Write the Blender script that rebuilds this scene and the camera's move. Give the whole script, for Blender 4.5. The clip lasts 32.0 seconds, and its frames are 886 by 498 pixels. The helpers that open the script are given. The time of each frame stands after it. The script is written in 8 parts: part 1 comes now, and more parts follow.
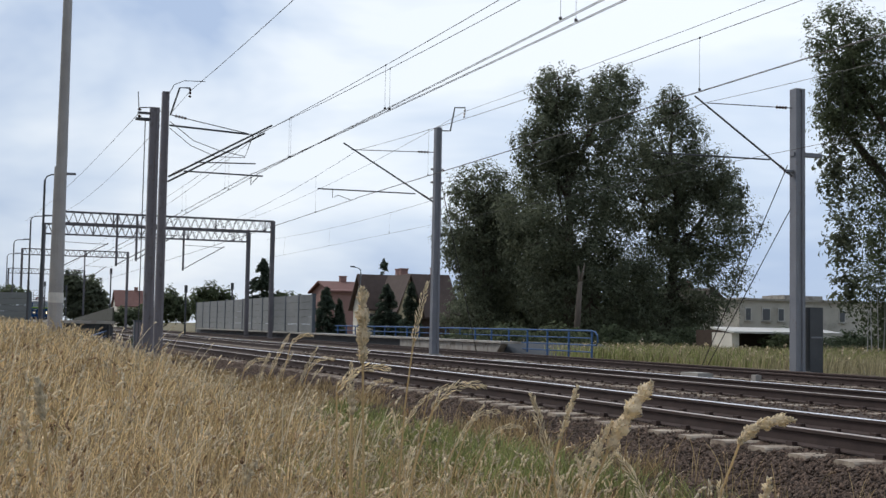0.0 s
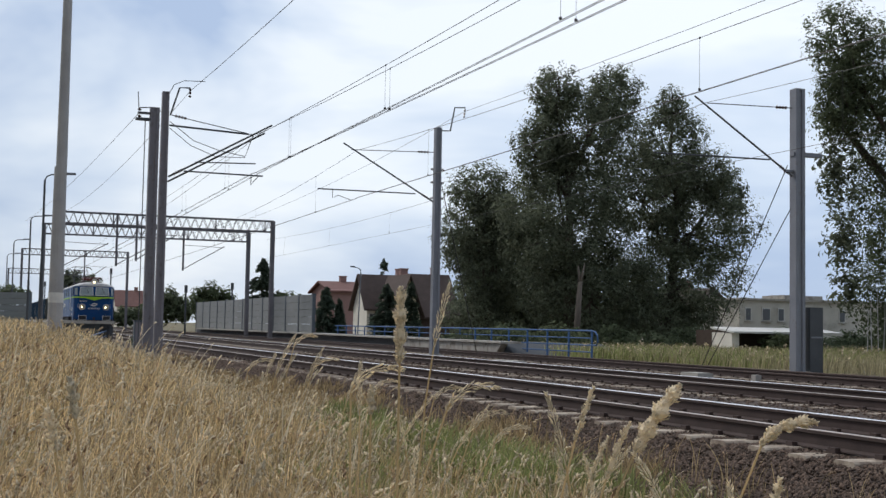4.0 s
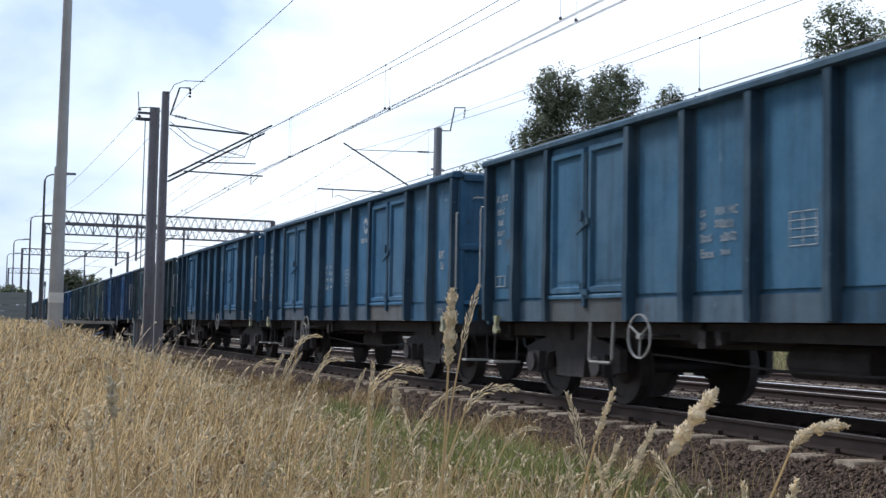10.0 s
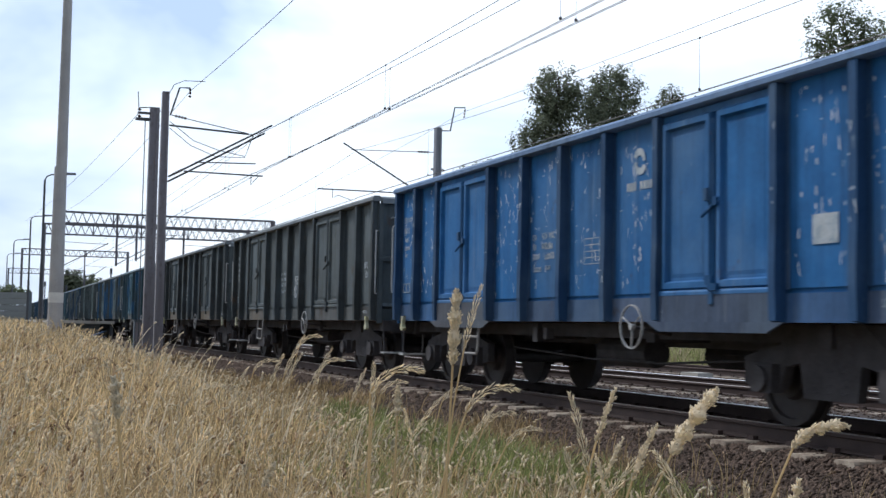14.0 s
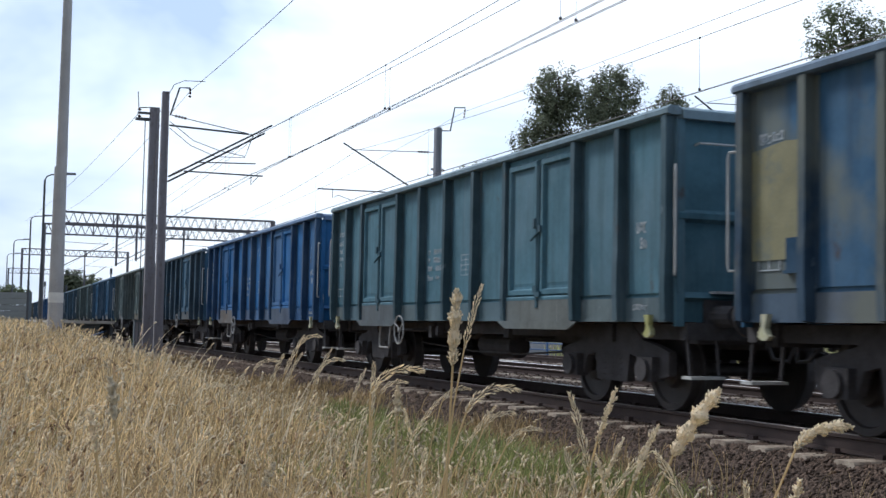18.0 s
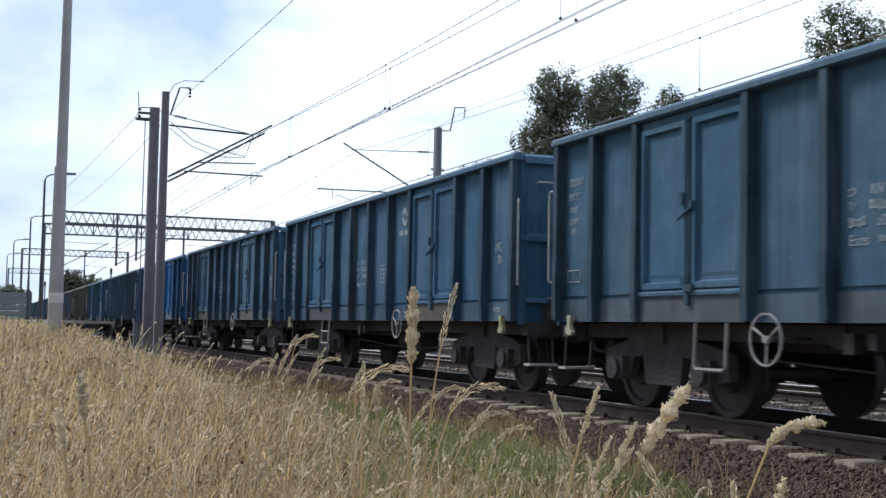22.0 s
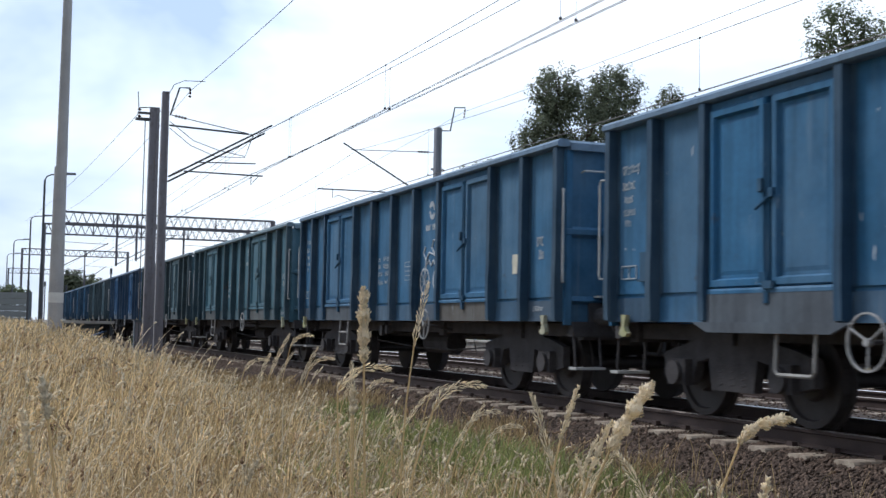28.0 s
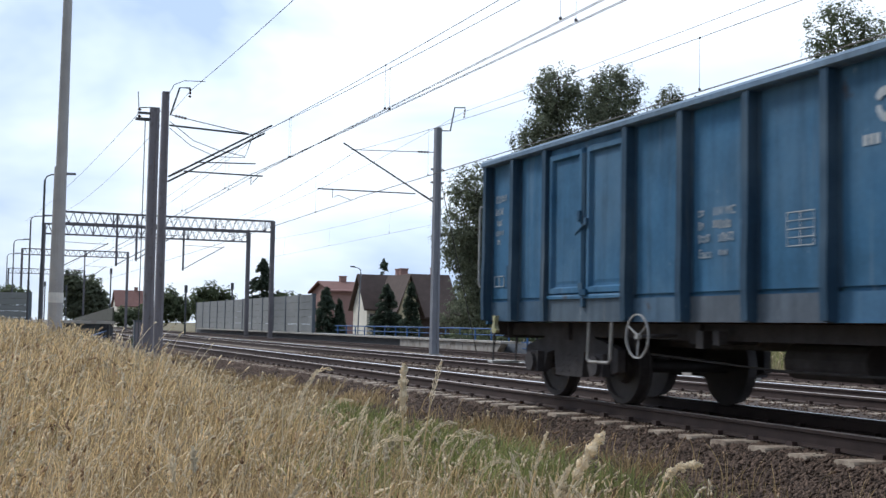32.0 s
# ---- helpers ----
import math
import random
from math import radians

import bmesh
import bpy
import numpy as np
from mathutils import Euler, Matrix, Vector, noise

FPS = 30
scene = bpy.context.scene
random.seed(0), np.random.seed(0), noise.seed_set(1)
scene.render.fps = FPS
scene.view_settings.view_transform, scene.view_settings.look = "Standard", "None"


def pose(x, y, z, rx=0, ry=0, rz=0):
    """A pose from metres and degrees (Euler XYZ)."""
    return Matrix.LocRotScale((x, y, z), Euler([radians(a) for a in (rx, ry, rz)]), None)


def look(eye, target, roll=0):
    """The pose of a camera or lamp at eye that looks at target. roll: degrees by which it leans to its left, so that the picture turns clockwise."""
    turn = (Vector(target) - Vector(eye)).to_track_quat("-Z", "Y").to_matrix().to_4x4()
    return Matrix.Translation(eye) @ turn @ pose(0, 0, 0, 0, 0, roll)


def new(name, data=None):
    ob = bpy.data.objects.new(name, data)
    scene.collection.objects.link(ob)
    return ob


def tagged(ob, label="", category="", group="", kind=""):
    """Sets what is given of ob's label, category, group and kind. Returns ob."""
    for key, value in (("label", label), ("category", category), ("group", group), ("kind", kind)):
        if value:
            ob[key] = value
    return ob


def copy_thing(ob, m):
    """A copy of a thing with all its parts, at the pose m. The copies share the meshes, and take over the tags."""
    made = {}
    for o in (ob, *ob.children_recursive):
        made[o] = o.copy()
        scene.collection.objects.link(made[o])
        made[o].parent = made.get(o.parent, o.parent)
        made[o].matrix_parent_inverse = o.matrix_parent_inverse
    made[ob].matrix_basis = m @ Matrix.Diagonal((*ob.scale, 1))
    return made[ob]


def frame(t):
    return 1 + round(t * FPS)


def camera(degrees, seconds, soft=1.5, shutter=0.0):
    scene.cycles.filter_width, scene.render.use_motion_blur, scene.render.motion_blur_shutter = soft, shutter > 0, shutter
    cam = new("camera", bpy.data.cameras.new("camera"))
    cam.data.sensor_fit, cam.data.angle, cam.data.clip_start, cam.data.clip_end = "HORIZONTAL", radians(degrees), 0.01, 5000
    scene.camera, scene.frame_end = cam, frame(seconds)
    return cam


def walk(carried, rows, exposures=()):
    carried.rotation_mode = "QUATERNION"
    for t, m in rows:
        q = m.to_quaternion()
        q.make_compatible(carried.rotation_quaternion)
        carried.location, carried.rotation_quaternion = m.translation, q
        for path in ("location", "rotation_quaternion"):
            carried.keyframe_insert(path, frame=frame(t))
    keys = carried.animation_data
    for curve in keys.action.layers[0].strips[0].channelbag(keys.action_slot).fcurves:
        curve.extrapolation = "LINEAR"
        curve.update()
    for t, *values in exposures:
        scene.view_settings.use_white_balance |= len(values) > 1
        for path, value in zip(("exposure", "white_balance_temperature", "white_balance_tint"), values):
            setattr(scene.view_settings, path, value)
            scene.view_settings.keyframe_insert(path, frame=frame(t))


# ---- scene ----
# World: X across the line, Y along it (the train comes from +Y), z = 0 at the top of the near track's rails.
EYE = Vector((0.0, 0.0, 0.893))
YAW, PITCH, ROLL = 0.36307, 0.06334, 1.033
AIM = Vector((math.sin(YAW) * math.cos(PITCH), math.cos(YAW) * math.cos(PITCH), math.sin(PITCH)))

cam = camera(39.717, 32.0, soft=1.45, shutter=0.07)
STAND = look(EYE, EYE + AIM * 10, ROLL)
walk(cam, [(0.0, STAND), (32.0, STAND)],
     exposures=[(0.0, 0.02, 6500, 10), (6.5, 0.02, 6500, 10), (7.6, 0.05, 6380, 10), (8.6, 0.32, 6180, 10), (10.0, 0.40, 6150, 10), (31.0, 0.42, 6150, 10), (32.0, 0.38, 6180, 10)])

# ---- sky and sun ----
SUN_EL, SUN_ROT = radians(46), radians(326)
world = bpy.data.worlds.new("overcast_sky")
scene.world = world
world.use_nodes = True
wn, wl = world.node_tree.nodes, world.node_tree.links
wn.clear()
w_out = wn.new("ShaderNodeOutputWorld")
w_bg = wn.new("ShaderNodeBackground")
w_sky = wn.new("ShaderNodeTexSky")
w_sky.sky_type, w_sky.sun_disc = "NISHITA", False
w_sky.sun_elevation, w_sky.sun_rotation = SUN_EL, SUN_ROT
w_sky.dust_density, w_sky.ozone_density = 2.0, 2.0
w_tc = wn.new("ShaderNodeTexCoord")
w_map = wn.new("ShaderNodeMapping")
w_map.inputs["Scale"].default_value = (1.0, 1.0, 2.7)
w_map.inputs["Rotation"].default_value = (0.1, 0.05, 0.6)
w_n1 = wn.new("ShaderNodeTexNoise")
w_n1.inputs["Scale"].default_value = 2.3
w_n1.inputs["Detail"].default_value = 5.0
w_n1.inputs["Roughness"].default_value = 0.52
w_n1.inputs["Distortion"].default_value = 0.35
w_r1 = wn.new("ShaderNodeValToRGB")
for e, (pos, col) in zip((w_r1.color_ramp.elements[0], w_r1.color_ramp.elements[1]),
                         ((0.39, (0.48, 0.61, 0.84, 1)), (0.60, (0.975, 1.045, 1.125, 1)))):
    e.position, e.color = pos, col
e = w_r1.color_ramp.elements.new(0.49)
e.color = (0.72, 0.83, 0.99, 1)
w_sc = wn.new("ShaderNodeVectorMath")
w_sc.operation = "SCALE"
w_sc.inputs["Scale"].default_value = 0.10
w_mix = wn.new("ShaderNodeMix")
w_mix.data_type = "RGBA"
w_mix.inputs[0].default_value = 0.88
wl.new(w_tc.outputs["Generated"], w_map.inputs["Vector"])
wl.new(w_map.outputs["Vector"], w_n1.inputs["Vector"])
wl.new(w_n1.outputs["Fac"], w_r1.inputs["Fac"])
wl.new(w_sky.outputs["Color"], w_sc.inputs[0])
wl.new(w_sc.outputs["Vector"], w_mix.inputs[6])
wl.new(w_r1.outputs["Color"], w_mix.inputs[7])
# brighter towards the veiled sun, duller away from it
w_dot = wn.new("ShaderNodeVectorMath")
w_dot.operation = "DOT_PRODUCT"
w_dot.inputs[1].default_value = (math.sin(radians(55)) * 0.9, math.cos(radians(55)) * 0.9, 0.43)
w_rng = wn.new("ShaderNodeMapRange")
w_rng.inputs["From Min"].default_value, w_rng.inputs["From Max"].default_value = -0.6, 0.98
w_rng.inputs["To Min"].default_value, w_rng.inputs["To Max"].default_value = 0.60, 1.36
w_lit = wn.new("ShaderNodeVectorMath")
w_lit.operation = "SCALE"
wl.new(w_tc.outputs["Generated"], w_dot.inputs[0])
wl.new(w_dot.outputs["Value"], w_rng.inputs["Value"])
wl.new(w_mix.outputs[2], w_lit.inputs[0])
wl.new(w_rng.outputs["Result"], w_lit.inputs["Scale"])
wl.new(w_lit.outputs["Vector"], w_bg.inputs["Color"])
w_bg.inputs["Strength"].default_value = 0.77
wl.new(w_bg.outputs["Background"], w_out.inputs["Surface"])

sun_data = bpy.data.lights.new("sun", "SUN")
sun_data.energy, sun_data.angle, sun_data.color = 1.9, radians(14), (1.0, 0.96, 0.915)
sun = new("sun", sun_data)
SUN_DIR = Vector((math.sin(SUN_ROT) * math.cos(SUN_EL), math.cos(SUN_ROT) * math.cos(SUN_EL), math.sin(SUN_EL)))
sun.matrix_basis = look(SUN_DIR * 100, (0, 0, 0))

# ---- materials ----


def mat(name, base, rough=0.7, metal=0.0, vary=0.25, scale=6.0, fine=60.0, bump=0.15, tint=None, tint_amount=0.0,
        tint_scale=2.0, use_object=False, island=0.0, spec=0.4, stretch=(1, 1, 1), dist=0.01):
    m = bpy.data.materials.new(name)
    m.use_nodes = True
    n, l = m.node_tree.nodes, m.node_tree.links
    b = n["Principled BSDF"]
    b.inputs["Roughness"].default_value, b.inputs["Metallic"].default_value = rough, metal
    b.inputs["Specular IOR Level"].default_value = spec
    tc = n.new("ShaderNodeTexCoord")
    mp = n.new("ShaderNodeMapping")
    mp.inputs["Scale"].default_value = stretch
    l.new(tc.outputs["Object"], mp.inputs["Vector"])
    info = n.new("ShaderNodeObjectInfo")
    add = n.new("ShaderNodeVectorMath")
    add.operation = "ADD"
    sep = n.new("ShaderNodeVectorMath")
    sep.operation = "SCALE"
    sep.inputs[0].default_value = (37.0, 53.0, 19.0)
    l.new(info.outputs["Random"], sep.inputs["Scale"])
    l.new(mp.outputs["Vector"], add.inputs[0])
    l.new(sep.outputs["Vector"], add.inputs[1])
    big = n.new("ShaderNodeTexNoise")
    big.inputs["Scale"].default_value, big.inputs["Detail"].default_value = scale, 4.0
    small = n.new("ShaderNodeTexNoise")
    small.inputs["Scale"].default_value, small.inputs["Detail"].default_value = fine, 3.0
    l.new(add.outputs["Vector"], big.inputs["Vector"])
    l.new(add.outputs["Vector"], small.inputs["Vector"])
    s = n.new("ShaderNodeMath")
    s.operation = "MULTIPLY_ADD"
    s.inputs[1].default_value, s.inputs[2].default_value = 0.45, 0.0
    l.new(small.outputs["Fac"], s.inputs[0])
    s2 = n.new("ShaderNodeMath")
    s2.operation = "MULTIPLY_ADD"
    s2.inputs[1].default_value = 0.9
    l.new(big.outputs["Fac"], s2.inputs[0])
    l.new(s.outputs[0], s2.inputs[2])
    rng = n.new("ShaderNodeMapRange")
    rng.inputs["From Min"].default_value, rng.inputs["From Max"].default_value = 0.35, 1.0
    rng.inputs["To Min"].default_value, rng.inputs["To Max"].default_value = 1.0 - vary, 1.0 + vary
    l.new(s2.outputs[0], rng.inputs["Value"])
    mul = n.new("ShaderNodeVectorMath")
    mul.operation = "SCALE"
    if use_object:
        l.new(info.outputs["Color"], mul.inputs[0])
    else:
        mul.inputs[0].default_value = base[:3]
    last = rng.outputs["Result"]
    if island:
        geo = n.new("ShaderNodeNewGeometry")
        ir = n.new("ShaderNodeMapRange")
        ir.inputs["To Min"].default_value, ir.inputs["To Max"].default_value = 1.0 - island, 1.0 + island
        l.new(geo.outputs["Random Per Island"], ir.inputs["Value"])
        im = n.new("ShaderNodeMath")
        im.operation = "MULTIPLY"
        l.new(last, im.inputs[0])
        l.new(ir.outputs["Result"], im.inputs[1])
        last = im.outputs[0]
    l.new(last, mul.inputs["Scale"])
    colour = mul.outputs["Vector"]
    if tint:
        tn = n.new("ShaderNodeTexNoise")
        tn.inputs["Scale"].default_value, tn.inputs["Detail"].default_value = tint_scale, 6.0
        tn.inputs["Roughness"].default_value = 0.65
        l.new(add.outputs["Vector"], tn.inputs["Vector"])
        tr = n.new("ShaderNodeMapRange")
        tr.inputs["From Min"].default_value, tr.inputs["From Max"].default_value = 0.62 - 0.3 * tint_amount, 0.74 - 0.2 * tint_amount
        tr.inputs["To Max"].default_value = 0.55 + 0.35 * tint_amount
        l.new(tn.outputs["Fac"], tr.inputs["Value"])
        mx = n.new("ShaderNodeMix")
        mx.data_type = "RGBA"
        mx.inputs[7].default_value = (*tint, 1)
        l.new(tr.outputs["Result"], mx.inputs[0])
        l.new(colour, mx.inputs[6])
        colour = mx.outputs[2]
    l.new(colour, b.inputs["Base Color"])
    if bump:
        bp = n.new("ShaderNodeBump")
        bp.inputs["Strength"].default_value, bp.inputs["Distance"].default_value = bump, dist
        l.new(s2.outputs[0], bp.inputs["Height"])
        l.new(bp.outputs["Normal"], b.inputs["Normal"])
    return m


def glow(name, colour, strength):
    m = bpy.data.materials.new(name)
    m.use_nodes = True
    b = m.node_tree.nodes["Principled BSDF"]
    b.inputs["Base Color"].default_value = (*colour, 1)
    b.inputs["Emission Color"].default_value = (*colour, 1)
    b.inputs["Emission Strength"].default_value = strength
    return m


def leafy(name, base, vary=0.4, through_amount=0.25, rough=0.6):
    m = mat(name, base, rough, vary=0.3, scale=0.45, fine=2.5, bump=0.0, island=vary, spec=0.08)
    n, l = m.node_tree.nodes, m.node_tree.links
    b = n["Principled BSDF"]
    source = b.inputs["Base Color"].links[0].from_socket
    tr = n.new("ShaderNodeBsdfTranslucent")
    mx = n.new("ShaderNodeMixShader")
    mx.inputs[0].default_value = through_amount
    l.new(source, tr.inputs["Color"])
    l.new(b.outputs["BSDF"], mx.inputs[1])
    l.new(tr.outputs["BSDF"], mx.inputs[2])
    l.new(mx.outputs[0], n["Material Output"].inputs["Surface"])
    return m


M_SOIL = mat("dry_soil", (0.16, 0.12, 0.075), 0.95, vary=0.5, scale=1.5, fine=30, bump=0.5, tint=(0.10, 0.12, 0.03), tint_amount=0.6, tint_scale=0.7)
M_BALLAST = mat("ballast_stone", (0.072, 0.048, 0.035), 0.9, vary=0.5, scale=9, fine=45, bump=0.9, dist=0.04, tint=(0.05, 0.04, 0.035), tint_amount=0.5, tint_scale=18)
M_STONE = mat("crushed_stone", (0.094, 0.064, 0.048), 0.95, vary=0.3, scale=4, fine=60, bump=0.4, island=0.6)
M_CONCRETE = mat("weathered_concrete", (0.36, 0.34, 0.31), 0.9, vary=0.3, scale=2.5, fine=40, bump=0.3, tint=(0.16, 0.13, 0.10), tint_amount=0.4, tint_scale=1.5)
M_SLEEPER = mat("sleeper_concrete", (0.40, 0.335, 0.265), 0.92, vary=0.4, scale=5, fine=50, bump=0.35, tint=(0.12, 0.08, 0.06), tint_amount=0.55, tint_scale=4)
M_RAIL_SIDE = mat("rusty_rail_side", (0.055, 0.037, 0.033), 0.8, vary=0.3, scale=4, fine=50, bump=0.2)
M_RAIL_TOP = mat("polished_rail_head", (0.72, 0.72, 0.74), 0.42, metal=1.0, vary=0.1, scale=3, fine=80, bump=0.02)
M_RAIL_NEAR = mat("darker_rail_head", (0.34, 0.30, 0.28), 0.6, metal=0.6, vary=0.2, scale=3, fine=60, bump=0.05)
M_RAIL_DULL = mat("dull_rail_head", (0.16, 0.10, 0.08), 0.55, metal=0.3, vary=0.2, scale=3, fine=60, bump=0.1)
M_MAST = mat("galvanised_steel", (0.215, 0.225, 0.255), 0.6, metal=0.15, vary=0.18, scale=1.5, fine=25, bump=0.08, tint=(0.17, 0.155, 0.15), tint_amount=0.1, tint_scale=3)
M_MAST_AGED = mat("aged_purple_grey_steel", (0.20, 0.19, 0.21), 0.65, metal=0.15, vary=0.2, scale=1.5, fine=25, bump=0.08, tint=(0.10, 0.085, 0.075), tint_amount=0.3, tint_scale=3)
# lattice steel lightened in its colour for the haze over the distance
M_PORTAL = mat("hazed_grey_lattice_steel", (0.15, 0.145, 0.16), 0.7, metal=0.1, vary=0.2, scale=2, fine=30, bump=0.05)
M_MAST_DARK = mat("dark_painted_steel", (0.075, 0.08, 0.088), 0.6, metal=0.2, vary=0.2, scale=2, fine=30, bump=0.08)
M_POLE = mat("spun_concrete_pole", (0.37, 0.36, 0.355), 0.9, vary=0.2, scale=1.5, fine=30, bump=0.2)
M_WIRE = mat("dark_copper_wire", (0.05, 0.045, 0.045), 0.5, metal=0.5, vary=0.1, bump=0.0)
M_INSUL = mat("brown_porcelain", (0.06, 0.035, 0.03), 0.25, vary=0.1, bump=0.0)
M_WHITEPAINT = mat("faded_white_paint", (0.62, 0.61, 0.58), 0.7, vary=0.15, scale=5, bump=0.05)
M_BLUERAIL = mat("blue_railing_paint", (0.035, 0.10, 0.24), 0.5, vary=0.15, scale=2, fine=20, bump=0.05)
M_BARRIER = mat("noise_barrier_panel", (0.22, 0.23, 0.23), 0.85, vary=0.15, scale=1.0, fine=20, bump=0.2, stretch=(1, 1, 6))
M_BARRIER_POST = mat("barrier_post_steel", (0.10, 0.12, 0.14), 0.6, vary=0.15, bump=0.05)



def worn_paint(name, patch=None):
    """Old wagon paint in the object's own colour: faded patches, streaks, rust stains and chipped spots."""
    m = mat(name, (0.1, 0.2, 0.4), 0.62, vary=0.24, scale=2.2, fine=18, bump=0.12, use_object=True, spec=0.12)
    n, l = m.node_tree.nodes, m.node_tree.links
    b = n["Principled BSDF"]
    colour = b.inputs["Base Color"].links[0].from_socket
    place = [x for x in n if x.type == "VECT_MATH" and x.operation == "ADD"][0].outputs["Vector"]

    def layer(scale, detail, lo, hi, amount, tint, squash=(1, 1, 1), rough=0.6, mode="MIX"):
        nonlocal colour
        mp = n.new("ShaderNodeMapping")
        mp.inputs["Scale"].default_value = squash
        tx = n.new("ShaderNodeTexNoise")
        tx.inputs["Scale"].default_value, tx.inputs["Detail"].default_value, tx.inputs["Roughness"].default_value = scale, detail, rough
        mr = n.new("ShaderNodeMapRange")
        mr.inputs["From Min"].default_value, mr.inputs["From Max"].default_value, mr.inputs["To Max"].default_value = lo, hi, amount
        mx = n.new("ShaderNodeMix")
        mx.data_type, mx.blend_type = "RGBA", mode
        mx.inputs[7].default_value = (*tint, 1)
        l.new(place, mp.inputs["Vector"])
        l.new(mp.outputs["Vector"], tx.inputs["Vector"])
        l.new(tx.outputs["Fac"], mr.inputs["Value"])
        l.new(mr.outputs["Result"], mx.inputs[0])
        l.new(colour, mx.inputs[6])
        colour = mx.outputs[2]
    layer(0.55, 4, 0.44, 0.66, 0.34, (0.15, 0.20, 0.24))
    layer(0.8, 5, 0.50, 0.70, 0.40, (0.55, 0.52, 0.50), mode="MULTIPLY")
    layer(3.0, 5, 0.48, 0.70, 0.42, (0.45, 0.42, 0.40), (2.4, 2.4, 0.13), mode="MULTIPLY")
    layer(4.0, 4, 0.62, 0.76, 0.22, (0.32, 0.35, 0.37), (2.2, 2.2, 0.12), 0.55)
    layer(1.7, 8, 0.63, 0.70, 0.7, (0.085, 0.06, 0.045), (1, 1, 0.7), 0.7)
    layer(7.0, 5, 0.68, 0.74, 0.5, (0.34, 0.40, 0.45), (1, 1, 0.4), 0.65)
    if patch:
        layer(*patch)
    l.new(colour, b.inputs["Base Color"])
    return m


M_PAINT = worn_paint("weathered_wagon_paint")
M_PAINT_OLIVE = worn_paint("wagon_paint_with_olive_showing", (0.75, 5, 0.44, 0.56, 0.75, (0.160, 0.172, 0.145), (1, 1, 0.8), 0.55))
M_PAINT_BLUE = worn_paint("wagon_paint_with_blue_showing", (0.6, 5, 0.50, 0.58, 0.8, (0.035, 0.12, 0.25), (1, 1, 0.8), 0.55))
M_UNDER = mat("grimy_underframe", (0.056, 0.052, 0.055), 0.9, vary=0.45, scale=5, fine=40, bump=0.3)
M_WHEEL = mat("dark_wheel_steel", (0.052, 0.047, 0.048), 0.6, metal=0.4, vary=0.3, scale=6, fine=40, bump=0.1)
M_MARK = mat("worn_white_marking", (0.42, 0.46, 0.49), 0.7, vary=0.35, scale=14, fine=60, bump=0.0, tint=(0.10, 0.17, 0.24), tint_amount=0.55, tint_scale=7)
M_YELLOW = mat("yellow_marking_paint", (0.36, 0.33, 0.13), 0.6, vary=0.2, scale=10, bump=0.05)
M_GREYRAIL = mat("worn_grey_handrail", (0.44, 0.44, 0.43), 0.6, vary=0.2, scale=10, bump=0.05)
M_WHEELRIM = mat("worn_pale_handwheel_paint", (0.34, 0.34, 0.34), 0.65, vary=0.3, scale=12, bump=0.05)
M_STEEL = mat("dusty_grey_steel", (0.27, 0.26, 0.25), 0.7, vary=0.25, scale=8, bump=0.05)
M_HOOK = mat("chipped_pale_yellow_paint", (0.42, 0.41, 0.30), 0.7, vary=0.35, scale=7, fine=40, bump=0.1, tint=(0.30, 0.30, 0.06), tint_amount=0.5, tint_scale=1.2)
M_RUST = mat("rust", (0.14, 0.065, 0.035), 0.9, vary=0.4, scale=8, fine=50, bump=0.3)

M_LOCO = mat("loco_blue_paint", (0.005, 0.054, 0.180), 0.36, vary=0.2, scale=0.7, fine=9, bump=0.04, spec=0.16, tint=(0.010, 0.032, 0.085), tint_amount=0.35, tint_scale=0.9)
M_LOCO_DARK = mat("loco_dark_blue_grille", (0.006, 0.042, 0.14), 0.5, vary=0.12, scale=2, fine=20, bump=0.1)
M_LIME = mat("lime_green_stripe", (0.30, 0.52, 0.02), 0.45, vary=0.08, scale=2, bump=0.03)
M_ROOF = mat("pale_grey_roof_paint", (0.58, 0.57, 0.56), 0.7, vary=0.18, scale=1.2, fine=20, bump=0.1, tint=(0.25, 0.23, 0.22), tint_amount=0.35, tint_scale=2.0)
M_PANTO = mat("red_lead_steel", (0.11, 0.022, 0.022), 0.6, vary=0.25, scale=6, bump=0.08)
M_BLACK = mat("black_grime", (0.036, 0.034, 0.036), 0.75, vary=0.3, scale=5, fine=30, bump=0.15)
M_GLASS = mat("dark_cab_glass", (0.10, 0.115, 0.115), 0.08, vary=0.1, scale=0.7, fine=3, bump=0.0, spec=0.8)
M_LAMPGLASS = glow("lit_headlamp", (1.0, 0.80, 0.50), 7.0)
# pale base colour paints the bright sky's reflection into the cab glass
M_SCREEN = mat("windscreen_with_painted_sky", (0.24, 0.275, 0.275), 0.08, vary=0.35, scale=0.9, fine=4, bump=0.0, spec=0.9)
M_LAMPLENS = glow("lit_lamp_lens", (0.26, 0.23, 0.18), 0.06)
M_LAMPDISH = mat("headlamp_dish", (0.55, 0.52, 0.46), 0.3, metal=0.6, vary=0.1, bump=0.0)

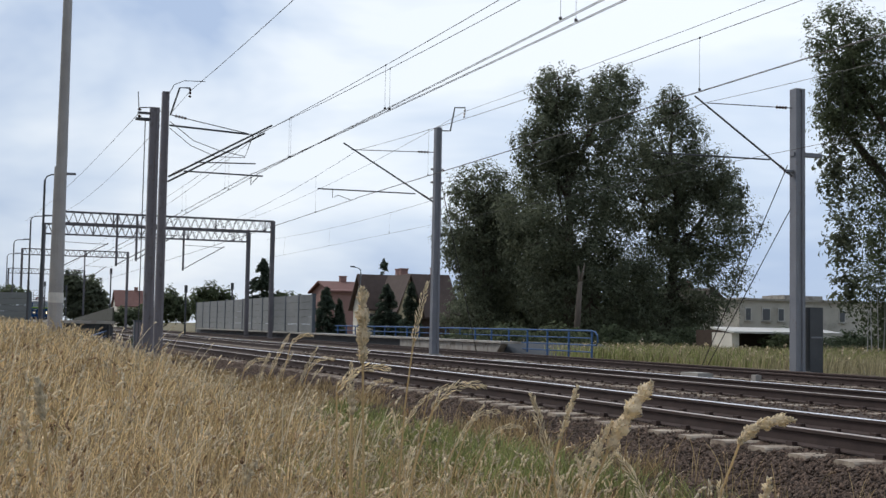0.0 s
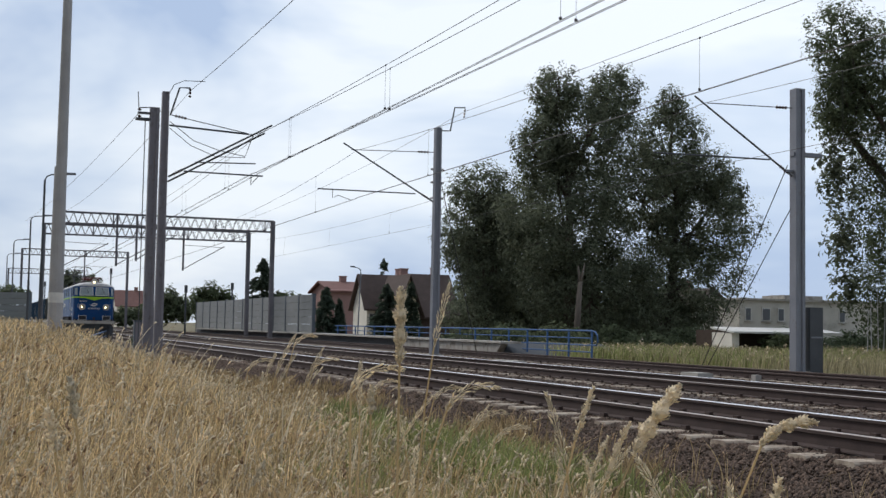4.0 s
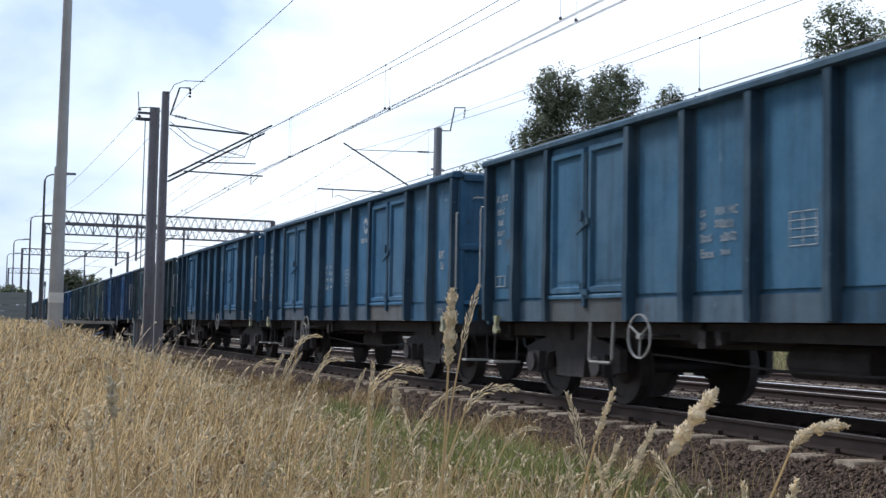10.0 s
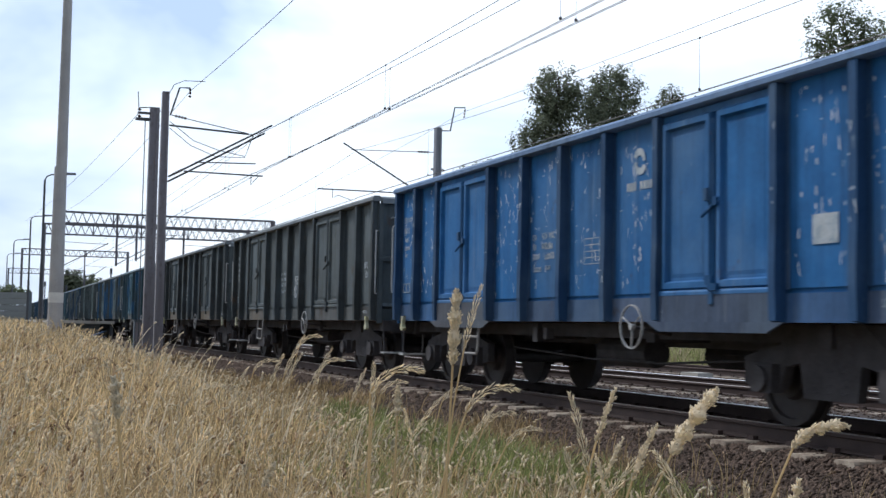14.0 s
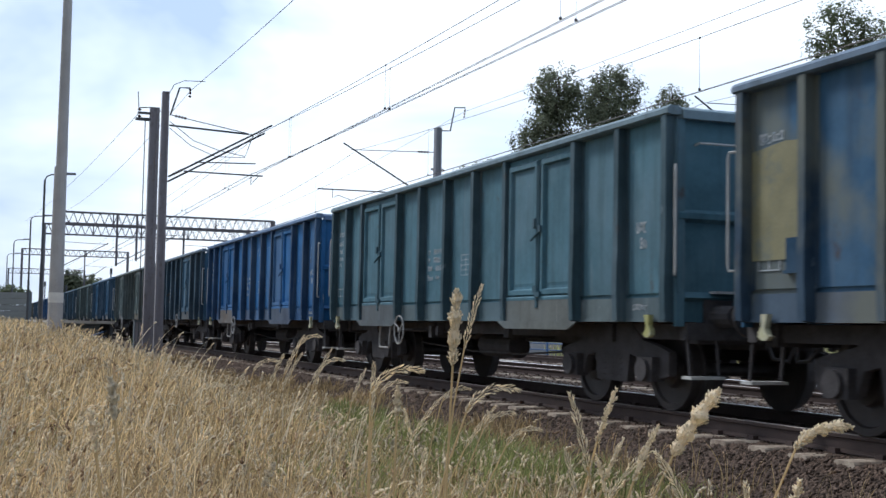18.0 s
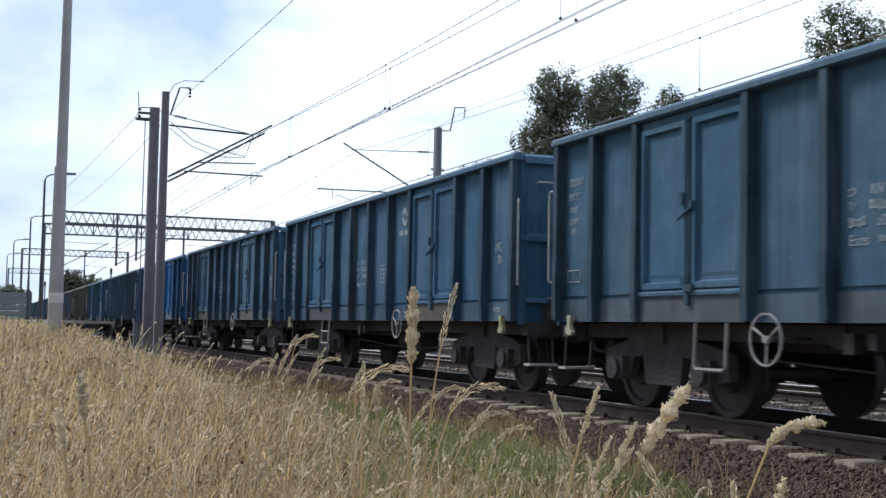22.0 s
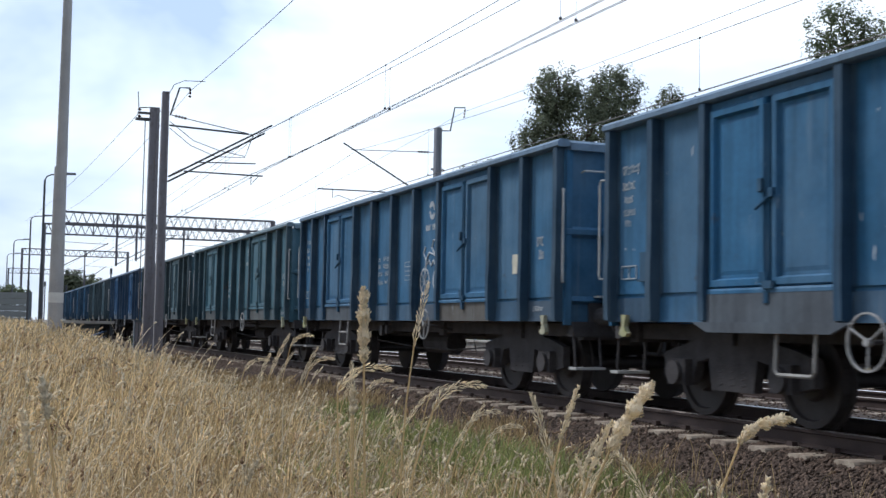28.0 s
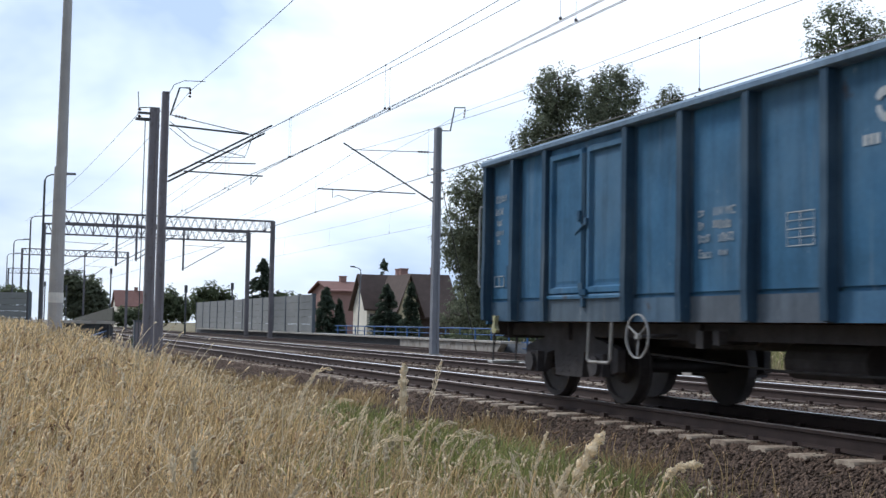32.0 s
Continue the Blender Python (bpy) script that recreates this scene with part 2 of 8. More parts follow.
M_SNAG = mat("weathered_dead_wood", (0.14, 0.115, 0.095), 0.95, vary=0.3, scale=3, fine=20, bump=0.5, stretch=(1, 1, 0.3), dist=0.03)
M_BARK = mat("tree_bark", (0.09, 0.075, 0.06), 0.95, vary=0.35, scale=3, fine=20, bump=0.7, stretch=(1, 1, 0.3), dist=0.04)
M_LEAF = leafy("deciduous_leaves", (0.130, 0.155, 0.092), 0.4, 0.55)
M_LEAF_DARK = leafy("dark_leaves", (0.155, 0.174, 0.118), 0.4, 0.55)
M_NEEDLE = leafy("conifer_needles", (0.075, 0.098, 0.070), 0.45, 0.25)
M_HEDGE = leafy("shrub_leaves", (0.11, 0.135, 0.075), 0.5, 0.5)
M_STRAW = leafy("dry_grass_straw", (0.62, 0.475, 0.27), 0.55, 0.35, 0.75)
M_HEADS = leafy("dry_seed_heads", (0.80, 0.715, 0.56), 0.25, 0.5, 0.85)
M_SEED = leafy("straw_seed_heads", (0.68, 0.58, 0.42), 0.4, 0.4, 0.85)
M_BROWNGRASS = leafy("brown_withered_grass", (0.40, 0.295, 0.16), 0.55, 0.30, 0.8)
M_REDHEADS = leafy("reddish_brown_panicles", (0.42, 0.295, 0.19), 0.5, 0.3, 0.85)
M_GREENGRASS = leafy("green_grass_blades", (0.26, 0.28, 0.11), 0.5, 0.35, 0.7)
M_FIELDGRASS = leafy("faded_field_grass", (0.37, 0.32, 0.195), 0.5, 0.35, 0.75)
M_WALLW = mat("pale_render", (0.72, 0.68, 0.60), 0.9, vary=0.15, scale=0.8, fine=15, bump=0.15, tint=(0.33, 0.31, 0.28), tint_amount=0.3, tint_scale=0.6)
M_WALLG = mat("grey_render", (0.50, 0.48, 0.43), 0.9, vary=0.2, scale=0.8, fine=15, bump=0.15, tint=(0.25, 0.235, 0.20), tint_amount=0.4, tint_scale=0.6)
M_WALLY = mat("cream_render", (0.55, 0.48, 0.33), 0.9, vary=0.15, scale=0.8, fine=15, bump=0.15)
M_WALLP = mat("pink_render", (0.31, 0.19, 0.17), 0.9, vary=0.15, scale=0.8, fine=15, bump=0.15)
M_ROOFRED = mat("red_roof_tiles", (0.165, 0.082, 0.07), 0.85, vary=0.25, scale=1.5, fine=12, bump=0.4, dist=0.04)
M_ROOFBRN = mat("brown_roof_tiles", (0.085, 0.06, 0.052), 0.85, vary=0.25, scale=1.5, fine=12, bump=0.4, dist=0.04)
M_BRIGHTWHITE = mat("fresh_white_paint", (0.80, 0.80, 0.79), 0.6, vary=0.08, scale=6, bump=0.02)
M_TEALGLASS = mat("dim_grimy_glass", (0.030, 0.045, 0.050), 0.45, vary=0.4, scale=1.5, fine=6, bump=0.0, spec=0.15, tint=(0.05, 0.05, 0.035), tint_amount=0.6, tint_scale=2.0)
M_DUSTY = mat("dusty_black_plate", (0.035, 0.033, 0.032), 0.85, vary=0.4, scale=2.5, fine=20, bump=0.1, tint=(0.075, 0.07, 0.065), tint_amount=0.4, tint_scale=2.0)
M_WINDOW = mat("dark_window_glass", (0.05, 0.055, 0.06), 0.1, vary=0.2, scale=1, bump=0.0, spec=0.7)
M_TIMBER = mat("dark_timber", (0.06, 0.04, 0.03), 0.8, vary=0.2, scale=3, bump=0.2)

# ---- mesh helpers ----


def box(bm, x0, x1, y0, y1, z0, z1):
    v = [bm.verts.new(c) for c in ((x0, y0, z0), (x1, y0, z0), (x1, y1, z0), (x0, y1, z0), (x0, y0, z1), (x1, y0, z1), (x1, y1, z1), (x0, y1, z1))]
    for f in ((3, 2, 1, 0), (4, 5, 6, 7), (0, 1, 5, 4), (1, 2, 6, 5), (2, 3, 7, 6), (3, 0, 4, 7)):
        bm.faces.new([v[i] for i in f])
    return v


def prism(bm, outline, axis, a, b):
    """Extrude a closed outline of (u, v) pairs along axis 0, 1 or 2 from a to b."""
    def put(u, v, w):
        return ((w, u, v), (u, w, v), (u, v, w))[axis]
    lo = [bm.verts.new(put(u, v, a)) for u, v in outline]
    hi = [bm.verts.new(put(u, v, b)) for u, v in outline]
    k = len(outline)
    bm.faces.new(lo)
    bm.faces.new(hi[::-1])
    for i in range(k):
        bm.faces.new((lo[i], hi[i], hi[(i + 1) % k], lo[(i + 1) % k]))


def tube(bm, p, q, r0, r1=None, n=8):
    p, q = Vector(p), Vector(q)
    r1 = r0 if r1 is None else r1
    d = (q - p).normalized()
    a = d.orthogonal().normalized()
    b = d.cross(a)
    rings = []
    for c, r in ((p, r0), (q, r1)):
        rings.append([bm.verts.new(c + (a * math.cos(k * math.tau / n) + b * math.sin(k * math.tau / n)) * r) for k in range(n)])
    for k in range(n):
        bm.faces.new((rings[0][k], rings[0][(k + 1) % n], rings[1][(k + 1) % n], rings[1][k]))
    bm.faces.new(rings[0][::-1])
    bm.faces.new(rings[1])


def pipe(bm, points, r, n=6):
    """One unbroken tube through the points."""
    pts = [Vector(p) for p in points]
    rings, a = [], None
    for i, c in enumerate(pts):
        d = (pts[min(i + 1, len(pts) - 1)] - pts[max(i - 1, 0)]).normalized()
        a = d.orthogonal() if a is None else a - d * a.dot(d)
        a.normalize()
        b = d.cross(a)
        rings.append([bm.verts.new(c + (a * math.cos(k * math.tau / n) + b * math.sin(k * math.tau / n)) * r) for k in range(n)])
    for u, v in zip(rings[:-1], rings[1:]):
        for k in range(n):
            bm.faces.new((u[k], u[(k + 1) % n], v[(k + 1) % n], v[k]))
    bm.faces.new(rings[0][::-1])
    bm.faces.new(rings[-1])


def disc(bm, c, axis, r, t, n=20, hole=0.0):
    """A disc or ring of thickness t along axis (0, 1, 2) at centre c."""
    c = Vector(c)
    e = [Vector((0, 1, 0)), Vector((0, 0, 1)), Vector((1, 0, 0))][axis], [Vector((0, 0, 1)), Vector((1, 0, 0)), Vector((0, 1, 0))][axis]
    w = [Vector((1, 0, 0)), Vector((0, 1, 0)), Vector((0, 0, 1))][axis] * (t / 2)

    def ring(rad, off):
        return [bm.verts.new(c + off + e[0] * math.cos(k * math.tau / n) * rad + e[1] * math.sin(k * math.tau / n) * rad) for k in range(n)]
    a, b = ring(r, -w), ring(r, w)
    for k in range(n):
        bm.faces.new((a[k], a[(k + 1) % n], b[(k + 1) % n], b[k]))
    if hole:
        c0, d0 = ring(hole, -w), ring(hole, w)
        for k in range(n):
            j = (k + 1) % n
            bm.faces.new((c0[j], c0[k], d0[k], d0[j]))
            bm.faces.new((a[j], a[k], c0[k], c0[j]))
            bm.faces.new((b[k], b[j], d0[j], d0[k]))
    else:
        bm.faces.new(a[::-1])
        bm.faces.new(b)


def lathe(bm, profile, y, z, n=26):
    """A body of revolution about a line along x through (y, z); profile gives (x, radius) pairs."""
    rings = [[bm.verts.new((x, y + r * math.cos(k * math.tau / n), z + r * math.sin(k * math.tau / n))) for k in range(n)] for x, r in profile]
    for a, b in zip(rings[:-1], rings[1:]):
        for k in range(n):
            bm.faces.new((a[k], a[(k + 1) % n], b[(k + 1) % n], b[k]))
    bm.faces.new(rings[0][::-1])
    bm.faces.new(rings[-1])


def part(name, bm, material, parent=None, label="", smooth=False, at=None):
    me = bpy.data.meshes.new(name)
    bmesh.ops.recalc_face_normals(bm, faces=bm.faces[:])
    bm.to_mesh(me)
    bm.free()
    for m in (material if isinstance(material, (list, tuple)) else [material]):
        me.materials.append(m)
    if smooth:
        for p in me.polygons:
            p.use_smooth = True
    ob = new(name, me)
    if parent:
        ob.parent = parent
    if at:
        ob.matrix_basis = at
    if label:
        tagged(ob, label)
    return ob


def share(ob, name, parent, m):
    """Another object on the same mesh."""
    o = new(name, ob.data)
    o.parent = parent
    o.matrix_basis = m
    return o


def raw(name, verts, faces, material, slots=None):
    """One mesh from numpy arrays of vertices and equal-sided faces."""
    me = bpy.data.meshes.new(name)
    k = faces.shape[1]
    me.vertices.add(len(verts))
    me.vertices.foreach_set("co", np.asarray(verts, np.float32).ravel())
    me.loops.add(faces.size)
    me.loops.foreach_set("vertex_index", faces.astype(np.int32).ravel())
    me.polygons.add(len(faces))
    me.polygons.foreach_set("loop_start", np.arange(0, faces.size, k, dtype=np.int32))
    me.polygons.foreach_set("loop_total", np.full(len(faces), k, np.int32))
    for m in (material if isinstance(material, (list, tuple)) else [material]):
        me.materials.append(m)
    if slots is not None:
        me.polygons.foreach_set("material_index", slots.astype(np.int32))
    me.update(calc_edges=True)
    return new(name, me)


def B():
    return bmesh.new()


# ---- the line's plan ----
TRACKS = (8.128, 13.06, 19.5)          # centres of the three tracks
SPEED, FACE0 = 23.62, 12.06 + 7.6 * 23.62   # the locomotive's front at 0 s
BEND, TURN = 45.0, 0.0065


def drift(y):
    """The line's sideways drift beyond the slight bend."""
    d = y - BEND
    return TURN * 0.5 * (d + math.sqrt(d * d + 150.0)) if d > -200 else 0.0


def heading(y):
    return -math.degrees(math.atan((drift(y + 1) - drift(y - 1)) / 2))


rng = np.random.default_rng(7)


def smooth_step(a, b, v):
    t = np.clip((v - a) / (b - a), 0, 1)
    return t * t * (3 - 2 * t)


def ground_z(x, y):
    """Height of the ground: grassy bank, ditch, ballast shoulder, field."""
    x, y = np.asarray(x, float), np.asarray(y, float)
    bank = -0.95 + 1.15 * smooth_step(4, 36, y) + 0.05 * np.sin(x * 0.9 + y * 0.35)
    bank = bank - 0.25 * smooth_step(1.0, 5.0, x)
    ditch = np.full_like(bank, -0.66)
    z = bank + (ditch - bank) * smooth_step(2.2, 4.5, x)
    z = z + (-0.45 - z) * smooth_step(6.4, 7.5, x)
    z = np.where(x > 22.0, -0.30 + 0.02 * np.sin(x * 0.6), z)
    return z

# ---- ground ----
gx = np.concatenate([[-2500, -900, -300, -100, -40, -20, -10], np.arange(-6, 8.01, 0.5), [10, 14, 18, 21.9, 22.1, 26, 32, 45, 70, 120, 300, 900, 2500]])
gy = np.concatenate([[-2500, -900, -300, -100, -30], np.arange(-8, 60.1, 2.0), [70, 85, 100, 130, 180, 260, 400, 800, 1500, 3000]])
GX, GY = np.meshgrid(gx, gy, indexing="ij")
gv = np.stack([GX, GY, ground_z(GX, GY)], -1).reshape(-1, 3)
ni, nj = len(gx), len(gy)
gi = (np.arange(ni - 1)[:, None] * nj + np.arange(nj - 1)[None, :]).ravel()
ground = raw("ground", gv, np.stack([gi, gi + nj, gi + nj + 1, gi + 1], -1), M_SOIL)
tagged(ground, "dry grassy ground beside the railway line", "ground", kind="structure")

# ballast bed under the three tracks, with a loose shoulder on the near side
bx = np.array([4.4, 5.4, 5.9, 6.4, 6.7, 6.95, 7.3, 9.2, 9.8, 10.6, 11.4, 12.2, 14.1, 14.8, 16.0, 17.6, 18.6, 20.6, 21.15])
bz = np.array([-0.62, -0.57, -0.47, -0.365, -0.28, -0.218, -0.207, -0.21, -0.24, -0.29, -0.25, -0.215, -0.215, -0.26, -0.30, -0.30, -0.31, -0.31, -0.33])
by = np.concatenate([[-700, -200, -60, -10], np.arange(0, 70, 1.0), np.arange(70, 200, 10), [200, 300, 450, 700, 1200]])
BX, BY = np.meshgrid(bx, by, indexing="ij")
BZ = np.repeat(bz[:, None], len(by), 1) + 0.010 * rng.standard_normal(BX.shape) * (BX < 6.9)
DR = np.array([drift(v) for v in by])
bv = np.stack([BX + DR[None, :], BY, BZ], -1).reshape(-1, 3)
nj = len(by)
bi = (np.arange(len(bx) - 1)[:, None] * nj + np.arange(nj - 1)[None, :]).ravel()
ballast = raw("ballast_bed", bv, np.stack([bi, bi + nj, bi + nj + 1, bi + 1], -1), M_BALLAST)
tagged(ballast, "brown-grey crushed stone ballast under the tracks", "ballast", kind="structure")


# ---- tracks ----
def rail_profile(bm, dull):
    """A flat-bottomed rail section swept along the line from y = -700 to 1200, straight and then bent."""
    sec = [(-0.072, -0.17), (0.072, -0.17), (0.072, -0.158), (0.012, -0.14), (0.012, -0.045), (0.036, -0.036), (0.036, -0.006), (0.026, 0.0),
           (-0.026, 0.0), (-0.036, -0.006), (-0.036, -0.036), (-0.012, -0.045), (-0.012, -0.14), (-0.072, -0.158)]
    ys = [-700, -100, 0, 20, 30, 36, 40, 44, 48, 52, 56, 62, 70, 85, 110, 160, 260, 500, 1200]
    rings = [[bm.verts.new((u + drift(y), y, v)) for u, v in sec] for y in ys]
    k = len(sec)
    for a, b in zip(rings[:-1], rings[1:]):
        for i in range(k):
            f = bm.faces.new((a[i], a[(i + 1) % k], b[(i + 1) % k], b[i]))
            f.material_index = 1 if i == 7 or (not dull and i in (6, 8)) else 0


def sleeper_mesh():
    bm = B()
    prism(bm, [(-0.15, -0.40), (0.15, -0.40), (0.135, -0.195), (0.115, -0.178), (-0.115, -0.178), (-0.135, -0.195)], 0, -1.25, 1.25)
    return bm


sleeper_master = None
for ti, (tx, dull) in enumerate(zip(TRACKS, (False, False, True))):
    z = (0.0, -0.03, -0.11)[ti]
    track = tagged(new("railway_track"), ("main running track with polished rails on concrete sleepers", "second running track with bright rails on concrete sleepers",
                   "little used rusty siding track beside the platform")[ti], "railway track", "railway tracks", kind="structure")
    track.location = (tx, 0, z)
    for side in (-0.7535, 0.7535):
        bm = B()
        rail_profile(bm, dull)
        # the nearer rail of a running track has a darker, rougher head
        r = part("rail", bm, (M_RAIL_SIDE, M_RAIL_DULL if dull else (M_RAIL_NEAR if side < 0 else M_RAIL_TOP)), track)
        r.location = (side, 0, 0)
    count = (130, 90, 60)[ti]
    for k in range(count):
        y = (4.2, 11.0, 17.0)[ti] + 0.62 * k
        if sleeper_master is None:
            sleeper_master = part("sleeper", sleeper_mesh(), M_SLEEPER, track)
            s = sleeper_master
        else:
            s = share(sleeper_master, "sleeper", track, Matrix())
        s.matrix_basis = pose(drift(y) + random.uniform(-0.02, 0.02), y, random.uniform(-0.008, 0.006), 0, 0, heading(y) + random.uniform(-0.5, 0.5))
    bm = B()
    for k in range(260):
        y = (4.2, 11.0, 17.0)[ti] + 0.62 * (count + k)
        box(bm, drift(y) - 1.25, drift(y) + 1.25, y - 0.12, y + 0.12, -0.4, -0.18)
    tagged(part("far_sleepers", bm, M_SLEEPER, track), kind="stuff")
    bm = B()
    for k in range(60):
        y = (4.2, 11.0, 17.0)[ti] + 0.62 * k
        for side in (-0.7535, 0.7535):
            for e in (-1, 1):
                box(bm, side + e * 0.093 - 0.03 + drift(y), side + e * 0.093 + 0.03 + drift(y), y - 0.05, y + 0.05, -0.178, -0.13)
    tagged(part("rail_clips", bm, M_RAIL_SIDE, track), kind="stuff")


# loose stones on the shoulder and between the rails
def stones(name, xs, ys, zs, size, material, label):
    n = len(xs)
    base = np.array([[1, 0, 0], [-1, 0, 0], [0, 1, 0], [0, -1, 0], [0, 0, 1], [0, 0, -1]], float)
    f = np.array([[0, 2, 4], [2, 1, 4], [1, 3, 4], [3, 0, 4], [2, 0, 5], [1, 2, 5], [3, 1, 5], [0, 3, 5]])
    v = base[None] * (size[:, None, None] * rng.uniform(0.55, 1.25, (n, 6, 1)))
    v += rng.uniform(-0.35, 0.35, (n, 6, 3)) * size[:, None, None]
    a = rng.uniform(0, math.tau, n)
    c, s = np.cos(a)[:, None], np.sin(a)[:, None]
    vx, vy = v[..., 0] * c - v[..., 1] * s, v[..., 0] * s + v[..., 1] * c
    v = np.stack([vx + xs[:, None], vy + ys[:, None], v[..., 2] * 0.8 + zs[:, None]], -1)
    ob = raw(name, v.reshape(-1, 3), (f[None] + np.arange(n)[:, None, None] * 6).reshape(-1, 3), material)
    return tagged(ob, label, "gravel", kind="stuff")


n = 110000
sy = 5.5 + 44 * rng.random(n) ** 1.8
sx = rng.uniform(4.3, 7.35, n)
sz = np.interp(sx, bx, bz)
stones("loose_ballast", sx, sy, sz + 0.012, rng.uniform(0.011, 0.028, n) * (0.9 + sy / 45), M_STONE, "loose brown crushed stones on the ballast shoulder")
n = 30000
sy = 7.0 + 40 * rng.random(n) ** 1.5
sx = rng.uniform(7.3, 18.4, n)
sz = np.interp(sx, bx, bz)
stones("track_ballast", sx, sy, sz + 0.005, rng.uniform(0.016, 0.034, n) * (0.9 + sy / 60), M_STONE, "brown crushed stones between the sleepers")

# ---- platform, barriers, railing ----
platform = tagged(new("platform"), "low concrete station platform with a sloping end", "platform", kind="structure")
bm = B()
prism(bm, [(48.2, -0.33), (50.2, 0.22), (128.0, 0.22), (128.0, -0.4), (48.2, -0.4)], 0, 21.55, 27.0)
# dark colour stands in for the shadow under the overhanging edge slabs
part("platform_body", bm, M_MAST_DARK, platform, "platform body coloured dark as the shade below its edge")
slab_master = None
for k in range(26):
    y = 48.9 + 3.0 * k
    bm = B()
    if slab_master is None:
        prism(bm, [(-1.49, 0.225), (1.49, 0.225), (1.49, 0.31), (-1.49, 0.31)], 0, -0.06, 0.9)
        slab_master = part("edge_slab", bm, M_CONCRETE, platform)
        slab_master.location = (21.18, y + 1.0, 0)
    else:
        bm.free()
        share(slab_master, "edge_slab", platform, pose(21.18, y + 1.0, 0))
for k in range(9):
    bm = B()
    y = 48.6 + 1.5 * k
    prism(bm, [(y + (0.7 if k == 0 else 0), -0.32), (y + 1.44, -0.32), (y + 1.44, 0.20), (y, 0.20)], 0, 21.22, 21.54)
    part("edge_block", bm, M_CONCRETE, platform)


def barrier(name, x, y0, y1, z0, z1, bay, label, x_end=None):
    """A panelled noise barrier: steel posts with stacked ribbed panels."""
    th = tagged(new(name), label, "noise barrier", kind="structure")
    n = max(1, round(math.hypot(y1 - y0, (x_end or x) - x) / bay))
    for k in range(n + 1):
        t = k / n
        px, py = x + ((x_end if x_end is not None else x) - x) * t, y0 + (y1 - y0) * t
        bm = B()
        box(bm, px - 0.11, px + 0.11, py - 0.09, py + 0.09, z0, z1 + 0.04)
        part("post", bm, M_BARRIER_POST, th)
        if k < n:
            t2 = (k + 1) / n
            qx, qy = x + ((x_end if x_end is not None else x) - x) * t2, y0 + (y1 - y0) * t2
            d = Vector((qx - px, qy - py, 0))
            ang = math.degrees(math.atan2(d.y, d.x))
            rows = 6
            for r in range(rows):
                bm = B()
                hgt = (z1 - z0) / rows
                box(bm, 0.1, d.length - 0.1, -0.06, 0.06, z0 + r * hgt + 0.008, z0 + (r + 1) * hgt - 0.008)
                part("panel", bm, M_BARRIER, th).matrix_basis = pose(px, py, 0, 0, 0, ang)
    return th


barrier("noise_barrier", 22.0, 83.0, 131.0, -0.15, 3.0, 4.0, "grey panelled noise barrier with steel posts behind the platform")
barrier("noise_barrier", 3.35, 85.0, 88.0, 0.2, 2.65, 4.0, "grey ribbed noise barrier beside the near platform", x_end=-8.0)

railing = tagged(new("railing"), "blue tubular steel railing along the footpath ramp", "railing")
for k in range(19):
    y = 42.9 + 2.0 * k
    bm = B()
    box(bm, 22.57, 22.63, y - 0.035, y + 0.035, -0.3, 0.84)
    part("post", bm, M_BLUERAIL, railing)
for z, r in ((0.84, 0.035), (0.55, 0.024), (0.27, 0.024), (0.0, 0.024)):
    bm = B()
    pipe(bm, [(22.6, 42.9, z), (22.6, 79.5, z)], r, 8)
    part("rail", bm, M_BLUERAIL, railing)
bm = B()
pipe(bm, [(22.6, 42.9, 0.84), (22.6, 42.62, 0.80), (22.6, 42.45, 0.66), (22.6, 42.42, 0.40), (22.6, 42.55, 0.28), (22.6, 42.9, 0.27)], 0.033, 8)
part("end_bow", bm, M_BLUERAIL, railing)

# near platform far down the line, on posts, with a blue railing
near_platform = tagged(new("platform"), "near-side concrete platform on short posts", "platform", kind="structure")
bm = B()
box(bm, 3.2, 6.2, 60.0, 140.0, 0.74, 0.88)
part("deck", bm, M_CONCRETE, near_platform)
for k in range(12):
    bm = B()
    box(bm, 6.02, 6.16, 60.2 + 1.7 * k, 60.4 + 1.7 * k, -0.5, 0.74)
    part("post", bm, M_MAST_DARK, near_platform)
bm = B()
box(bm, 3.3, 5.6, 60.5, 140.0, -0.6, 0.74)
part("retaining_wall", bm, M_BARRIER_POST, near_platform)
M_PARAPET = mat("olive_grey_boards", (0.085, 0.085, 0.07), 0.9, vary=0.25, scale=1.5, fine=20, bump=0.2, stretch=(1, 1, 5))
ramp = tagged(new("ramp_wall"), "low olive-grey boarded ramp wall between the far tracks", "ramp wall", kind="structure")
for k in range(10):
    y = 105.0 + 4.2 * k
    top0, top1 = 2.03 - 0.0225 * 4.2 * k, 2.03 - 0.0225 * 4.2 * (k + 1)
    bm = B()
    prism(bm, [(y, -0.4), (y + 4.14, -0.4), (y + 4.14, top1), (y, top0)], 0, 10.66, 10.78)
    part("board_panel", bm, M_PARAPET, ramp)
for z in (0.1, 0.35):
    bm = B()
    pipe(bm, [(4.2, 50.0, z - 0.1), (6.0, 61.8, z + 0.05)], 0.03)
    part("handrail", bm, M_BLUERAIL, near_platform)


relay_box = tagged(new("relay_cabinet"), "dark blue-grey relay cabinet beside the ballast", "cabinet")
bm = B()
box(bm, 5.62, 6.04, 47.3, 47.7, -0.6, 0.90)
part("body", bm, M_BARRIER_POST, relay_box)
bm = B()
box(bm, 5.59, 6.07, 47.27, 47.73, 0.90, 0.94)
part("lid", bm, M_BARRIER_POST, relay_box)
bm = B()
box(bm, 5.66, 6.0, 47.28, 47.3, -0.3, 0.86)
